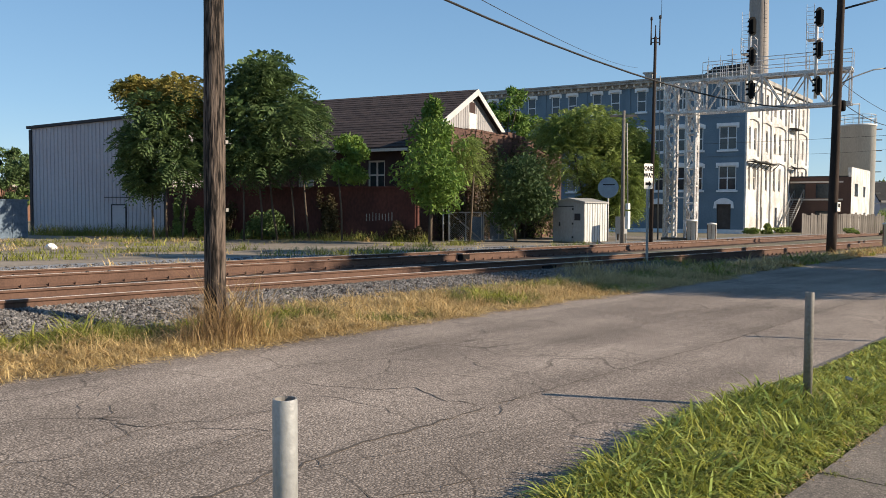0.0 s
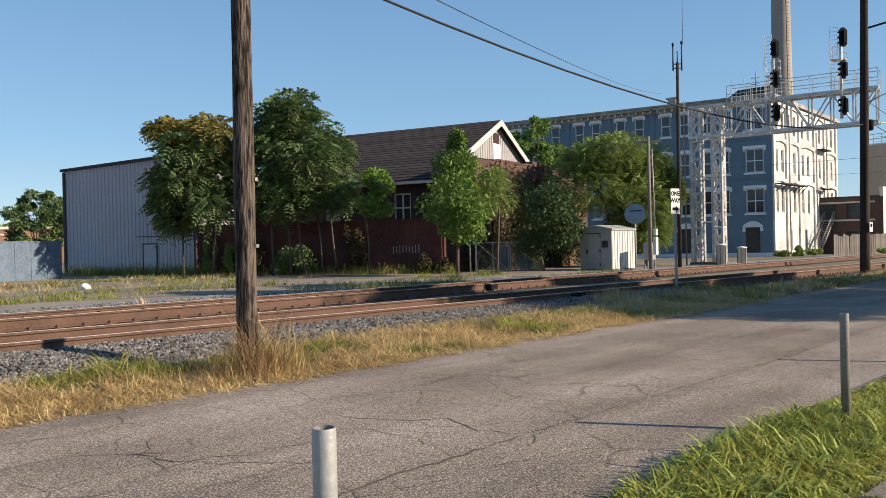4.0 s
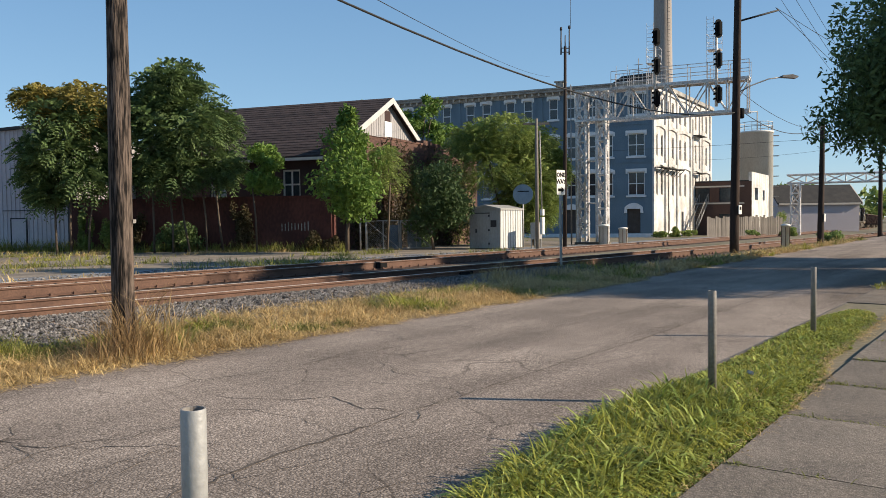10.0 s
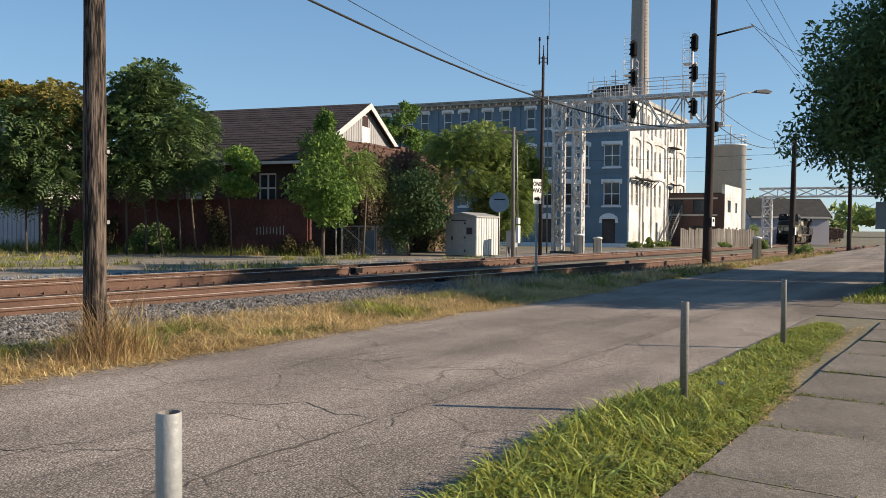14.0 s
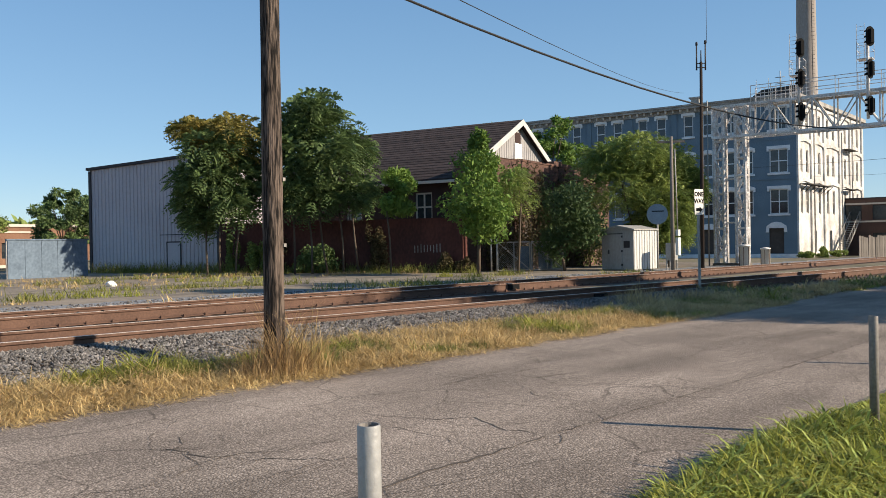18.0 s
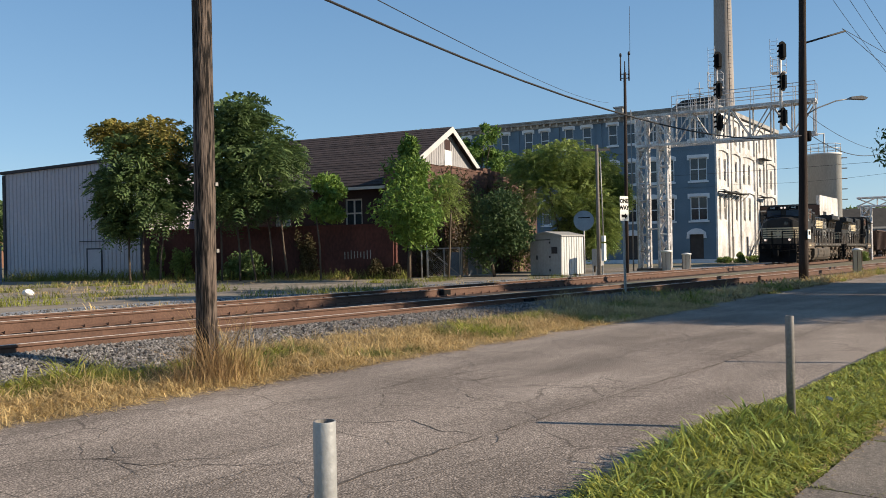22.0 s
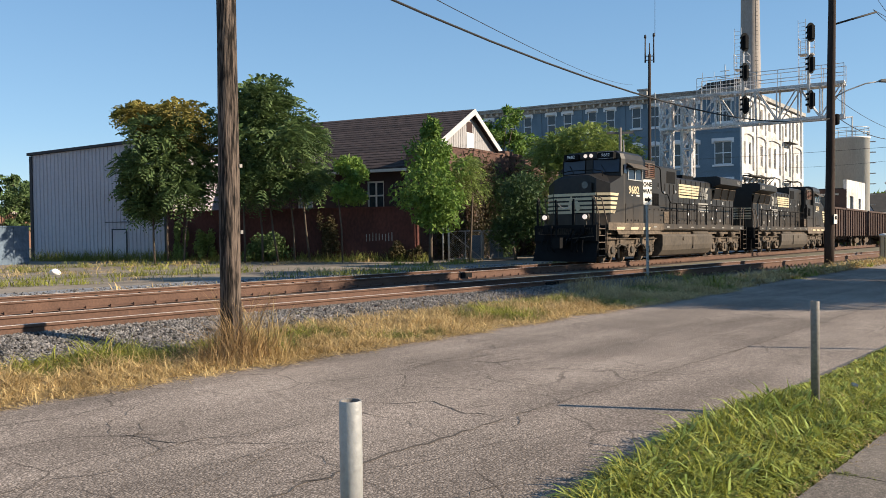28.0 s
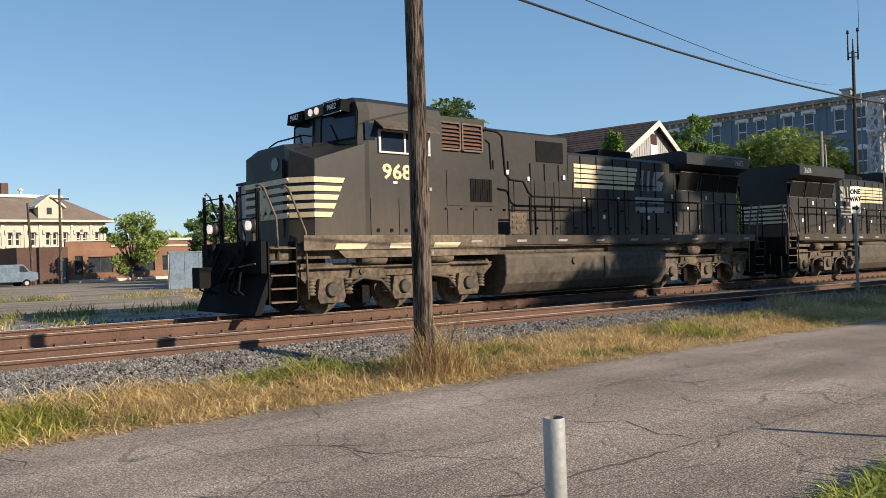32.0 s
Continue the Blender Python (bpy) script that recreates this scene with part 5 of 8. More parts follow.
# brick shop with a white end, timber fence, silo
sp = thing("brick_shop", pose(108, 29.6, -0.75, 0, 0, 4.6), "low brown brick workshop with a white painted end", "building")
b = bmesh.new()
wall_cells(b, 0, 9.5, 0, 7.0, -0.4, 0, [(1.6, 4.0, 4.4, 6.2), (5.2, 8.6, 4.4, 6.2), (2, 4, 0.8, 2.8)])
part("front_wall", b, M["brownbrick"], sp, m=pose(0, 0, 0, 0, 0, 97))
b = bmesh.new()
for x0, x1, z0, z1 in ((1.6, 4.0, 4.4, 6.2), (5.2, 8.6, 4.4, 6.2), (2, 4, 0.8, 2.8)):
    box(b, x0, x1, -0.25, -0.2, z0, z1)
pieces("pane", b, M["glass"], sp, m=pose(0, 0, 0, 0, 0, 97))
b = bmesh.new()
box(b, 0.9, 9.2, 0.003, 0.12, 6.3, 6.5)
box(b, 0.9, 9.2, 0.003, 0.12, 4.1, 4.3)
pieces("band", b, M["trimw"], sp, m=pose(0, 0, 0, 0, 0, 97))
b = bmesh.new()
wall_cells(b, 0, 12, 0, 8.2, 0, 0.4, [(2.0, 4.2, 4.6, 6.2), (7.5, 9, 4.6, 6.0), (2.5, 4.0, 0.3, 2.6), (8, 9.4, 0.3, 2.6)])
part("end_wall", b, M["whitewall"], sp)
b = bmesh.new()
for x0, x1, z0, z1 in ((2.0, 4.2, 4.6, 6.2), (7.5, 9, 4.6, 6.0), (2.5, 4.0, 0.3, 2.6), (8, 9.4, 0.3, 2.6)):
    box(b, x0, x1, 0.2, 0.25, z0, z1)
pieces("pane", b, M["glass"], sp)
b = bmesh.new()
prism(b, [(0, 0.35), (12, 0.35), (11, 9.4), (-1.2, 9.4)], 6.95, 7.15, "z")
part("roof", b, M["roofing"], sp)
b = bmesh.new()
box(b, -2.2, 11.5, 9.0, 9.4, 0, 7.0)
part("back_wall", b, M["redbrick"], sp)
fn = thing("timber_fence", pose(88.5, 29.0, -0.6, 0, 0, -22), "grey weathered timber fence beside the tracks", "fence")
b = bmesh.new()
box(b, 0.02, 0.3, -0.02, 0.02, 0, 2.3)
_s = part("board", b, M["fencewood"], fn)
for i in range(1, 40):
    again(_s, pose(i * 0.33, 0, _rng.uniform(-0.25, 0.05), 0, _rng.uniform(-1.5, 1.5), 0))
b = bmesh.new()
for z in (0.5, 1.8):
    box(b, 0, 13.2, 0.022, 0.08, z, z + 0.1)
pieces("rail_bar", b, M["fencewood"], fn)
si = thing("grain_silo", pose(137.1, 36.9, -1.0), "round grey concrete silo with railing and ladder", "silo")
b = bmesh.new()
lathe(b, [(2.6, 0), (2.6, 16.2), (2.7, 16.2), (2.7, 16.45), (0.3, 16.6)], 32)
part("drum", b, M["silo"], si)
b = bmesh.new()
for z in (17.2, 17.9):
    path(b, [(2.55 * math.cos(a), 2.55 * math.sin(a), z) for a in np.linspace(0, 2 * math.pi, 21)], 0.05, 4)
for a in np.linspace(0, 2 * math.pi, 13)[:-1]:
    rod(b, (2.55 * math.cos(a), 2.55 * math.sin(a), 16.4), (2.55 * math.cos(a), 2.55 * math.sin(a), 17.9), 0.04, n=4)
rod(b, (0.6, 0, 16.5), (0.6, 0, 19.9), 0.1)
rod(b, (0.6, 0, 19.8), (-1.4, 1.2, 19.6), 0.09)
part("railing", b, M["chain"], si)
b = bmesh.new()
for k in range(30):
    z = 1 + k * 0.55
    rod(b, (1.6, -2.2, z), (2.2, -1.8, z), 0.04, n=4)
    if k % 3 == 0 and k > 4:
        path(b, [(1.5, -2.1, z), (1.9, -3.0, z), (2.8, -2.8, z), (2.4, -1.7, z)], 0.06, 4)
rod(b, (1.6, -2.2, 0.5), (1.6, -2.2, 17.6), 0.06)
rod(b, (2.2, -1.8, 0.5), (2.2, -1.8, 17.6), 0.06)
part("ladder", b, M["chain"], si)

# far signal bridge, grey mill shed and yard beyond
g2 = thing("signal_gantry", pose(107.6, 24.2, -0.8, 0, 0, -80), "far grey steel signal bridge across the line", "signal gantry")
for x in (0, 20):
    b = bmesh.new()
    lattice(b, (x, 0, 0), (x, 0, 6.6), (0.5, 0, 0), (0, 0.5, 0), 5, 0.09)
    part("tower_leg", b, M["gantry"], g2)
b = bmesh.new()
lattice(b, (-1, 0, 7.05), (21, 0, 7.05), (0, 0, 0.52), (0, 0.5, 0), 10, 0.08)
part("truss", b, M["gantry"], g2)
fs = thing("steel_shed", pose(161.4, 33.4, -1.2, 0, 0, -54), "long grey steel shed with dark roof beyond the line", "building")
b = bmesh.new()
prism(b, [(-4.2, 0), (4.2, 0), (4.2, 5.25), (0, 8.3), (-4.2, 5.25)], -8, 6.6, "x")
part("body", b, M["metalwall"], fs)
for sd in (-1, 1):
    b = bmesh.new()
    prism(b, [(sd * 4.6, 4.98), (0, 8.32), (0, 8.62), (sd * 4.6, 5.28)], -8.3, 6.9, "x")
    part("roof_slope", b, M["roofing"], fs)
    b = bmesh.new()
    prism(b, [(sd * 4.62, 4.7), (0, 8.05), (0, 8.62), (sd * 4.62, 5.28)], 6.902, 7.05, "x")
    part("rake_board", b, M["trimw"], fs)
b = bmesh.new()
box(b, -8, 6.6, -4.68, -4.61, 4.85, 5.2)
part("eave_board", b, M["trimw"], fs)

for _x, _y, _h, _l in ((13.6, 78.8, 8.6, 0.4), (11.4, 79.2, 7.3, -2.2)):
    utility_pole(_x, _y, _h, 0.13, (0, _l), "thin grey pole in front of the cream house", M["polewood"], ((_h - 0.9, 1.6, 10),) if _l > 0 else ())
M["creamwall"] = mat("cream_painted_brick", (0.58, 0.50, 0.40), (0.47, 0.40, 0.32), rough=0.9, big=0.8, fine=8, bump=0.2)
M["taupe"] = mat("taupe_shingle", (0.21, 0.165, 0.135), (0.14, 0.11, 0.09), rough=0.95, big=1, fine=12, bump=0.3)
# the cream house, low brick shops and hill seen past the nose of the train
ch = thing("cream_house", pose(11.0, 92, 0.0, 0, 0, 10), "cream two-storey house with flat-topped hipped roof and dormer", "house")
up_x, low_x = (-9.0, -8.3, -6.8, -5.3, -4.6, -3.1, -1.6, -0.9, 0.3, 1.0, 2.5, 3.95, 4.65, 5.7, 7.06, 7.7, 9.05), (-9.0, -8.2, -6.5, -5.0, -3.4, -1.8, -0.2, 0.6)
b = bmesh.new()
wall_cells(b, -10, 10, 0, 6.3, 0, 0.4, [(x - 0.26, x + 0.26, 3.85, 5.25) for x in up_x] + [(x - 0.3, x + 0.3, 1.0, 2.9) for x in low_x])
part("front_wall", b, M["creamwall"], ch)
w = window_set(ch, 0.52, 1.4, -1, M["trimw"], 1, hood=True, panes=1)
copies(w, [pose(x, 0, 3.85) for x in up_x])
w = window_set(ch, 0.6, 1.9, -1, M["trimw"], 1, hood=False, panes=1)
copies(w, [pose(x, 0, 1.0) for x in low_x])
b = bmesh.new()
box(b, -9.9, 9.9, 0.5, 10, 0, 6.2)
part("body", b, M["creamwall"], ch)
b = bmesh.new()
for x in (-7.6, -4.0, -0.4, 1.75, 3.2, 6.4, 8.4, 9.85):
    box(b, x - 0.12, x + 0.12, -0.09, -0.003, 0, 6.1)
pieces("pilaster", b, M["trimw"], ch)
b = bmesh.new()
box(b, -10.05, 10.05, -0.12, -0.004, 3.3, 3.5)
box(b, -10.8, 10.8, -0.75, 11.1, 6.3, 6.52)
pieces("cornice", b, M["trimw"], ch)
b = bmesh.new()
v = [b.verts.new(p) for p in ((-10.7, -0.7, 6.52), (10.7, -0.7, 6.52), (10.7, 11, 6.52), (-10.7, 11, 6.52), (-6.5, 3.4, 9.1), (6.5, 3.4, 9.1), (6.5, 7.2, 9.1), (-6.5, 7.2, 9.1))]
for f in ((0, 1, 5, 4), (1, 2, 6, 5), (2, 3, 7, 6), (3, 0, 4, 7), (4, 5, 6, 7), (3, 2, 1, 0)):
    b.faces.new([v[i] for i in f])
part("roof", b, M["taupe"], ch)
b = bmesh.new()
box(b, -6.7, 6.7, 3.2, 7.4, 9.1, 9.4)
part("roof_curb", b, M["signwhite"], ch, "white band round the flat roof top")
b = bmesh.new()
prism(b, [(2.9, 6.53), (5.3, 6.53), (5.3, 8.0), (4.1, 8.95), (2.9, 8.0)], -0.45, 3)
_d = part("dormer", b, M["creamwall"], ch)
for sd in (-1, 1):
    b = bmesh.new()
    prism(b, [(4.1 + sd * 1.55, 7.7), (4.1, 8.98), (4.1, 9.2), (4.1 + sd * 1.55, 7.92)], -0.7, 3)
    part("dormer_roof", b, M["trimw"], _d)
b = bmesh.new()
box(b, 3.75, 4.25, -0.49, -0.46, 7.1, 7.8)
part("pane", b, M["glass"], _d)
b = bmesh.new()
box(b, 1.0, 1.7, 4.6, 5.4, 9.4, 10.7)
part("chimney", b, M["brownbrick"], ch)
b = bmesh.new()
rod(b, (2.9, 4.6, 9.4), (2.9, 4.6, 9.9), 0.16)
lathe(b, [(0.3, 9.9), (0.3, 10.05), (0.08, 10.2)], 10, (2.9, 4.6))
part("roof_vent", b, M["trimw"], ch)
bs = thing("brick_shop", pose(14.7, 82.5, 0.0, 0, 0, 8), "low brick shop with a dark end and wide dark windows", "building")
hz = [(0.8, 1.55, 0.8, 2.55), (2.05, 4.4, 0.9, 2.45), (6.2, 8.6, 0.9, 2.4), (9.4, 10.6, 0.9, 2.4)]
b = bmesh.new()
wall_cells(b, 0, 12, 0, 3.35, 0, 0.4, hz)
part("front_wall", b, M["litbrick"], bs)
b = bmesh.new()
box(b, 0.0, 4.2, 0.0, 0.4, 3.352, 3.95)
part("parapet", b, M["litbrick"], bs)
# End wall in the darker brick: its shade comes from the colour.
b = bmesh.new()
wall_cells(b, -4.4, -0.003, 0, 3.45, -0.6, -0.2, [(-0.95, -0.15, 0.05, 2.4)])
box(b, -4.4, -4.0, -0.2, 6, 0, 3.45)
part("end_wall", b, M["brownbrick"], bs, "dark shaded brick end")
b = bmesh.new()
box(b, -0.95, -0.15, -0.42, -0.36, 0.05, 2.4)
part("door", b, M["bluefence"], bs, "grey-blue door")
for x0, x1, z0, z1 in hz:
    b = bmesh.new()
    box(b, x0 + 0.06, x1 - 0.06, 0.2, 0.24, z0 + 0.06, z1 - 0.06)
    wn = part("window", b, M["glass"], bs)
    b = bmesh.new()
    for a, c, p, q in ((x0, x0 + 0.06, z0, z1), (x1 - 0.06, x1, z0, z1), (x0 + 0.06, x1 - 0.06, z0, z0 + 0.06), (x0 + 0.06, x1 - 0.06, z1 - 0.06, z1), ((x0 + x1) / 2 - 0.03, (x0 + x1) / 2 + 0.03, z0 + 0.06, z1 - 0.06)):
        box(b, a, c, 0.15, 0.26, p, q)
    part("frame", b, M["metaltrim"], wn)
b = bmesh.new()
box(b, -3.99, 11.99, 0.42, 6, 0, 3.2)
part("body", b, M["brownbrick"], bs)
b = bmesh.new()
box(b, 4.22, 12.1, -0.1, 0.5, 3.352, 3.5)
box(b, -0.02, 4.21, -0.1, 0.5, 3.952, 4.05)
box(b, 0.05, 12, -0.08, -0.003, 0.0, 0.3)
pieces("coping", b, M["trimw"], bs)
vn = thing("box_van", pose(8.7, 77.0, -0.03, 0, 0, 15), "pale blue-grey box van parked before the house", "van")
b = bmesh.new()
prism(b, [(-2.6, 0.45), (2.2, 0.45), (2.6, 0.6), (2.6, 1.2), (1.9, 1.35), (1.4, 1.95), (-2.6, 1.95)], -0.95, 0.95)
part("body", b, M["bluefence"], vn, bevel=0.05)
for sd in (-1, 1):
    b = bmesh.new()
    prism(b, [(1.05, 1.3), (1.8, 1.3), (1.4, 1.8), (1.05, 1.8)], min(sd * 0.952, sd * 0.965), max(sd * 0.952, sd * 0.965))
    part("side_window", b, M["glass"], vn)
    for x in (-1.6, 1.6):
        b = bmesh.new()
        rod(b, (x, sd * 0.78, 0.34), (x, sd * 0.98, 0.34), 0.34, n=18)
        wl = part("wheel", b, M["black"], vn)
        b = bmesh.new()
        rod(b, (x, sd * 0.98, 0.34), (x, sd * 1.0, 0.34), 0.18, n=12)
        part("rim", b, M["chain"], wl)
rs = thing("brick_shop", pose(33, 130, 0, 0, 0, 5), "far long orange brick building", "building")
b = bmesh.new()
box(b, -8, 22, 0, 10, 0, 5.2)
part("body", b, M["litbrick"], rs)
b = bmesh.new()
box(b, -8.2, 22.2, -0.2, 10.2, 5.2, 5.6)
part("coping", b, M["trimw"], rs)

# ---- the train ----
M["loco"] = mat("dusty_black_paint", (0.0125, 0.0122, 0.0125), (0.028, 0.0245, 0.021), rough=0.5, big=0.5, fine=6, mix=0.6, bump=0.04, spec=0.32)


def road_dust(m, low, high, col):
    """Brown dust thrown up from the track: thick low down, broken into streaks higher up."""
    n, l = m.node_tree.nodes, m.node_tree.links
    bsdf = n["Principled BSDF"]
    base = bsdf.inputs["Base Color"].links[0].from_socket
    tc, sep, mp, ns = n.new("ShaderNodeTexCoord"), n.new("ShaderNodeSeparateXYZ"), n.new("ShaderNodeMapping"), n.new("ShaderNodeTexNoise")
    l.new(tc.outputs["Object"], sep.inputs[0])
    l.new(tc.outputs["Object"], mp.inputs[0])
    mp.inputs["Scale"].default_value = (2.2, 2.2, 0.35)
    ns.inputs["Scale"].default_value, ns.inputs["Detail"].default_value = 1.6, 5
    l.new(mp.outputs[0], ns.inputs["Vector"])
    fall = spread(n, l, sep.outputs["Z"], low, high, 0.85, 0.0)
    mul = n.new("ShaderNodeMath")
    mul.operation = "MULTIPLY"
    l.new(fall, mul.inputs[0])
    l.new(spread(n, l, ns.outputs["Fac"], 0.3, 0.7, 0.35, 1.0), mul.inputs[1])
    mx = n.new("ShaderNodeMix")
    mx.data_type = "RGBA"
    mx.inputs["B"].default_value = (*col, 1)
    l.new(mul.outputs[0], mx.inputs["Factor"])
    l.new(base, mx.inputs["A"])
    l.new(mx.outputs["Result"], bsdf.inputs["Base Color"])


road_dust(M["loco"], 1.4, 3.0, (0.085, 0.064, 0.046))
M["silldust"] = mat("tan_dusted_sill", (0.20, 0.155, 0.115), (0.085, 0.066, 0.05), rough=0.85, big=0.9, fine=9, bump=0.05, gain=2.2)
M["wornrail"] = mat("worn_brown_handrail", (0.19, 0.14, 0.105), (0.07, 0.052, 0.042), rough=0.7, big=3, fine=20, bump=0.1)
M["underframe"] = mat("dusty_underframe", (0.165, 0.125, 0.092), (0.05, 0.04, 0.031), rough=0.9, big=1.4, fine=10, bump=0.3, gain=2.2)
M["tank"] = mat("dusty_tank", (0.105, 0.085, 0.066), (0.055, 0.046, 0.037), rough=0.75, big=0.6, fine=7, bump=0.05, gain=2.0)
M["cream"] = mat("cream_stripe", (0.66, 0.55, 0.36), (0.55, 0.45, 0.29), rough=0.55, big=2, fine=12, bump=0)
M["louvre"] = mat("rusty_louvre", (0.17, 0.085, 0.06), (0.10, 0.055, 0.042), rough=0.85, big=2, fine=14)
M["windscreen"] = mat("cab_glass", (0.012, 0.018, 0.035), (0.02, 0.03, 0.055), rough=0.1, big=0.6, fine=2, bump=0, spec=0.35)
M["headlight"] = glow("headlight_glass", (1.0, 0.8, 0.66), 0.45)
M["gondola"] = mat("rusty_brown_car", (0.085, 0.052, 0.042), (0.05, 0.033, 0.028), rough=0.85, big=0.8, fine=9, bump=0.1)
M["greypaint"] = mat("faded_grey_lettering", (0.34, 0.33, 0.30), (0.24, 0.23, 0.21), rough=0.7, big=2, fine=12, bump=0)
WHEEL_R = 0.533
wheelsets = []
STRETCH = {"side_window", "window_frame", "sunshade", "wind_deflector", "locker_door", "latch", "equipment_cabinet", "louvre", "louvre_frame", "grille", "engine_hood", "hood_door", "intake_screen", "exhaust", "small_marking", "road_number", "roof_gear", "emblem", "door_seam"}


def loco(number, name_label, lit):
    o = thing("locomotive", Matrix(), name_label, "locomotive", "train")
    # underframe
    b = bmesh.new()
    box(b, -1.25, 18.9, -1.3, 1.3, 1.22, 1.5)
    box(b, 0.0, 17.5, -1.5, 1.5, 1.42, 1.62)
    part("frame", b, M["underframe"], o)
    b = bmesh.new()
    for y in (-1.53, 1.53):
        box(b, -0.3, 5.6, y - 0.02, y + 0.02, 1.4, 1.72)
    pieces("sill", b, M["silldust"], o, "tan dusted sill under the cab")
    b = bmesh.new()
    for y in (-1.53, 1.53):
        box(b, 5.6, 18.0, y - 0.016, y + 0.016, 1.46, 1.7)
    pieces("sill", b, M["loco"], o)
    b = bmesh.new()
    for y in (-1.5, 1.5):
        prism(b, [(0.55, 1.395), (5.45, 1.395), (5.3, 1.22), (0.75, 1.22)], y - 0.02, y + 0.02)
    pieces("skirt", b, M["silldust"], o, "dusty tan skirt under the cab")
    b = bmesh.new()
    for y in (-1.556, 1.556):
        for i in range(9):
            x = 4.4 + i * 1.6
            prism(b, [(x, 1.53), (x + 0.36, 1.53), (x + 0.4, 1.59), (x + 0.04, 1.59)], y - 0.004, y + 0.004)
    pieces("sill_mark", b, M["greypaint"], o, "faded reflective sill marks")
    # nose and cab
    b = bmesh.new()
    plan = [(-0.36, -1.02), (0.0, -1.49), (1.3, -1.5), (1.3, 1.5), (0.0, 1.49), (-0.36, 1.02)]
    lo = [b.verts.new((x, y, 1.4)) for x, y in plan]
    hi = [b.verts.new((x + 0.05, y * 0.985, z)) for (x, y), z in zip(plan, (3.58, 3.36, 3.78, 3.78, 3.36, 3.58))]
    mid = [b.verts.new((-0.2, -0.6, 3.76)), b.verts.new((-0.2, 0.6, 3.76)), b.verts.new((1.3, 0.65, 3.93)), b.verts.new((1.3, -0.65, 3.93))]
    for i in range(6):
        if i not in (2, 5):
            b.faces.new((lo[i], lo[(i + 1) % 6], hi[(i + 1) % 6], hi[i]))
    b.faces.new((lo[5], lo[0], hi[0], mid[0], mid[1], hi[5]))
    b.faces.new((hi[0], hi[1], mid[0]))
    b.faces.new((hi[1], hi[2], mid[3], mid[0]))
    b.faces.new((mid[0], mid[3], mid[2], mid[1]))
    b.faces.new((mid[1], mid[2], hi[3], hi[4]))
    b.faces.new((mid[1], hi[4], hi[5]))
    b.faces.new((lo[2], lo[3], hi[3], mid[2], mid[3], hi[2]))
    b.faces.new(lo[::-1])
    bmesh.ops.recalc_face_normals(b, faces=b.faces[:])
    nose = part("nose", b, M["loco"], o)
    b = bmesh.new()
    plan = [(1.02, -0.15), (1.2, -1.42), (1.45, -1.5), (3.6, -1.5), (3.6, 1.5), (1.45, 1.5), (1.2, 1.42), (1.02, 0.15)]
    rings = []
    for z, sx, sy in ((1.4, 0, 1), (3.9, 0, 1), (4.5, 0.04, 1), (4.73, 0.02, 0.95), (4.87, 0.1, 0.78)):
        rings.append([b.verts.new((x + (sx if x < 2 else 0), y * (sy if abs(y) > 1 else 1), z)) for x, y in plan])
    for p, q in zip(rings, rings[1:]):
        for i in range(8):
            b.faces.new((p[i], p[(i + 1) % 8], q[(i + 1) % 8], q[i]))
    b.faces.new(rings[-1])
    b.faces.new(rings[0][::-1])
    bmesh.ops.recalc_face_normals(b, faces=b.faces[:])
    cabm = part("cab", b, M["loco"], o)
    wa = math.degrees(math.atan2(0.18, 1.27))
    for sy in (-1, 1):
        mm = pose(1.02, sy * 0.15, 3.9, 0, 0, -sy * wa) @ pose(0, 0, 0, 0, 3.2, 0)
        b = bmesh.new()
        y0, y1 = sorted((sy * 0.05, sy * 1.22))
        box(b, -0.014, -0.004, y0, y1, 0.03, 0.6)
        part("windscreen", b, M["windscreen"], cabm, m=mm)
        b = bmesh.new()
        box(b, -0.03, -0.003, y0 - 0.03, y1 + 0.03, 0.0, 0.03)
        box(b, -0.03, -0.003, y0 - 0.03, y1 + 0.03, 0.6, 0.63)
        box(b, -0.03, -0.003, y0 - 0.03, y0, 0.03, 0.6)
        box(b, -0.03, -0.003, y1, y1 + 0.03, 0.03, 0.6)
        rod(b, (-0.03, (y0 + y1) / 2, 0.02), (-0.03, (y0 + y1) / 2 + 0.25, 0.4), 0.012, n=4)
        part("windscreen_frame", b, M["black"], cabm, m=mm)
    # number boards and headlight
    for sy in (-1, 1):
        b = bmesh.new()
        prism(b, [(0.9, 4.53), (1.2, 4.51), (1.2, 4.79), (0.94, 4.79)], sy * 0.84 - 0.36, sy * 0.84 + 0.36)
        nb = part("number_board", b, M["black"], cabm)
        lettering("digits", number, 0.2, pose(0.9, sy * 0.84, 4.66, 90, 0, -90) @ pose(0, 0, 0, -8, 0, 0), M["signwhite"], nb)
        if sy < 0:
            b = bmesh.new()
            for y0, y1, z0, z1 in ((-1.2, -0.48, 4.505, 4.525), (-1.2, -0.48, 4.795, 4.815)):
                box(b, 0.9, 0.93, y0, y1, z0, z1)
            part("board_frame", b, M["chain"], nb)
    b = bmesh.new()
    box(b, 0.95, 1.2, -0.42, 0.42, 4.55, 4.81)
    hb = part("headlight_box", b, M["loco"], cabm)
    for y in (-0.14, 0.14):
        b = bmesh.new()
        rod(b, (0.95, y, 4.68), (0.92, y, 4.68), 0.085, n=14)
        part("headlight", b, M["headlight"] if lit else M["glass"], hb)
    b = bmesh.new()
    path(b, [(0.3, -1.0, 3.7), (0.3, -1.0, 3.92), (0.3, -0.6, 4.0), (0.3, 0.6, 4.0), (0.3, 1.0, 3.92), (0.3, 1.0, 3.7)], 0.02, 5)
    part("nose_rail", b, M["black"], nose)
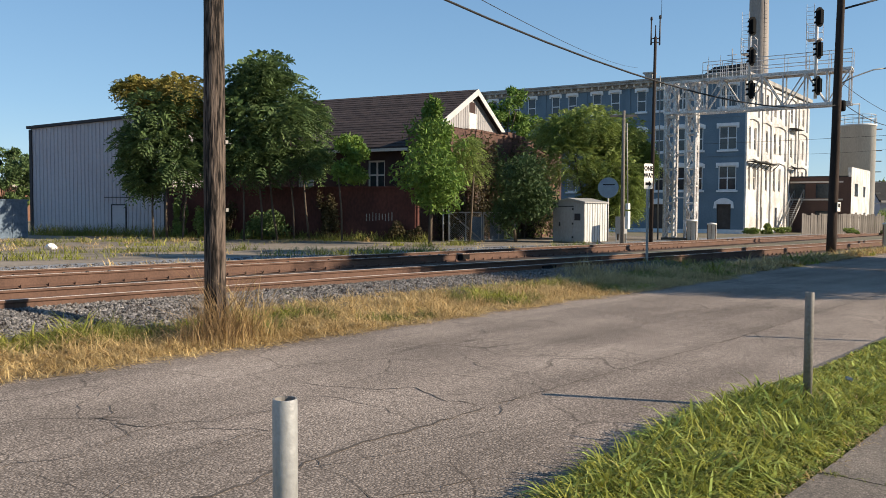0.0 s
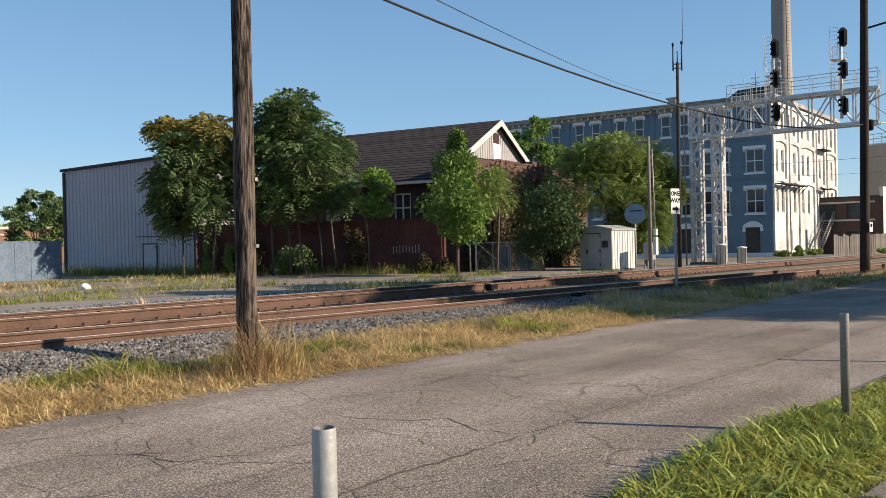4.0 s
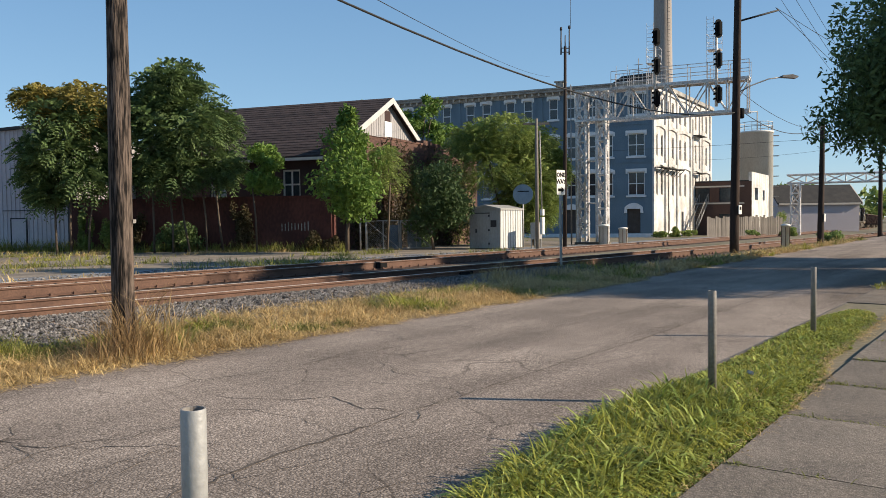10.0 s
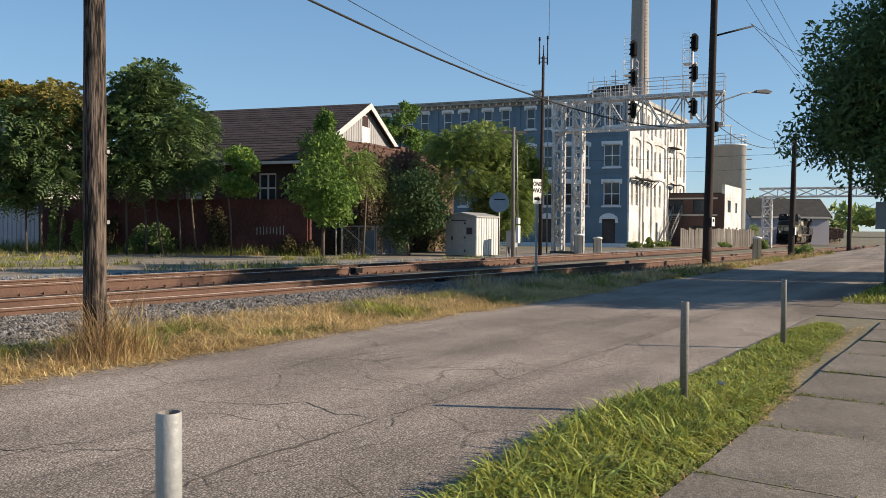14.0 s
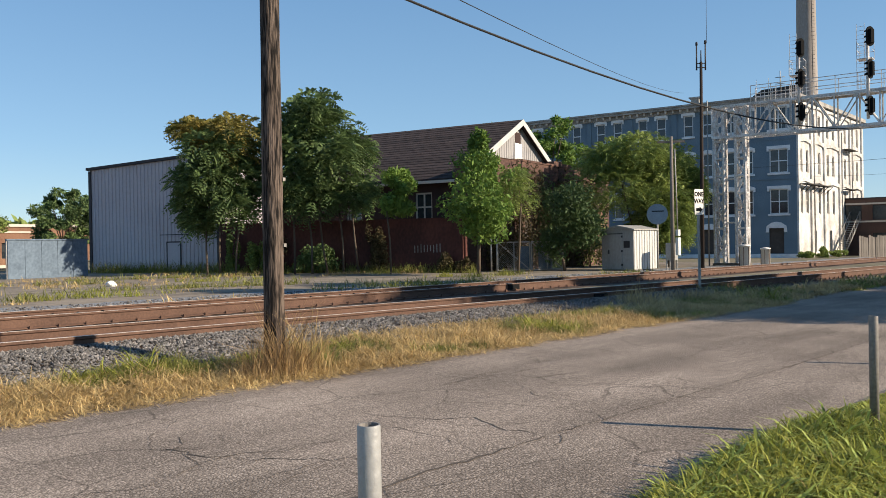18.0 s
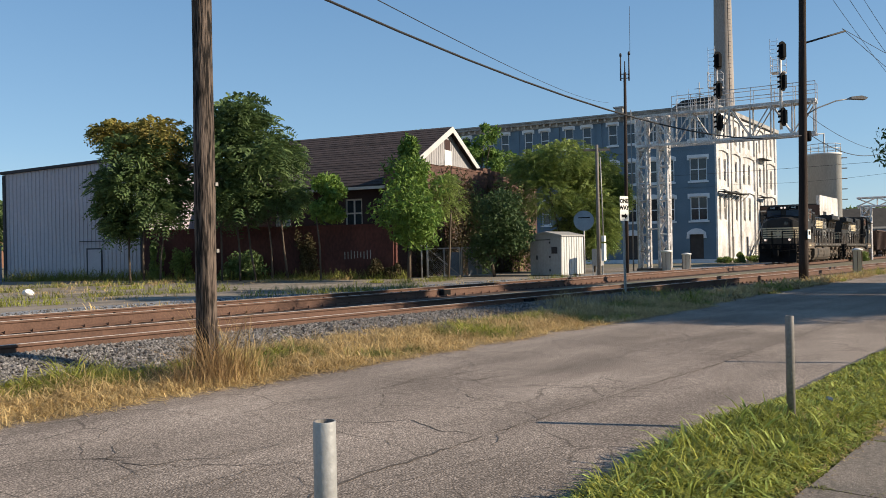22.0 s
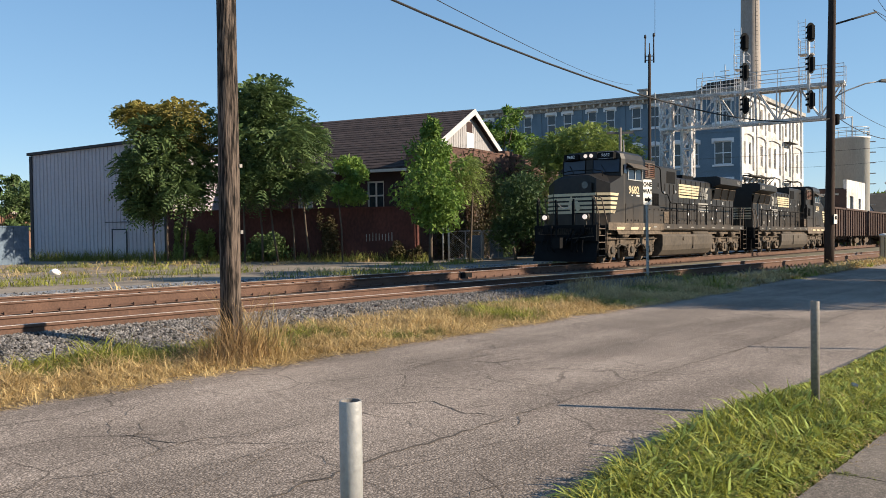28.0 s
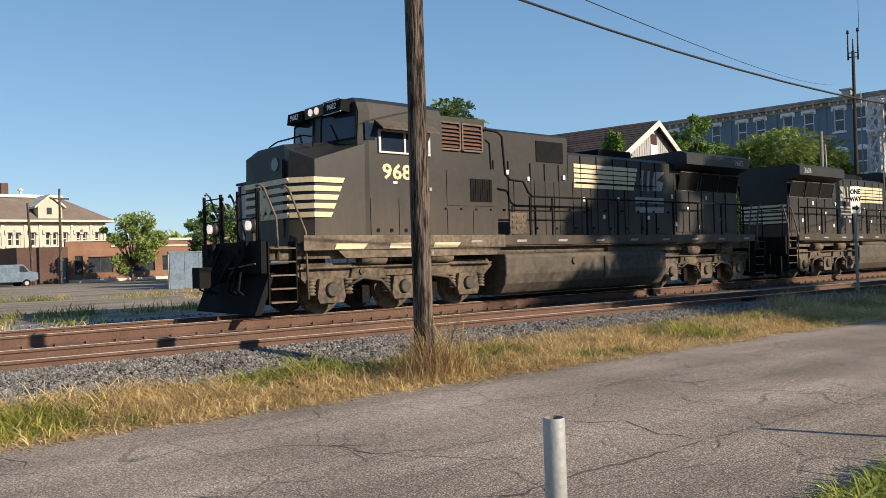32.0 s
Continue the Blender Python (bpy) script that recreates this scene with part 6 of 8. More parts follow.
    # nose door, lamps and stripes
    b = bmesh.new()
    box(b, -0.366, -0.28, -0.8, -0.2, 1.7, 3.4)
    dr = part("nose_door", b, M["loco"], nose)
    b = bmesh.new()
    rod(b, (-0.385, -0.5, 3.32), (-0.34, -0.5, 3.32), 0.15, n=16)
    part("porthole", b, M["glass"], dr)
    for i in range(5):
        z = 2.93 - i * 0.188
        b = bmesh.new()
        box(b, -0.372, -0.27, -1.0, 1.0, z - 0.065, z + 0.05)
        part("stripe", b, M["cream"], nose, "cream nose stripe")
        for sy in (-1, 1):
            b = bmesh.new()
            tip = 0.79 - i * 0.08
            q = [(-0.352, sy * 1.045), (-0.004, sy * 1.505), (tip - 0.06, sy * 1.506), (tip, sy * 1.506)]
            v = [b.verts.new(p) for p in ((*q[0], z - 0.065), (*q[1], z - 0.065), (*q[2], z - 0.065), (*q[3], z + 0.05), (*q[1], z + 0.05), (*q[0], z + 0.05))]
            b.faces.new((v[0], v[1], v[4], v[5]))
            b.faces.new((v[1], v[2], v[3], v[4]))
            part("side_stripe", b, M["cream"], nose, "cream side stripe")
    b = bmesh.new()
    prism(b, [(-0.3, 2.3), (-0.1, 2.75), (0.02, 2.5), (0.15, 2.85), (0.3, 2.4), (0.12, 2.1), (-0.05, 2.35), (-0.15, 2.1)], -0.39, -0.374, "x")
    part("emblem", b, M["cream"], nose, "plain pale emblem shape")
    for y in (-0.95, 0.95):
        b = bmesh.new()
        rod(b, (-1.22, y, 1.95), (-1.3, y, 1.95), 0.1, n=14)
        dl = part("ditch_light", b, M["headlight"] if lit else M["glass"], o)
        b = bmesh.new()
        rod(b, (-1.1, y, 1.95), (-1.24, y, 1.95), 0.16, n=14)
        rod(b, (-1.15, y, 1.5), (-1.15, y, 1.8), 0.04, n=6)
        part("lamp_case", b, M["loco"], dl)
    # front deck, plow, coupler, steps and rails
    for front in (True, False):
        sx = 1 if front else -1
        x_end = -1.25 if front else 18.9
        mm = pose(x_end, 0, 0) if front else pose(x_end, 0, 0, 0, 0, 180)
        b = bmesh.new()
        box(b, 0.0, 0.12, -1.45, 1.45, 0.95, 1.62)
        part("end_plate", b, M["black"], o, m=mm)
        b = bmesh.new()
        if front:
            prism(b, [(-0.45, 0.1), (-0.3, 0.1), (0.02, 0.95), (-0.1, 0.95)], -1.45, 1.45)
            for v in b.verts:
                if abs(v.co.y) > 1:
                    v.co.x += 0.28
            part("plow", b, M["black"], o, "black steel snow plow", m=mm)
        else:
            box(b, -0.1, 0.0, -1.3, 1.3, 0.2, 0.9)
            part("plow", b, M["black"], o, m=mm)
        b = bmesh.new()
        box(b, -0.62, 0.1, -0.13, 0.13, 0.75, 1.02)
        box(b, -0.78, -0.5, -0.2, 0.18, 0.66, 1.1)
        part("coupler", b, M["black"], o, m=mm, bevel=0.03)
        b = bmesh.new()
        for y in (-0.95, -0.7, -0.45, 0.45, 0.7, 0.95):
            path(b, [(0, y, 1.15), (-0.22, y, 0.95), (-0.28, y, 0.6), (-0.12, y * 0.92, 0.5)], 0.028, 5)
        pieces("hose", b, M["black"], o, m=mm)
        for y in (-1.32, 1.32):
            b = bmesh.new()
            for k in range(5):
                box(b, 0.2, 0.78, y - 0.16, y + 0.16, 0.32 + k * 0.28, 0.35 + k * 0.28)
            st = part("step", b, M["wornrail"] if front else M["underframe"], o, m=mm)
            b = bmesh.new()
            for x in (0.16, 0.8):
                box(b, x - 0.015, x + 0.015, y - 0.16, y + 0.16, 0.3, 1.6)
            pieces("step_side", b, M["black"], st)
            b = bmesh.new()
            path(b, [(0.02, y * 0.95, 2.74), (0.08, y, 2.79), (0.16, y, 2.72), (0.41, y * 1.03, 2.1), (0.45, y * 1.03, 1.2)], 0.026, 6)
            path(b, [(0.6, y * 0.95, 2.72), (0.66, y, 2.78), (0.74, y * 1.02, 2.68), (1.08, y * 1.06, 1.8), (1.11, y * 1.06, 0.36)], 0.026, 6)
            pieces("grab_rail", b, M["wornrail"], st, "worn brown grab rail")
        b = bmesh.new()
        for a, c in ((-1.35, -0.35), (0.35, 1.35)):
            b = bmesh.new()
            path(b, [(0.03, a, 1.6), (0.03, a, 2.62), (0.03, c, 2.62), (0.03, c, 1.6)], 0.022, 6)
            rod(b, (0.03, a, 2.1), (0.03, c, 2.1), 0.018, n=5)
            part("end_rail", b, M["black"], o, m=mm)
        b = bmesh.new()
        path(b, [(0.03, -0.35 + 0.7 * i / 8, 2.55 - 0.25 * math.sin(math.pi * i / 8)) for i in range(9)], 0.018, 5)
        part("safety_chain", b, M["chain"], o, m=mm)
    for k, (y, z0, dip) in enumerate(((-0.62, 1.5, 0.55), (-0.38, 1.45, 0.7), (0.36, 1.5, 0.6), (0.6, 1.42, 0.75), (-0.85, 1.35, 0.5))):
        b = bmesh.new()
        path(b, [(-1.28 - 0.3 * math.sin(math.pi * i / 8), y + 0.05 * i * (-1 if y > 0 else 1), z0 - dip * math.sin(math.pi * i / 10)) for i in range(9)], 0.032, 6)
        part("air_hose", b, M["black"], o)
    for y in (-0.75, 0.75):
        b = bmesh.new()
        box(b, -1.4, -1.26, y - 0.22, y + 0.22, 1.25, 1.6)
        box(b, -1.46, -1.4, y - 0.08, y + 0.08, 1.35, 1.5)
        part("hose_bracket", b, M["black"], o, bevel=0.02)
    b = bmesh.new()
    for y in (-1.3, -0.42, 0.42, 1.3):
        box(b, -1.26, -1.21, y - 0.035, y + 0.035, 1.6, 2.7)
    pieces("rail_post", b, M["black"], o)
    b = bmesh.new()
    path(b, [(-1.36, -1.4, 1.15), (-1.42, -0.9, 1.1), (-1.42, -0.3, 1.05), (-1.36, 0.0, 0.95)], 0.02, 5)
    part("uncoupling_lever", b, M["underframe"], o)
    for sy in (-1, 1):
        for x0 in (0.45, 1.9, 3.2):
            b = bmesh.new()
            ya, yb = sorted((sy * 1.552, sy * 1.56))
            prism(b, [(x0, 1.42), (x0 + 0.75, 1.42), (x0 + 0.88, 1.54), (x0 + 0.05, 1.54)], ya, yb)
            part("sill_mark", b, M["cream"], o)
        b = bmesh.new()
        for k in range(5):
            ya, yb = sorted((sy * 1.4, sy * 1.475))
            rod(b, (3.7 + k * 0.5, ya, 2.36), (3.7 + k * 0.5, yb, 2.36), 0.03, n=6)
        pieces("bolt", b, M["black"], o)
    # cab sides
    for sy in (-1, 1):
        y = sy * 1.5
        b = bmesh.new()
        box(b, 1.75, 3.15, min(y, y + sy * 0.012), max(y, y + sy * 0.012), 3.53, 3.98)
        wn = part("side_window", b, M["windscreen"], cabm)
        b = bmesh.new()
        for x0, x1, z0, z1 in ((1.7, 1.76, 3.49, 4.0), (3.14, 3.2, 3.49, 4.0), (1.76, 3.14, 3.49, 3.53), (1.76, 3.14, 3.96, 4.0), (2.42, 2.47, 3.53, 3.96)):
            box(b, x0, x1, min(y, y + sy * 0.04), max(y, y + sy * 0.04), z0, z1)
        part("window_frame", b, M["steelpost"], wn, "bright metal frame")
        b = bmesh.new()
        prism(b, [(y, 4.2), (y + sy * 0.32, 4.0), (y + sy * 0.32, 3.965), (y, 4.15)], 1.62, 3.28, "x")
        part("sunshade", b, M["tank"], wn, "dusty brown window awning")
        b = bmesh.new()
        box(b, 1.35, 1.62, min(y, y + sy * 0.01), max(y, y + sy * 0.01), 3.75, 4.12)
        part("wind_deflector", b, M["windscreen"], wn)
        rz = 0 if sy < 0 else 180
        lettering("road_number", number, 0.48, pose(2.36, y * 1.003 + sy * 0.002, 3.08, 90, 0, rz) @ Matrix.Diagonal((1.18, 1, 1, 1)), M["cream"], cabm, 0.003, 0.012)
        b = bmesh.new()
        for x0, x1 in ((2.1, 2.22), (2.62, 2.95)):
            box(b, x0, x1, min(y, y + sy * 0.006), max(y, y + sy * 0.006), 2.84, 2.89)
        pieces("small_marking", b, M["signwhite"], cabm)
        # lockers under the cab
        for i, (x0, x1, z0, z1) in enumerate(((1.45, 2.2, 1.7, 2.5), (2.25, 2.95, 1.7, 2.5))):
            b = bmesh.new()
            box(b, x0, x1, min(y, y + sy * 0.015), max(y, y + sy * 0.015), z0, z1)
            lk = part("locker_door", b, M["loco"], nose, bevel=0.006)
            b = bmesh.new()
            for k in (0.25, 0.75):
                xx = x0 + (x1 - x0) * k
                rod(b, (xx, y + sy * 0.015, z0 + 0.12), (xx, y + sy * 0.03, z0 + 0.12), 0.045, n=8)
            pieces("latch", b, M["black"], lk)
    b = bmesh.new()
    for k, x in enumerate((1.6, 1.9, 2.3)):
        lathe(b, [(0.09, 4.6), (0.1, 4.68), (0.03, 4.75)], 8, (x, 0.5))
    box(b, 1.9, 2.9, -0.5, 0.3, 4.58, 4.72)
    rod(b, (3.0, -0.6, 4.55), (3.0, -0.6, 4.8), 0.02, n=5)
    rod(b, (3.0, -0.9, 4.72), (3.0, 0.1, 4.72), 0.03, n=5)
    part("roof_gear", b, M["loco"], cabm, "air conditioner, horn and antennas")
    # equipment section behind the cab, with brake louvres
    b = bmesh.new()
    box(b, 3.62, 5.45, -1.45, 1.45, 1.4, 3.3)
    box(b, 3.62, 5.2, -1.3, 1.3, 3.305, 4.5)
    eq = part("equipment_cabinet", b, M["loco"], o, bevel=0.02)
    for sy in (-1, 1):
        y = sy * 1.3
        for x0, x1 in ((3.68, 4.3), (4.42, 5.04)):
            b = bmesh.new()
            for k in range(6):
                prism(b, [(y, 3.79 + k * 0.09), (y + sy * 0.06, 3.765 + k * 0.09), (y + sy * 0.06, 3.785 + k * 0.09), (y, 3.82 + k * 0.09)], x0, x1, "x")
            lv = part("louvre", b, M["louvre"], eq, "rust-brown grille slats")
            b = bmesh.new()
            for a, c, z0, z1 in ((x0 - 0.04, x0, 3.72, 4.36), (x1, x1 + 0.04, 3.72, 4.36), (x0, x1, 3.7, 3.74), (x0, x1, 4.33, 4.37)):
                box(b, a, c, min(y, y + sy * 0.06), max(y, y + sy * 0.06), z0, z1)
            part("louvre_frame", b, M["wornrail"], lv)
        y = sy * 1.45
        for x0, x1, z0, z1 in ((3.75, 4.55, 1.72, 2.3), (4.6, 5.38, 1.72, 2.3), (3.75, 5.38, 2.4, 3.22)):
            b = bmesh.new()
            box(b, x0, x1, min(y, y + sy * 0.015), max(y, y + sy * 0.015), z0, z1)
            part("locker_door", b, M["loco"], eq, bevel=0.006)
        b = bmesh.new()
        box(b, 4.5, 5.25, min(y, y + sy * 0.022), max(y, y + sy * 0.022), 2.5, 3.05)
        for k in range(9):
            box(b, 4.52 + k * 0.08, 4.55 + k * 0.08, min(y, y + sy * 0.034), max(y, y + sy * 0.034), 2.52, 3.03)
        part("grille", b, M["black"], eq)
    # engine hood with doors
    b = bmesh.new()
    prism(b, [(-1.0, 1.63), (1.0, 1.63), (1.0, 3.9), (0.82, 4.0), (-0.82, 4.0), (-1.0, 3.9)], 8.72, 13.9, "x")
    prism(b, [(-1.0, 1.63), (1.0, 1.63), (1.0, 4.34), (0.85, 4.42), (-0.85, 4.42), (-1.0, 4.34)], 5.21, 8.7, "x")
    hd = part("engine_hood", b, M["loco"], o)
    for sy in (-1, 1):
        y = sy * 1.0
        for k in range(9):
            x0 = 6.5 + k * 0.8
            b = bmesh.new()
            box(b, x0, x0 + 0.7, min(y, y + sy * 0.02), max(y, y + sy * 0.02), 1.75, 3.15)
            dr = part("hood_door", b, M["loco"], hd, bevel=0.006)
            b = bmesh.new()
            rod(b, (x0 + 0.62, y + sy * 0.02, 2.4), (x0 + 0.62, y + sy * 0.06, 2.4), 0.035, n=6)
            rod(b, (x0 + 0.06, y + sy * 0.02, 1.9), (x0 + 0.06, y + sy * 0.05, 1.9), 0.03, n=6)
            pieces("latch", b, M["black"], dr)
        b = bmesh.new()
        for x in (5.75, 6.3, 7.15, 7.72, 8.3, 9.25, 9.98, 10.75, 11.45, 12.15, 12.9):
            box(b, x - 0.012, x + 0.012, min(y, y + sy * 0.024), max(y, y + sy * 0.024), 1.75, 3.6 if x < 8.7 else 3.9)
        pieces("door_seam", b, M["black"], hd)
        b = bmesh.new()
        box(b, 7.4, 8.5, min(y, y + sy * 0.02), max(y, y + sy * 0.02), 3.65, 4.2)
        part("intake_screen", b, M["black"], hd)
        for k in range(5):
            z = 3.74 - k * 0.145
            b = bmesh.new()
            x1 = 11.95 - k * 0.05
            box(b, 8.95, x1, min(y, y + sy * 0.022), max(y, y + sy * 0.022), z - 0.06, z + 0.05)
            part("hood_stripe", b, M["cream"], hd, "cream hood stripe")
        b = bmesh.new()
        for x0 in (12.1, 12.42):
            prism(b, [(x0, 3.1), (x0 + 0.12, 3.1), (x0 + 0.18, 3.75), (x0 + 0.06, 3.75)], min(y, y + sy * 0.022), max(y, y + sy * 0.022))
        prism(b, [(12.72, 3.12), (13.2, 3.12), (13.32, 3.4), (12.95, 3.45), (13.4, 3.74), (12.85, 3.74), (12.75, 3.45)], min(y, y + sy * 0.022), max(y, y + sy * 0.022))
        pieces("logo_shape", b, M["greypaint"], hd, "plain pale logo shape")
        b = bmesh.new()
        for z in (2.72, 2.42):
            box(b, 11.8, 13.3, min(y, y + sy * 0.025), max(y, y + sy * 0.025), z, z + 0.18)
        pieces("name_bar", b, M["greypaint"], hd, "pale lettering as plain bars")
    b = bmesh.new()
    lathe(b, [(0.4, 4.0), (0.4, 4.2), (0.3, 4.25)], 16, (9.6, 0))
    box(b, 10.6, 12.2, -0.6, 0.6, 4.0, 4.22)
    part("exhaust", b, M["black"], hd)
    # radiator end, wider at the top
    b = bmesh.new()
    prism(b, [(-1.0, 1.63), (1.0, 1.63), (1.0, 3.82), (1.52, 4.0), (1.52, 4.34), (1.3, 4.44), (-1.3, 4.44), (-1.52, 4.34), (-1.52, 4.0), (-1.0, 3.82)], 13.92, 17.75, "x")
    rd = part("radiator_hood", b, M["loco"], o)
    for sy in (-1, 1):
        for k in range(3):
            x0 = 14.1 + k * 1.25
            b = bmesh.new()
            v = [b.verts.new(p) for p in ((x0, sy * 1.0, 3.2), (x0 + 1.1, sy * 1.0, 3.2), (x0 + 1.1, sy * 1.13, 3.78), (x0, sy * 1.13, 3.78))]
            b.faces.new(v)
            bmesh.ops.translate(b, verts=v, vec=(0, sy * 0.02, -0.015))
            gr = part("radiator_grille", b, M["black"], rd)
            b = bmesh.new()
            path(b, [(x0, sy * 1.03, 3.18), (x0 + 1.1, sy * 1.03, 3.18), (x0 + 1.1, sy * 1.16, 3.78), (x0, sy * 1.16, 3.78), (x0, sy * 1.03, 3.18)], 0.022, 4)
            part("grille_frame", b, M["underframe"], gr)
        for k in range(5):
            x0 = 14.0 + k * 0.75
            b = bmesh.new()
            box(b, x0, x0 + 0.66, min(sy * 1.0, sy * 1.03), max(sy * 1.0, sy * 1.03), 1.8, 3.1)
            part("hood_door", b, M["loco"], rd, bevel=0.006)
        b = bmesh.new()
        for x0, z0 in ((13.7, 2.9), (14.6, 2.5), (15.7, 2.9), (16.6, 2.2), (13.9, 2.0), (15.2, 1.9)):
            box(b, x0, x0 + 0.1, min(sy * 1.03, sy * 1.045), max(sy * 1.03, sy * 1.045), z0, z0 + 0.14)
        pieces("label_plate", b, M["signwhite"], rd, "small white labels")
        lettering("end_number", number, 0.3, pose(17.1, sy * 1.524, 4.17, 90, 0, 0 if sy < 0 else 180), M["chain"], rd, 0.003)
    b = bmesh.new()
    for k in range(5):
        z = 2.85 - k * 0.16
        box(b, 17.752, 17.77, -0.95, 0.95, z - 0.05, z + 0.04)
    pieces("end_stripe", b, M["cream"], rd)
    # side walkway rails
    for sy in (-1, 1):
        b = bmesh.new()
        path(b, [(5.08, sy * 1.33, 4.42), (5.6, sy * 1.33, 4.4), (5.78, sy * 1.33, 4.3), (5.84, sy * 1.36, 3.3), (5.98, sy * 1.4, 3.16), (6.42, sy * 1.44, 3.13), (6.58, sy * 1.47, 2.84), (6.72, sy * 1.47, 2.74), (12.0, sy * 1.47, 2.74), (17.7, sy * 1.47, 2.74)], 0.03, 6)
        rl = part("side_handrail", b, M["black"], o)
        b = bmesh.new()
        rod(b, (5.85, sy * 1.47, 2.36), (8.95, sy * 1.47, 2.36), 0.022, n=6)
        part("lower_rail", b, M["black"], rl)
        for x in (6.62, 7.5, 8.95, 10.34, 11.75, 13.15, 14.55, 15.95, 17.35):
            b = bmesh.new()
            rod(b, (x, sy * 1.47, 1.6), (x, sy * 1.47, 2.74), 0.03, n=6)
            part("stanchion", b, M["black"], rl)
    # pipes and conduits along the hood
    for sy in (-1, 1):
        b = bmesh.new()
        y = sy * 1.06
        path(b, [(9.0, y, 3.25), (12.9, y, 3.25)], 0.018, 4)
        part("conduit", b, M["black"], hd)
        b = bmesh.new()
        for x0, z0 in ((4.3, 3.3), (6.2, 3.35), (7.0, 3.2), (8.45, 3.3), (9.3, 2.7), (10.2, 2.2), (12.4, 2.2), (10.9, 2.75)):
            box(b, x0, x0 + 0.09, sy * 1.02 - 0.03, sy * 1.02 + 0.03, z0, z0 + 0.12)
        pieces("label_plate", b, M["signwhite"], hd, "small white labels")
        b = bmesh.new()
        for k in range(4):
            for j in range(3):
                box(b, 5.93 + k * 0.14, 6.0 + k * 0.14, min(sy * 1.49, sy * 1.5), max(sy * 1.49, sy * 1.5), 1.88 + j * 0.14, 1.94 + j * 0.14)
        box(b, 5.85, 6.48, min(sy * 1.44, sy * 1.488), max(sy * 1.44, sy * 1.488), 1.75, 2.3)
        part("battery_box", b, M["underframe"], hd)
    # fuel tank
    b = bmesh.new()
    prism(b, [(-1.46, 1.22), (-1.5, 1.12), (-1.5, 0.7), (-1.44, 0.45), (-1.25, 0.2), (-1.0, 0.14), (1.0, 0.14), (1.25, 0.2), (1.44, 0.45), (1.5, 0.7), (1.5, 1.12), (1.46, 1.22)], 5.65, 12.65, "x")
    tk = part("fuel_tank", b, M["tank"], o, "dusty brown fuel tank", bevel=0.02)
    b = bmesh.new()
    for sy in (-1, 1):
        rod(b, (8.3, sy * 1.5, 1.0), (8.3, sy * 1.55, 1.0), 0.1, n=10)
        box(b, 9.6, 9.72, min(sy * 1.49, sy * 1.54), max(sy * 1.49, sy * 1.54), 0.5, 1.1)
        rod(b, (9.9, sy * 1.3, 1.26), (12.2, sy * 1.3, 1.26), 0.14, n=10)
    pieces("fitting", b, M["tank"], tk)
    # trucks
    for cx in (2.5, 15.2):
        b = bmesh.new()
        for sy in (-1, 1):
            y0, y1 = sorted((sy * 1.02, sy * 1.22))
            prism(b, [(cx - 2.9, 0.95), (cx - 2.75, 1.12), (cx - 1.3, 1.12), (cx - 0.9, 0.98), (cx + 0.9, 0.98), (cx + 1.3, 1.12), (cx + 2.75, 1.12), (cx + 2.9, 0.95), (cx + 2.6, 0.7), (cx + 1.4, 0.7), (cx + 1.0, 0.8), (cx - 1.0, 0.8), (cx - 1.4, 0.7), (cx - 2.6, 0.7)], y0, y1)
        tr = part("truck_frame", b, M["underframe"], o)
        for sy in (-1, 1):
            for dx in (-1.0, 1.0):
                b = bmesh.new()
                y0, y1 = sorted((sy * 1.22, sy * 1.3))
                prism(b, [(cx + dx - 0.5, 0.74), (cx + dx + 0.5, 0.74), (cx + dx + 0.42, 1.05), (cx + dx + 0.18, 1.12), (cx + dx - 0.18, 1.12), (cx + dx - 0.42, 1.05)], y0, y1)
                rod(b, (cx + dx - 0.2, sy * 1.3, 0.92), (cx + dx - 0.2, sy * 1.34, 0.92), 0.07, n=10)
                part("side_casting", b, M["underframe"], tr, bevel=0.015)
                b = bmesh.new()
                path(b, [(cx + dx - 0.55, sy * 1.34, 0.62), (cx + dx - 0.2, sy * 1.36, 0.78), (cx + dx + 0.3, sy * 1.36, 0.7), (cx + dx + 0.55, sy * 1.34, 0.45)], 0.035, 6)
                part("brake_rod", b, M["tank"], tr)
                b = bmesh.new()
                box(b, cx + dx - 0.1, cx + dx + 0.1, sy * 1.1 - 0.06, sy * 1.1 + 0.06, 0.2, 0.6)
                part("brake_shoe", b, M["black"], tr)
        for ax in (-2.0, 0.0, 2.0):
            for sy in (-1, 1):
                b = bmesh.new()
                y = sy * 1.15
                prism(b, [(cx + ax - 0.36, 0.38), (cx + ax - 0.3, 0.25), (cx + ax + 0.3, 0.25), (cx + ax + 0.36, 0.38), (cx + ax + 0.3, 0.78), (cx + ax - 0.3, 0.78)], min(y, y + sy * 0.16), max(y, y + sy * 0.16))
                bx = part("axle_box", b, M["underframe"], tr)
                b = bmesh.new()
                rod(b, (cx + ax, y + sy * 0.16, 0.53), (cx + ax, y + sy * 0.24, 0.53), 0.17, 0.13, n=14)
                part("bearing_cap", b, M["tank"], bx)
                b = bmesh.new()
                for dx in (-0.48, 0.48):
                    lathe(b, [(r_, 0.42 + k * 0.075 + d_) for k in range(5) for r_, d_ in ((0.085, 0), (0.12, 0.02), (0.12, 0.04), (0.085, 0.06))], 10, (cx + ax + dx, y + sy * 0.06))
                pieces("spring", b, M["underframe"], bx)
        b = bmesh.new()
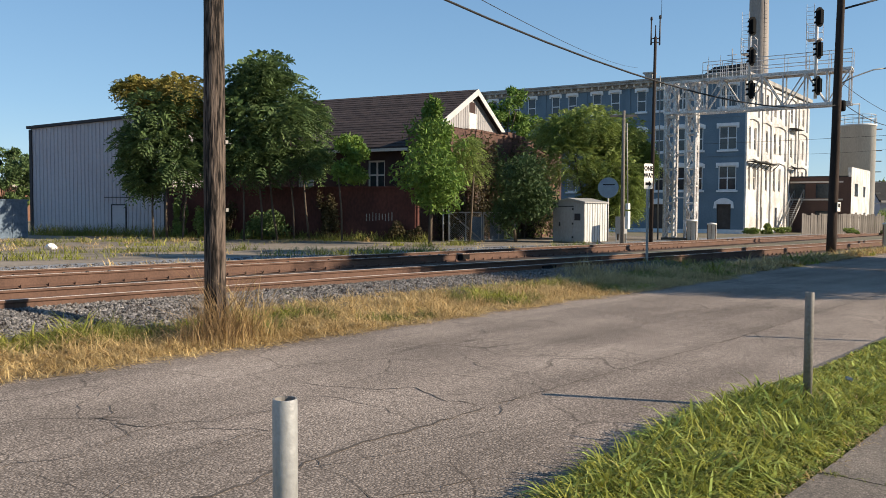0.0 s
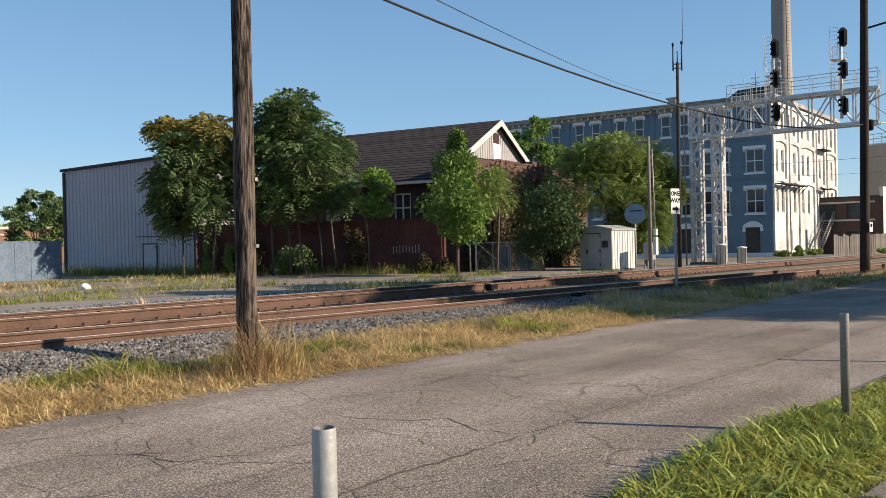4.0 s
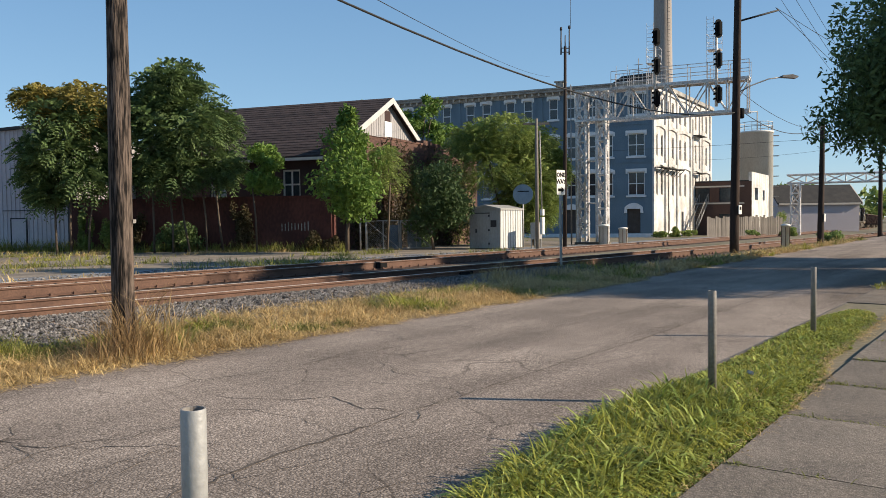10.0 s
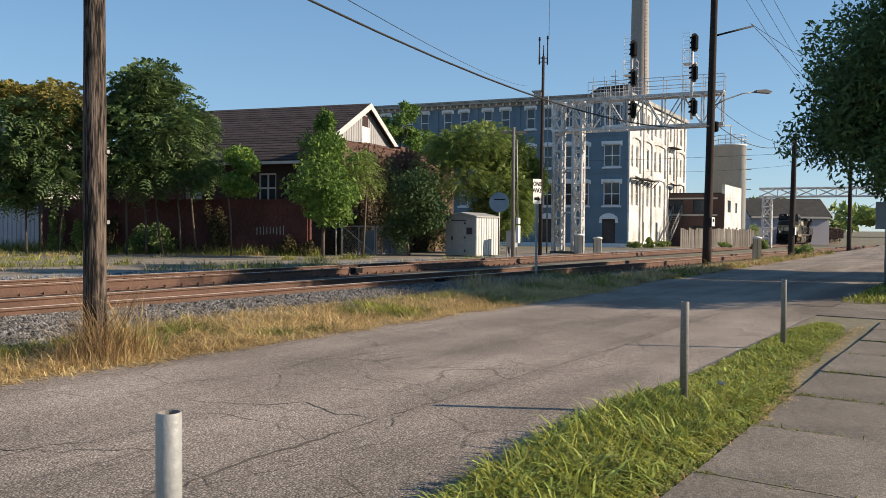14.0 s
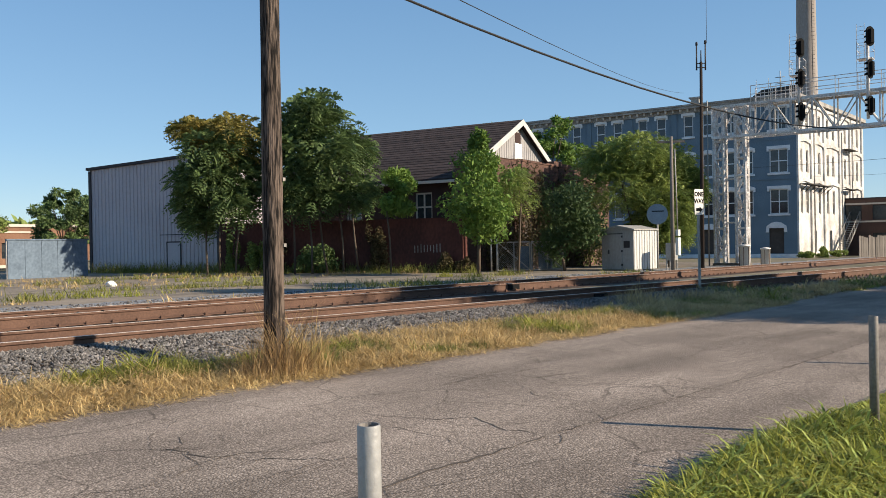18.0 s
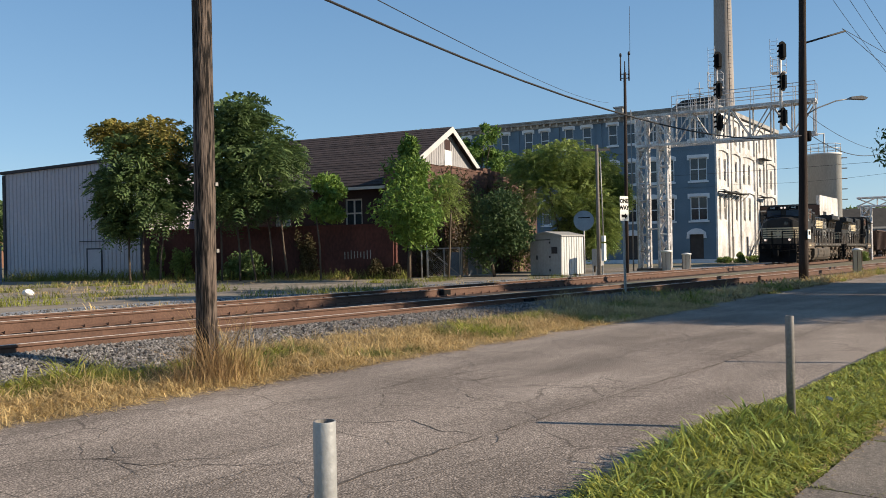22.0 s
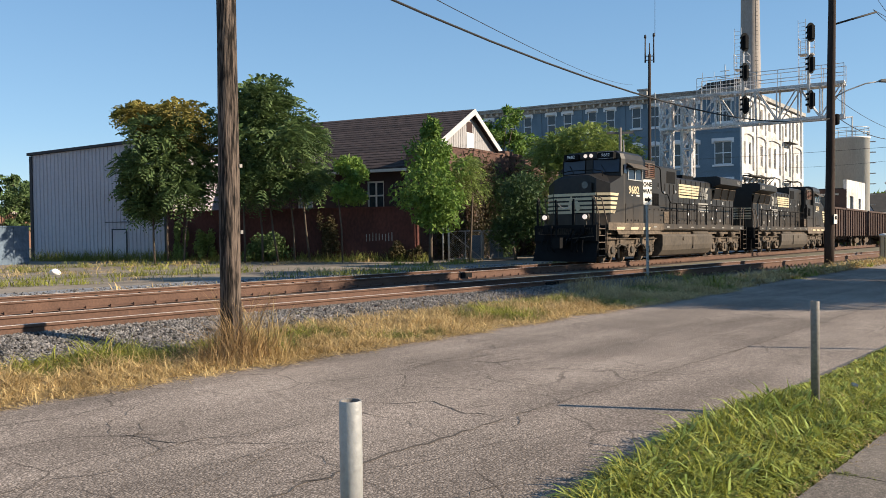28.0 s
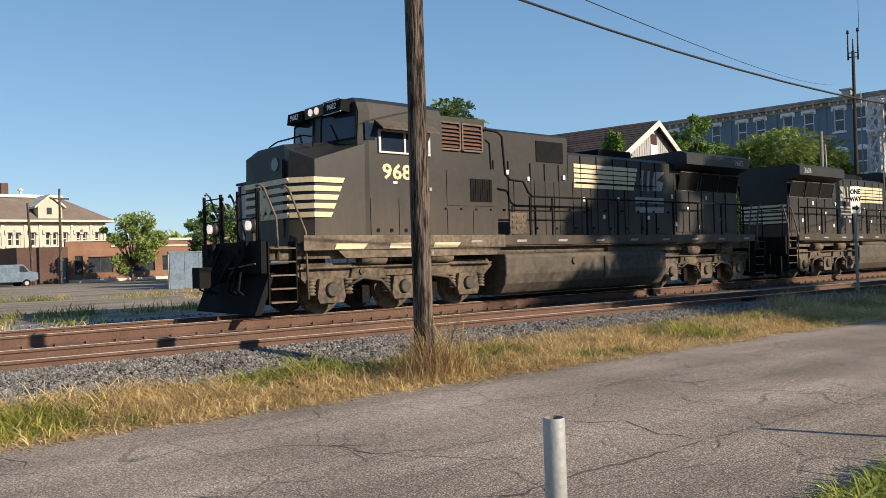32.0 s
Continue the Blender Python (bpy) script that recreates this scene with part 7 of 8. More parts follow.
        for sy in (-1, 1):
            rod(b, (cx - 1.3, sy * 1.35, 1.2), (cx - 0.6, sy * 1.35, 1.2), 0.14, n=12)
            rod(b, (cx + 0.7, sy * 1.35, 1.2), (cx + 1.4, sy * 1.35, 1.2), 0.14, n=12)
            rod(b, (cx - 2.8, sy * 1.32, 1.02), (cx + 2.8, sy * 1.32, 1.02), 0.025, n=5)
        pieces("brake_cylinder", b, M["underframe"], tr)
        for ax in (-2.0, 0.0, 2.0):
            b = bmesh.new()
            for sy in (-1, 1):
                y = sy * (GAUGE / 2)
                n = 28
                ring = []
                for r, yy in ((WHEEL_R + 0.025, y - sy * 0.045), (WHEEL_R + 0.02, y - sy * 0.02), (WHEEL_R, y), (WHEEL_R - 0.005, y + sy * 0.07), (WHEEL_R - 0.1, y + sy * 0.07), (0.2, y + sy * 0.03)):
                    ring.append([b.verts.new((r * math.cos(2 * math.pi * i / n), yy, r * math.sin(2 * math.pi * i / n))) for i in range(n)])
                for p, q in zip(ring, ring[1:]):
                    for i in range(n):
                        b.faces.new((p[i], p[(i + 1) % n], q[(i + 1) % n], q[i]))
                b.faces.new(ring[-1])
                b.faces.new(ring[0])
                for k in range(6):
                    a = k * math.pi / 3
                    rod(b, (0.33 * math.cos(a), y + sy * 0.03, 0.33 * math.sin(a)), (0.33 * math.cos(a), y + sy * 0.06, 0.33 * math.sin(a)), 0.04, n=6)
            rod(b, (0, -0.9, 0), (0, 0.9, 0), 0.1, n=10)
            w = part("wheelset", b, M["underframe"], o, "worn steel wheels on their axle", m=pose(cx + ax, 0, WHEEL_R))
            wheelsets.append((w, cx + ax, o))
    for part_ in o.children_recursive:
        if part_.name.split(".")[0] in STRETCH:
            if part_.matrix_basis == Matrix():
                for v in part_.data.vertices:
                    if v.co.z > 1.62:
                        v.co.z = 1.62 + (v.co.z - 1.62) * 1.055
            else:
                part_.matrix_basis.translation.z = 1.62 + (part_.matrix_basis.translation.z - 1.62) * 1.055
    return o


def hopper():
    o = thing("hopper_car", Matrix(), "rusty brown open coal hopper with ribbed sides", "freight car", "train")
    b = bmesh.new()
    for sy in (-1, 1):
        y0, y1 = sorted((sy * 1.48, sy * 1.53))
        prism(b, [(0.3, 1.0), (14.9, 1.0), (14.9, 3.35), (0.3, 3.35)], y0, y1)
    for x in (0.3, 14.85):
        box(b, x, x + 0.05, -1.48, 1.48, 1.3, 3.35)
    box(b, 0.35, 14.85, -1.48, 1.48, 1.3, 1.4)
    part("body", b, M["gondola"], o)
    for sy in (-1, 1):
        for k in range(15):
            b = bmesh.new()
            x = 0.4 + k * 1.03
            box(b, x - 0.06, x + 0.06, min(sy * 1.53, sy * 1.62), max(sy * 1.53, sy * 1.62), 0.95, 3.3)
            part("rib", b, M["gondola"], o)
        b = bmesh.new()
        box(b, 0.25, 14.95, min(sy * 1.5, sy * 1.65), max(sy * 1.5, sy * 1.65), 3.3, 3.45)
        part("top_chord", b, M["gondola"], o)
    b = bmesh.new()
    box(b, 0.3, 14.9, -1.0, 1.0, 2.4, 2.9)
    part("coal", b, M["black"], o, "black coal load")
    b = bmesh.new()
    box(b, -0.2, 15.4, -0.25, 0.25, 0.7, 1.0)
    part("centre_sill", b, M["gondola"], o)
    for cx in (2.0, 13.2):
        b = bmesh.new()
        for sy in (-1, 1):
            prism(b, [(cx - 1.15, 0.55), (cx - 0.5, 0.85), (cx + 0.5, 0.85), (cx + 1.15, 0.55), (cx + 0.6, 0.3), (cx - 0.6, 0.3)], min(sy * 1.0, sy * 1.12), max(sy * 1.0, sy * 1.12))
        pieces("truck_frame", b, M["underframe"], o)
        for ax in (-0.9, 0.9):
            b = bmesh.new()
            for sy in (-1, 1):
                rod(b, (0, sy * 0.7, 0), (0, sy * 0.82, 0), 0.45, n=24)
            rod(b, (0, -0.8, 0), (0, 0.8, 0), 0.08, n=8)
            w = part("wheelset", b, M["underframe"], o, m=pose(cx + ax, 0, 0.45))
    return o


lead = loco("9682", "dusty black diesel locomotive with cream stripes, leading the train", True)
second = loco("3606", "dusty black diesel locomotive coupled back to back", False)
cars = [hopper()]
for i in range(3):
    cars.append(copy_thing(cars[0], Matrix()))

# ---- plants ----
def leaves(rs, centres, spread, count, size, droop=0.0):
    """Small bent leaves scattered in clumps; returns vertices and faces."""
    n = len(centres) * count
    c = np.repeat(np.asarray(centres, float), count, 0)
    sp = np.repeat(np.asarray(spread, float), count, 0)
    d = rs.normal(size=(n, 3))
    d /= np.linalg.norm(d, axis=1)[:, None]
    p = c + d * (rs.rand(n, 1) ** 0.45) * sp
    p[:, 2] -= droop * rs.rand(n)
    a = rs.normal(size=(n, 3)) + np.array([0, 0, -0.25])
    a /= np.linalg.norm(a, axis=1)[:, None]
    b = np.cross(a, rs.normal(size=(n, 3)))
    b /= np.linalg.norm(b, axis=1)[:, None] + 1e-9
    nn = np.cross(a, b)
    s = size * rs.uniform(0.6, 1.35, (n, 1))
    v = np.stack([p - a * s, p + b * s * 0.38 + nn * s * 0.1, p + a * s, p - b * s * 0.38 + nn * s * 0.1], 1).reshape(-1, 3)
    i = 4 * np.arange(n)[:, None]
    f = np.concatenate([i + np.array([[0, 1, 2]]), i + np.array([[0, 2, 3]])], 0)
    return v, f


def fronds(rs, centres, radii, per, length, pairs, width):
    """Feather-shaped leaves on drooping stalks round lobes; returns vertices and faces."""
    c, r = np.repeat(np.asarray(centres, float), per, 0), np.repeat(np.asarray(radii, float), per, 0)
    n = len(c)
    d = rs.normal(size=(n, 3))
    d /= np.linalg.norm(d, axis=1)[:, None]
    p = c + d * r * rs.uniform(0.35, 0.95, (n, 1)) ** 0.7
    way = d * np.array([1, 1, 0.5]) + 0.55 * rs.normal(size=(n, 3)) + np.array([0, 0, 0.25])
    way /= np.linalg.norm(way, axis=1)[:, None]
    side = np.cross(way, np.array([0, 0, 1.0]) + 0.5 * rs.normal(size=(n, 3)))
    side /= np.linalg.norm(side, axis=1)[:, None] + 1e-9
    up = np.cross(side, way)
    L = length * rs.uniform(0.6, 1.25, (n, 1))
    out = []
    for k in range(pairs):
        t = (k + 0.7) / pairs
        q = p + way * L * t + np.array([0, 0, -1.0]) * L * 0.55 * t * t
        w = width * L * (1 - 0.45 * abs(t - 0.45) * 2)
        for sd in (-1, 1):
            tip = q + sd * side * w + way * w * 0.45 - up * w * rs.uniform(0.1, 0.5, (n, 1))
            mid = (q + tip) / 2
            across = way * w * 0.3
            out.append(np.stack([q, mid + across + up * w * 0.08, tip, mid - across + up * w * 0.08], 1))
    v = np.concatenate(out, 0).reshape(-1, 3)
    i = 4 * np.arange(len(v) // 4)[:, None]
    return v, (i + np.array([[0, 1, 2, 3]])).tolist()


def lobed_tree(x, y, z, lobes, across, material, label, seed, size=0.5, pairs=6, per=150, stems=((0, 0),), trunk=0.09, second=None, gold=0, width=0.32, group=""):
    """A tree built from its leaf masses: (aside, height, half-width, half-height) along the given direction."""
    rs = np.random.RandomState(seed)
    o = thing("tree", pose(x, y, z), label, "tree", group)
    ax = Vector((across[0], across[1], 0)).normalized()
    dp = Vector((-ax.y, ax.x, 0))
    cs, rr = [], []
    for a, h, rw, rh in lobes:
        for k in range(3):
            c = ax * (a + 0.3 * rw * rs.normal()) + dp * (rw * 0.75 * (k - 1) + 0.2 * rw * rs.normal())
            g = 1.0 if k == 1 else 0.8
            cs.append((c.x, c.y, h - z + 0.15 * rh * rs.normal()))
            rr.append((rw * g, rw * g, rh * g))
    low = min(c[2] - r[2] for c, r in zip(cs, rr))
    order = sorted(range(len(cs)), key=lambda i: cs[i][2])
    heads = [Vector((q[0], q[1], 0)) for q in stems]
    for i, base in enumerate(heads):
        b = bmesh.new()
        fork = base + Vector((rs.uniform(-0.4, 0.4), rs.uniform(-0.4, 0.4), max(0.8, low + 0.6)))
        knee = base.lerp(fork, 0.5) + Vector((rs.uniform(-0.1, 0.1), rs.uniform(-0.1, 0.1), 0))
        path(b, [base - Vector((0, 0, 0.1)), knee, fork], trunk * 1.15, 8, trunk * 0.8)
        part("trunk", b, M["bark"], o)
        for j in order[i :: len(heads)][::2]:
            b = bmesh.new()
            c = Vector(cs[j])
            mid = fork.lerp(c, 0.55) + Vector((0, 0, 0.15 * abs(c.z - fork.z)))
            path(b, [fork, mid, c], trunk * 0.55, 6, trunk * 0.1)
            part("limb", b, M["bark"], o)
    sets = ((order[: len(order) - gold], material), (order[len(order) - gold :], second)) if gold else ((order, material),)
    for ids, mm in sets:
        if pairs:
            v, f = fronds(rs, [cs[i] for i in ids], [rr[i] for i in ids], per, size, pairs, width)
        else:
            v, f = leaves(rs, [cs[i] for i in ids], [rr[i] for i in ids], per, size)
            f = f.tolist()
        raw("crown", v.tolist(), f, mm, o)
    return o


def tree(x, y, z, top, low, radius, material, label, seed, clumps=46, count=170, size=0.16, trunk=0.16, lean=(0, 0), squash=1.0, second=None, flat=1.0, forks=7, group="", peak=0.35):
    rs = np.random.RandomState(seed)
    o = thing("tree", pose(x, y, z), label, "tree", group)
    h = top - z
    zc, rz = (top + low) / 2 - z, (top - low) / 2
    cs, sp = [], []
    for i in range(clumps):
        d = rs.normal(size=3)
        d /= np.linalg.norm(d)
        k = (0.45 + 0.5 * rs.rand() ** 0.6) * (0.93 + 0.42 * noise.noise((d[0] * 1.9 + seed, d[1] * 1.9, d[2] * 1.9)))
        taper = 1.0 - peak * max(0.0, d[2] * k) ** 2
        cs.append((lean[0] + d[0] * radius * k * taper, lean[1] + d[1] * radius * squash * k * taper, zc + d[2] * rz * k))
        q = radius * rs.uniform(0.13, 0.33)
        sp.append((q, q, q * 0.75 * flat))
    b = bmesh.new()
    base = Vector((0, 0, -0.1))
    fork = Vector((lean[0] * 0.4, lean[1] * 0.4, max(0.6, (low - z) * 0.9 + 0.15 * rz)))
    rod(b, base, base.lerp(fork, 0.12), trunk * 1.35, trunk, 10)
    rod(b, base.lerp(fork, 0.12), fork, trunk, trunk * 0.75, 10)
    part("trunk", b, M["bark"], o)
    for c in sorted(cs, key=lambda c: -c[2])[:: max(1, clumps // (forks * 3))]:
        b = bmesh.new()
        mid = fork.lerp(Vector(c), 0.5) + Vector((0, 0, 0.25 * rz * rs.rand()))
        path(b, (fork, mid, c), trunk * 0.45, 6, trunk * 0.08)
        part("limb", b, M["bark"], o)
    half = len(cs) if second is None else int(len(cs) * 0.72)
    order = sorted(range(len(cs)), key=lambda i: cs[i][2] + 0.6 * rs.rand() * rz)
    for k, (ids, mm) in enumerate(((order[:half], material), (order[half:], second))):
        if ids:
            v, f = leaves(rs, [cs[i] for i in ids], [sp[i] for i in ids], count, size)
            raw("crown", v.tolist(), f.tolist(), mm, o)
    return o


Z = far_ground
WAY6, WAY12 = (0.686, -0.727), (0.585, -0.81)
lobed_tree(23.6, 42.6, Z(23.6, 42.6), ((0.7, 8.5, 1.4, 0.9), (-1.1, 8.4, 0.9, 0.6), (-0.3, 7.2, 1.7, 0.9), (1.4, 7.4, 1.1, 1.1), (-1.4, 5.8, 1.5, 0.9), (0.6, 5.5, 1.7, 1.3), (-1.3, 4.4, 0.9, 0.9), (-1.0, 3.3, 0.9, 0.7), (0.9, 3.9, 1.4, 0.9), (2.0, 5.3, 0.8, 1.4)),
           WAY6, M["leaf_dark"], "spreading tree with yellowing top in front of the warehouse", 11, 0.66, 5, 120, ((0.2, 0), (0.9, -0.5), (-0.4, 0.4)), 0.06, width=0.42, second=M["leaf_gold"], gold=9)
lobed_tree(28.0, 39.4, Z(28, 39.4), ((0.3, 9.7, 1.5, 1.0), (-1.0, 8.7, 1.3, 1.1), (1.5, 8.4, 1.4, 1.2), (2.7, 7.1, 1.4, 1.1), (-0.3, 7.1, 1.8, 1.5), (1.6, 6.1, 2.1, 1.5), (2.5, 4.7, 1.3, 1.1), (0.3, 4.5, 1.9, 1.3), (-1.3, 5.0, 1.3, 1.5), (-1.6, 7.8, 1.0, 1.3)),
           WAY6, M["leaf_dark"], "large dark feathery tree on several stems by the red brick wall", 12, 0.66, 5, 140, ((0, 0), (0.7, -0.6), (1.4, -1.2), (-0.8, 0.6), (2.0, -1.9)), 0.06, width=0.42)
lobed_tree(29.8, 34.4, Z(29.8, 34), ((0.3, 5.3, 0.8, 0.7), (0.9, 4.8, 0.6, 0.6), (0.0, 4.0, 0.9, 0.8), (0.7, 3.7, 0.7, 0.5)), WAY6, M["leaf_bright"], "small yellow-green tree beside the brick wall", 13, 0.15, 0, 330, trunk=0.05)
lobed_tree(31.0, 29.6, Z(31, 29.6), ((0.7, 6.9, 0.5, 0.8), (0.6, 5.8, 1.2, 1.0), (0.8, 4.6, 1.7, 1.2), (0.3, 3.4, 1.4, 1.0), (1.6, 3.2, 1.2, 1.1), (1.0, 2.4, 1.3, 0.7)), WAY12, M["leaf_bright"], "bright green young tree by the yard gate", 14, 0.15, 0, 420, ((0.3, -0.5),), 0.1)
lobed_tree(33.2, 30.4, Z(33.2, 30.4), ((1.9, 5.1, 0.9, 0.7), (1.8, 4.1, 0.9, 1.0)), WAY12, M["leaf_olive"], "thin olive-brown tree behind the young green tree", 21, 0.4, 5, 130, ((1.1, -1.5),), 0.06)
lobed_tree(38.6, 28.9, Z(38.6, 28.9), ((0.7, 4.3, 1.5, 1.1), (0.4, 3.0, 1.4, 1.4), (1.3, 2.5, 1.2, 1.4), (-0.1, 1.7, 1.1, 1.1)), WAY12, M["leaf_deep"], "dark bushy tree behind the gate", 15, 0.15, 0, 420)
lobed_tree(47.6, 30.6, Z(47.6, 30.6), ((-1.0, 7.2, 1.9, 1.3), (1.0, 7.5, 2.3, 1.4), (2.9, 6.5, 1.8, 1.6), (0.0, 5.2, 2.6, 1.9), (2.6, 4.6, 1.9, 1.9), (4.2, 5.2, 0.8, 1.6), (1.9, 2.3, 1.6, 1.6), (3.9, 2.6, 1.0, 1.9)), WAY12, M["leaf_olive"], "feathery olive-green tree behind the relay shed", 16, 0.62, 6, 400, ((0.6, -0.8), (1.8, -2.2)), 0.1, width=0.3)
tree(67, 52, -0.6, 15.2, 6, 3.6, M["leaf_bright"], "leafy tree behind the gabled building", 18, 44, 150, 0.25, 0.25)
tree(66, 59, -0.6, 15.8, 7, 3.2, M["leaf_bright"], "leafy tree behind the roof ridge", 19, 40, 140, 0.25, 0.25)
tree(61.5, 61, -0.5, 15.0, 8, 1.6, M["leaf_bright"], "slim treetop behind the roof ridge", 20, 20, 110, 0.22, 0.2)
tree(18.8, 75, Z(18.8, 75), 6.2, 1.1, 2.9, M["leaf_olive"], "small street tree in front of the brick shop", 22, 40, 150, 0.18, 0.14)
tree(25.9, 73, Z(25, 73), 7.6, 0.8, 3.0, M["leaf_dark"], "street tree beyond the yard", 23, 50, 150, 0.2, 0.14)
tree(25.4, 0.2, 0.04, 9.2, 1.9, 4.75, M["leaf_dark"], "large dark shade tree beside the pavement", 24, 330, 560, 0.095, 0.3, group="shade trees along the pavement", peak=0.85)
tree(36.0, 0.4, 0.04, 10.5, 2.8, 3.5, M["leaf_dark"], "dark shade tree farther along the pavement", 26, 120, 300, 0.13, 0.28, group="shade trees along the pavement")
for x, y, h, r, sd in ((28.9, -5.2, 9.6, 3.6, 27), (36.8, -5.0, 10.0, 3.6, 28)):
    tree(x, y, 0.04, h, 2.4, r, M["leaf_dark"], "dark shade tree on the grass behind the pavement", sd, 150, 300, 0.15, 0.26, group="shade trees along the pavement")
# Added out of view; crowns set high to shade the train, not the sign.
for x, y, h, r, sd in ((31.6, -6.5, 17.0, 2.7, 29), (37.6, -6.3, 17.6, 3.0, 25)):
    tree(x, y, 0.04, h, 12.7, r, M["leaf_dark"], "unseen tall tree behind the pavement whose high crown shades the train", sd, 60, 260, 0.17, 0.24, group="shade trees along the pavement")
for i, (x, y, t) in enumerate(((118, 3, 8), (128, -2, 9), (142, 4, 9), (160, 12, 8), (150, -8, 11))):
    tree(x, y, -0.5, t, 1.0, 3.6, M["leaf_dark"], "distant dark green street tree", 30 + i, 50, 200, 0.2, 0.2)


def shrub(x, y, r, h, material, label, seed, size=0.1, n=14, count=110):
    rs = np.random.RandomState(seed)
    o = thing("shrub", pose(x, y, Z(x, y) if y > 11 else 0.0), label, "shrub")
    cs = [(rs.uniform(-0.7, 0.7) * r, rs.uniform(-0.7, 0.7) * r, rs.uniform(0.1, 0.85) * h) for _ in range(n)]
    v, f = leaves(rs, cs, [(r * 0.4, r * 0.4, h * 0.25)] * n, count, size)
    raw("foliage", v.tolist(), f.tolist(), material, o)
    b = bmesh.new()
    for c in cs[:8]:
        rod(b, (0, 0, -0.05), c, 0.02, 0.006, 4)
    pieces("stem", b, M["bark"], o)
    return o


def on_wall(u, out):
    a = radians(116)
    return 34.2 + math.cos(a) * u + math.cos(a + math.pi / 2) * out, 32.2 + math.sin(a) * u + math.sin(a + math.pi / 2) * out


M["leaf_brown"] = leafmat("reddish_brown_leaves", (0.085, 0.06, 0.03), (0.05, 0.055, 0.024))
for i, (u, out, r, h, m, lab) in enumerate((
        (9.2, 1.0, 1.2, 1.7, "leaf_dark", "dark shrub at the foot of the brick wall"),
        (10.6, 0.9, 0.9, 1.4, "leaf_dark", "dark shrub at the foot of the brick wall"),
        (5.8, 0.5, 0.6, 2.9, "leaf_brown", "reddish climbing shrub on the brick wall"),
        (1.6, 0.7, 0.6, 1.2, "leaf_brown", "dry brown weeds by the wall end"),
        (0.4, 0.8, 0.5, 0.9, "leaf_brown", "dry brown weeds by the wall end"),
        (14.0, 0.8, 0.6, 2.2, "leaf_olive", "tall weeds against the brick wall"),
        (15.8, 0.8, 0.5, 2.6, "leaf_olive", "tall weeds against the brick wall"),
        (12.4, 0.7, 0.5, 2.4, "leaf_brown", "bare tall weeds against the brick wall"))):
    x, y = on_wall(u, out)
    shrub(x, y, r, h, M[m], lab, 50 + i)
for i, (u, out, r, h, m) in enumerate(((2.3, 0.5, 1.1, 5.0, "leaf_brown"), (5.5, 0.5, 1.3, 6.6, "leaf_brown"), (8.8, 0.6, 1.3, 6.2, "leaf_dark"), (12.5, 0.6, 1.6, 6.8, "leaf_brown"), (15.5, 0.7, 1.5, 5.5, "leaf_olive"))):
    x, y = 34.2 + math.cos(radians(12)) * u + math.sin(radians(12)) * out, 32.2 + math.sin(radians(12)) * u - math.cos(radians(12)) * out
    shrub(x, y, r, h, M[m], "ivy and shrubs climbing the brick annexe", 70 + i, 0.12, 30, 120)
for i, (x, y, r, h) in enumerate(((86, 33.4, 0.9, 0.7), (90, 33.2, 0.6, 1.2), (96, 33.6, 1.0, 0.8), (92, 25, 0.8, 0.8), (98, 22.8, 1.0, 1.0), (112, 27, 1.5, 3.0), (70, 13.2, 1.0, 0.8))):
    shrub(x, y, r, h, M["leaf_olive"], "weedy bush by the tracks", 90 + i, 0.1, 14, 150)


def blades(name, label, spots, heights, width, materials_, seed, bend=0.5, category="grass", start=0.25):
    """Arching tapered grass blades, one mesh: each leans over more towards its tip."""
    rs = np.random.RandomState(seed)
    p, h = np.asarray(spots, float), np.asarray(heights, float)[:, None]
    n = len(p)
    a = rs.rand(n, 1) * 2 * np.pi
    way = np.concatenate([np.cos(a), np.sin(a), 0 * a], 1)
    a = a + np.pi / 2 + rs.normal(size=(n, 1)) * 0.5
    side = np.concatenate([np.cos(a), np.sin(a), 0 * a], 1)
    w = width * rs.uniform(0.6, 1.4, (n, 1))
    th = start * np.abs(rs.normal(size=(n, 1)))
    curl = bend * (0.25 + 0.75 * rs.rand(n, 1))
    up = np.array([[0, 0, 1.0]])
    rows, q = [p], p
    for k in range(3):
        ang = np.clip(th + curl * (k + 0.5) / 1.5, -1.9, 1.9)
        q = q + h / 3 * (np.cos(ang) * up + np.sin(ang) * way)
        q[:, 2] = np.maximum(q[:, 2], p[:, 2] + 0.004)
        rows.append(q)
    v = np.stack([rows[0] - side * w * 0.7, rows[0] + side * w * 0.7, rows[1] - side * w, rows[1] + side * w, rows[2] - side * w * 0.75, rows[2] + side * w * 0.75, rows[3]], 1).reshape(-1, 3)
    i = 7 * np.arange(n)[:, None]
    f = (i + np.array([[0, 1, 3, 2]])).tolist() + (i + np.array([[2, 3, 5, 4]])).tolist() + (i + np.array([[4, 5, 6]])).tolist()
    return tagged(raw(name, v.tolist(), f, materials_), label, category, kind="stuff")


def scatter(rs, n, fx, fy, tuft=0.0, per=1):
    """Spots in a strip; with tufts, blades gather round shared points."""
    k = max(1, n // per)
    x, y = fx(rs.rand(k)), None
    y = fy(rs.rand(k), x)
    x, y = np.repeat(x, per), np.repeat(y, per)
    x, y = x + rs.normal(size=len(x)) * tuft, y + rs.normal(size=len(y)) * tuft
    return x, y


def patch(x, y, s, o):
    return np.array([noise.noise((a * s, b * s, o)) for a, b in zip(x, y)])


M["grass_broad"] = leafmat("broad_grass_blades", (0.42, 0.46, 0.12), (0.22, 0.29, 0.06))
rs = np.random.RandomState(101)
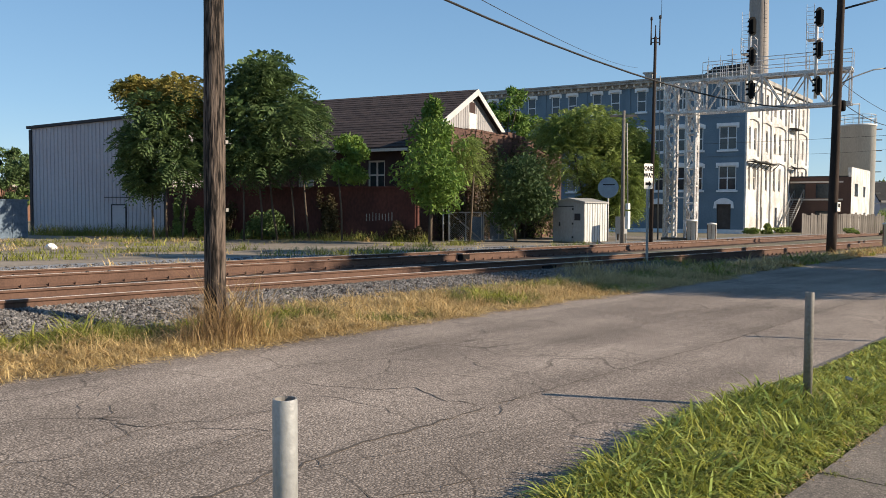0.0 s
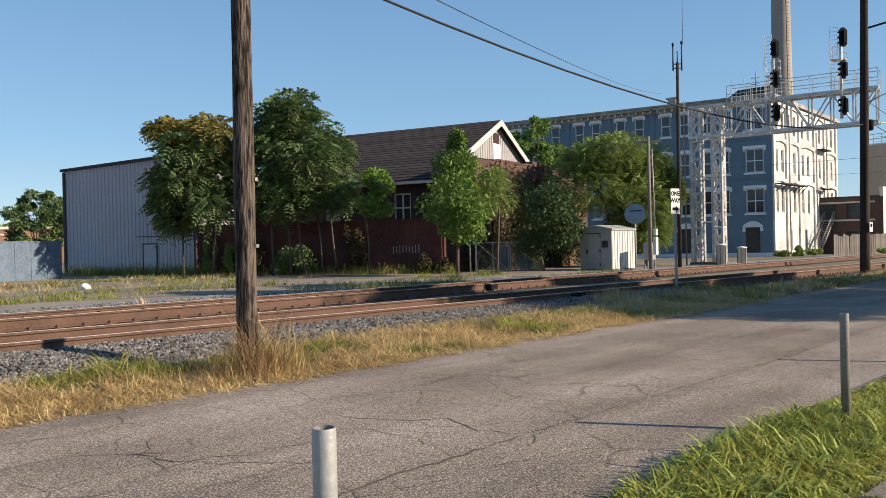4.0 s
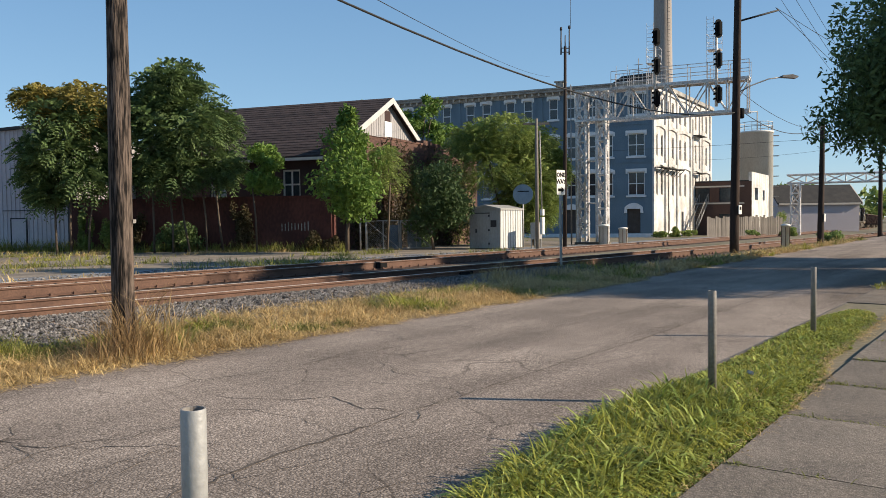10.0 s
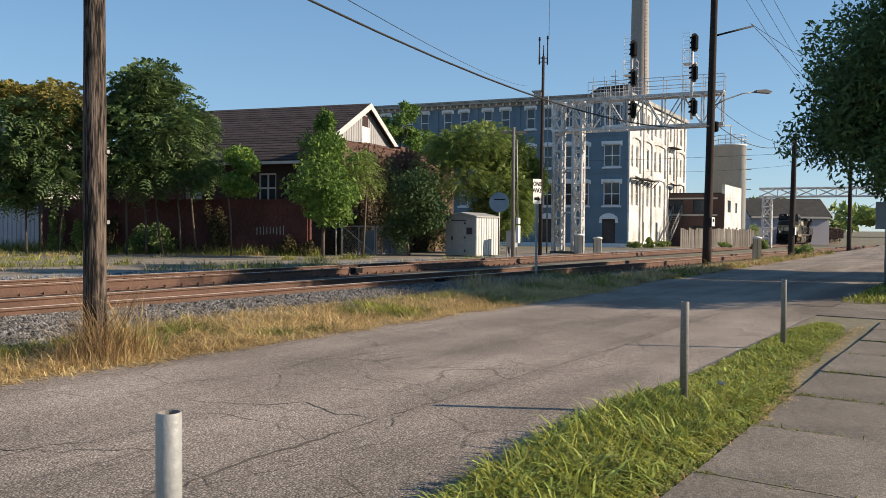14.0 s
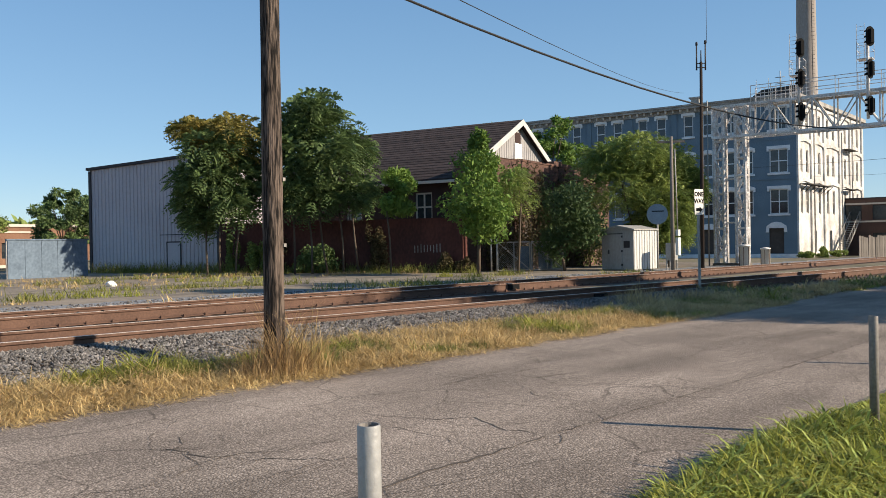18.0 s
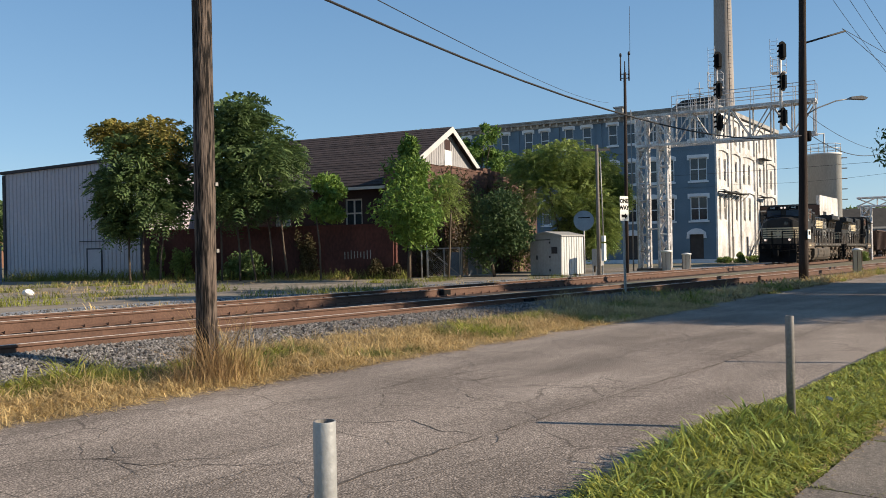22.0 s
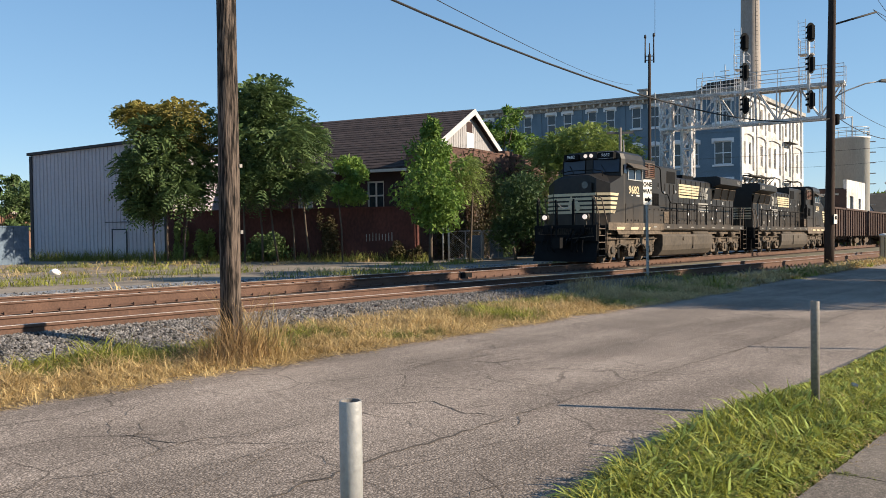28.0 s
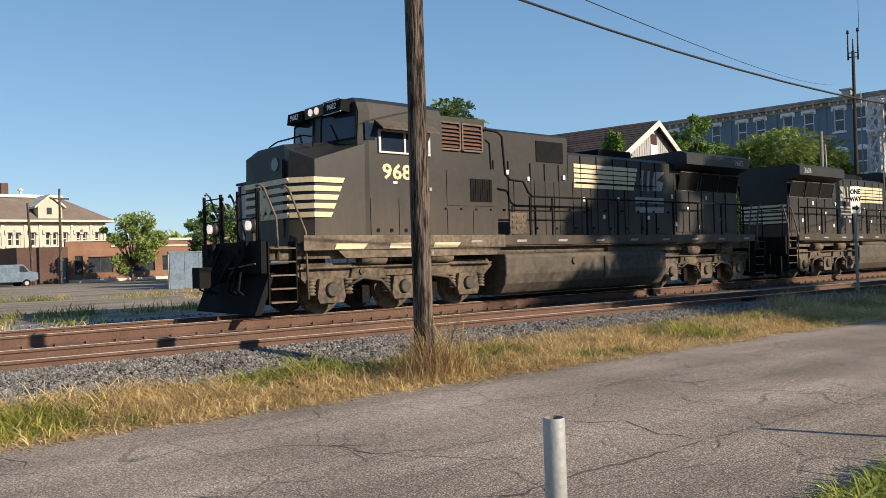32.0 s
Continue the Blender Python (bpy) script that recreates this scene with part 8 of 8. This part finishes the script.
# lush strip beside the pavement: turf darkened for the shaded gaps, arching blades and broad leaves, tall near the
# first posts and low farther on
def strip_edges(x):
    near = 1.6 + 0.05 * patch(x, 0 * x, 1.1, 3) + 0.06 * patch(x, 0 * x, 4.0, 8) + 0.2 * np.clip((x - 8.3) / 1.2, 0, 1) + 0.16 * np.clip((x - 11) / 4, 0, 1)
    far = 2.72 + 0.06 * np.clip((7.6 - x) / 0.8, 0, 1) - 0.28 * np.clip((5.6 - x) / 2.4, 0, 1) + 0.07 * patch(x, 0 * x, 1.7, 5)
    tip = np.clip((15.2 - x) / 1.6, 0, 1) ** 0.5
    mid = (near + far) / 2
    return mid + (near - mid) * tip, mid + (far - mid) * tip


x, y = scatter(rs, 170000, lambda u: 0.4 + 14.8 * u**1.25, lambda u, x: 1.55 + 1.45 * u, 0.05, 11)
e0, e1 = strip_edges(x)
hh = (0.17 + 0.18 * rs.rand(len(x)) ** 1.3 + 0.12 * patch(x, y, 1.3, 1) + 0.08 * patch(x, y, 3.7, 2)) * np.clip(1.0 - 0.6 * (x - 6.8) / 1.4, 0.36, 1.0)
hh *= np.clip((y - e0) / 0.3, 0.3, 1.0) * np.clip(0.4 + (e1 - y) / 0.35, 0.4, 1.0)
keep = (y > e0) & (y < e1) & (hh > 0.02)
x, y, hh = x[keep], y[keep], hh[keep]
kind = rs.rand(len(x)) + 0.22 * patch(x, y, 1.6, 12)
pts = np.stack([x, y, 0 * x + 0.05], 1)
for lo, hi, name, label, wd, mm, bend, tall in (
        (-9, 0.30, "strip_turf", "short turf with the shade between blades in its dark green", 0.0045, "grass_gap", 1.9, 0.7),
        (0.30, 0.66, "strip_grass", "lush green grass on the strip beside the pavement", 0.0052, "grass_green", 1.8, 1.0),
        (0.66, 0.82, "strip_broad_grass", "broad-bladed grass arching over the strip", 0.0095, "grass_broad", 2.5, 1.15),
        (0.82, 0.95, "strip_mixed_grass", "half-dry grass mixed in the strip", 0.004, "grass_mid", 2.4, 0.9),
        (0.95, 9, "strip_straw", "dry straw mixed in the green grass strip", 0.003, "grass_dry", 2.0, 0.8)):
    k = (kind >= lo) & (kind < hi)
    blades(name, label, pts[k], hh[k] * tall, wd, M[mm], int(100 * hi) + 7, bend, start=0.5)
# weeds in the pavement joints and along its edge
x, y = scatter(rs, 2600, lambda u: 1.5 * np.round(1 + 9 * u) + 0.75, lambda u, x: 1.55 - 0.9 * u**2.2, 0.03, 12)
ok = patch(x * 0.7, 0 * x, 1.0, 21) > -0.15
blades("joint_weeds", "small weeds growing in the pavement joints", np.stack([x, y, 0 * x + 0.06], 1)[ok], 0.03 + 0.06 * rs.rand(int(ok.sum())), 0.004, M["grass_mid"], 17, 2.2, start=0.6)
x, y = scatter(rs, 2600, lambda u: 1 + 13.5 * u, lambda u, x: 1.56 + 0.1 * u + 0.2 * np.clip((x - 8.3) / 1.2, 0, 1), 0.03, 8)
blades("edge_thatch", "dry brown thatch at the pavement edge", np.stack([x, y, 0 * x + 0.07], 1), 0.04 + 0.05 * rs.rand(len(x)), 0.003, M["grass_dry"], 19, 2.8, start=0.9)
x, y = scatter(rs, 9000, lambda u: 19.4 + 40 * u, lambda u, x: 1.6 + 1.15 * u, 0.04, 6)
blades("far_strip_grass", "short green grass along the farther kerb", np.stack([x, y, 0 * x + 0.05], 1), 0.1 + 0.1 * rs.rand(len(x)), 0.01, M["grass_green"], 3, 0.9)
# verge between the street and the rails
def verge(n, x0, x1, seed, power, scale=1.0, w=0.006):
    rs = np.random.RandomState(seed)
    x, y = scatter(rs, n, lambda u: x0 + (x1 - x0) * u**power, lambda u, x: 8.5 + (1.5 + 0.75 * np.clip((x - 5.5) / 3.5, 0, 1)) * u**1.1 + np.maximum(0, x - 20) * 0.02, 0.06, 12)
    y = y + 0.22 * patch(x, 0 * x, 0.9, 33)
    z = np.array([ground_z(a, b) for a, b in zip(x, y)])
    g = patch(x, y, 0.55, 4) + 0.35 * patch(x, y, 2.3, 9)
    lump = patch(x, y, 2.6, 7) + 0.7 * patch(x, y, 0.8, 17)
    tall = np.clip(0.25 + 0.18 * rs.rand(len(x)) + 0.3 * lump, 0.05, 0.6) * np.clip(0.45 + (y - 8.5) * 0.9, 0.4, 1.0) * np.clip(2.1 - (y - 8.5) * 0.8, 0.5, 1.0) * scale
    pts = np.stack([x, y, z - 0.01], 1)
    dry, green = g < 0.14, (g > 0.34)
    mid = ~dry & ~green
    return pts, tall, dry, mid, green, w


for n, x0, x1, sd, pw in ((110000, 0.2, 20, 5, 1.2), (18000, 20, 62, 6, 1.2)):
    pts, tall, dry, mid, green, w = verge(n, x0, x1, sd, pw, 1.0 if x0 < 10 else 1.5)
    w = 0.0045 if x0 < 10 else 0.011
    dead = np.random.RandomState(sd + 3).rand(len(pts)) < 0.24
    blades("verge_straw", "dry golden grass along the verge beside the street", pts[dry & ~dead], tall[dry & ~dead], w, M["grass_dry"], sd, 2.5, start=0.7)
    blades("verge_dead_grass", "brown dead grass matted along the verge", pts[dead], tall[dead] * 0.75, w, M["grass_brown"], sd + 10, 3.0, start=1.1)
    blades("verge_grass", "half-dry green grass along the verge", pts[mid & ~dead], tall[mid & ~dead], w, M["grass_mid"], sd + 20, 2.4, start=0.7)
    green = green & ~dead
    blades("verge_weeds", "fresh green weeds along the verge", pts[green], tall[green] * 0.95, w * 1.5, M["grass_green"], sd + 40, 2.2, start=0.7)
    k = np.random.RandomState(sd).rand(len(pts)) < (0.04 if x0 < 10 else 0.03)
    blades("verge_stalks", "pale dry seed stalks standing in the verge", pts[k], 0.14 + 0.26 * np.random.RandomState(sd + 1).rand(int(k.sum())) ** 1.5, w * 0.5, M["grass_dry"], sd + 60, 0.8, start=0.3)
# flattened straw spilling on to the asphalt
x, y = scatter(rs, 15000, lambda u: 0.4 + 20 * u, lambda u, x: 8.2 + 0.55 * u + 0.22 * patch(x, 0 * x, 0.9, 33), 0.05, 5)
blades("fallen_straw", "flattened straw at the ragged asphalt edge", np.stack([x, y, 0 * x + 0.006], 1), 0.1 + 0.24 * rs.rand(len(x)) ** 1.5, 0.0045, M["grass_dry"], 9, 3.0, start=1.3)
# tall weeds round the pole and by the street sign
for cx, cy, n, top, sp, sd in ((5.75, 8.8, 420, 1.6, 0.2, 60), (6.15, 8.85, 330, 1.3, 0.22, 66), (5.4, 8.8, 260, 0.8, 0.25, 58), (17.6, 10.9, 700, 0.75, 0.5, 62), (23, 11.2, 900, 0.6, 0.9, 63), (20.2, 10.8, 800, 0.5, 0.8, 64), (4.6, 9.6, 400, 0.55, 0.3, 65)):
    q = np.random.RandomState(sd)
    x, y = cx + q.normal(size=n) * sp, cy + q.normal(size=n) * sp
    z = np.array([ground_z(a, b) for a, b in zip(x, y)])
    hh = top * (0.35 + 0.65 * q.rand(n)) * np.exp(-(((x - cx) ** 2 + (y - cy) ** 2) / (4 * sp * sp)))
    blades("tall_weeds", "tall dry seed-headed weeds by the pole and sign", np.stack([x, y, z], 1), hh, 0.0035, M["grass_brown"] if sd < 61 else M["grass_dry"] if sd % 2 == 0 or sd < 62 else M["grass_mid"], sd, 0.9, start=0.25)
# yard weeds
def yard(n, material, seed, lo, hi, thr, name, label):
    q = np.random.RandomState(seed)
    s, off = -14 + 56 * q.rand(n), 19.5 + 24 * q.rand(n)
    s, off = np.repeat(s, 22) + q.normal(size=22 * n) * 0.2, np.repeat(off, 22) + q.normal(size=22 * n) * 0.16
    x, y = TC * s - TS * (off - 15), 15 + TS * s + TC * (off - 15)
    g = patch(x * 0.35, y, 0.33, seed) 
    front = (x - 34.2) * math.cos(radians(206)) + (y - 32.2) * math.sin(radians(206)) > 0.2
    ok = (g > thr) & front
    x, y = x[ok], y[ok]
    z = np.array([far_ground(a, b) for a, b in zip(x, y)]) + 0.01
    blades(name, label, np.stack([x, y, z], 1), lo + (hi - lo) * q.rand(len(x)) ** 1.6, 0.011, material, seed, 1.1, start=0.25)


yard(4200, M["grass_mid"], 201, 0.1, 0.5, 0.27, "yard_grass", "patchy green grass in the yard")
yard(1500, M["grass_dry"], 202, 0.08, 0.4, 0.16, "yard_straw", "patchy straw in the yard")
yard(2200, M["grass_green"], 203, 0.15, 0.45, 0.36, "yard_weeds", "fresh green weed clumps in the yard")
q = np.random.RandomState(77)
pts, hs = [], []
for i in range(5200):
    u, out = 27.5 * q.rand() - 0.5, 0.15 + 1.3 * q.rand() ** 1.6
    x, y = on_wall(u, out)
    pts.append((x, y, far_ground(x, y)))
    hs.append((0.25 + 0.75 * q.rand() ** 2) * (1.1 if u > 16 else 0.8))
blades("wall_weeds", "pale tall weeds along the foot of the wall", pts, hs, 0.014, M["grass_mid"], 78, 0.6)
# litter in the strip
lt = thing("litter", pose(8.0, 2.2, 0.13, 20, 10, 30), "small crumpled pale blue wrapper in the grass", "litter")
b = bmesh.new()
box(b, -0.04, 0.04, -0.025, 0.025, 0, 0.03)
for v in b.verts:
    v.co += Vector((noise.noise(v.co * 40), noise.noise(v.co * 50), 0)) * 0.01
part("wrapper", b, M["bluefence"], lt)
rk = thing("rock", pose(13.5, 33.0, Z(13.5, 33.0)), "pale stone lying in the yard", "stone")
b = bmesh.new()
bmesh.ops.create_icosphere(b, subdivisions=2, radius=0.22)
for v in b.verts:
    v.co *= 1 + 0.3 * noise.noise(v.co * 5)
    v.co.z *= 0.7
part("boulder", b, M["silo"], rk, m=pose(0, 0, 0.12))

# wooded hill far away
q = np.random.RandomState(300)
v, f = [], []
cs, sp = [], []
for i in range(420):
    a = radians(-12 + 137 * q.rand())
    d = 420 + 60 * q.rand()
    hgt = 4 + 16 * (0.5 + 0.5 * noise.noise((a * 6, 2, 0))) * q.rand()
    cs.append((d * math.cos(a), d * math.sin(a), hgt))
    sp.append((9, 9, 4))
v, f = leaves(q, cs, sp, 60, 2.6)
tagged(raw("far_woods", v.tolist(), f.tolist(), M["leaf_olive"]), "wooded hill on the horizon", "woods", kind="stuff")


# ---- what moves ----
# distance of the leading nose along the line, by seconds
RUN = [(0, 256), (4, 224), (8, 190.5), (12, 155.5), (14, 137), (16, 118.2), (19, 93.5), (21, 77.7), (22.5, 65.9), (24, 55.2), (25.5, 45.3), (27, 35.8), (28, 29.8), (29, 24.1), (30, 18.5), (31, 12.95), (32, 7.35)]
LINE = pose(-TS * 1.55, 14.95 + TC * 1.55, 0.46, 0, 0.4985, 4.655)


def run_at(t):
    """Smooth distance between the listed times."""
    k = max(i for i in range(len(RUN) - 1) if RUN[i][0] <= t + 1e-9)
    (t0, s0), (t1, s1) = RUN[k], RUN[k + 1]

    def slope(i):
        a, c = RUN[max(0, i - 1)], RUN[min(len(RUN) - 1, i + 1)]
        return (c[1] - a[1]) / (c[0] - a[0])

    u, d = (t - t0) / (t1 - t0), t1 - t0
    h = (2 * u**3 - 3 * u * u + 1, u**3 - 2 * u * u + u, 3 * u * u - 2 * u**3, u**3 - u * u)
    return h[0] * s0 + h[1] * d * slope(k) + h[2] * s1 + h[3] * d * slope(k + 1)


def motions():
    times = [0.5 * i for i in range(65)]
    walk(lead, [(t, LINE @ pose(run_at(t) + 0.15, 0, 0)) for t in times])
    walk(second, [(t, LINE @ pose(run_at(t) + 39.4, 0, 0, 0, 0, 180)) for t in times])
    for i, car in enumerate(cars):
        walk(car, [(t, LINE @ pose(run_at(t) + 41.9 + 16.0 * i, 0, 0)) for t in times])
    fine = [0, 2, 4, 6, 8, 10] + [12 + i / 15 for i in range(301)]
    turn = []
    for t in fine:
        turn.append((t, (run_at(max(t, 12.0)) / WHEEL_R)))
    for w, x, owner in wheelsets:
        sign = 1 if owner is lead else -1
        walk(w, [(t, pose(x, 0, WHEEL_R) @ Matrix.Rotation(sign * a, 4, "Y")) for t, a in turn])


motions()
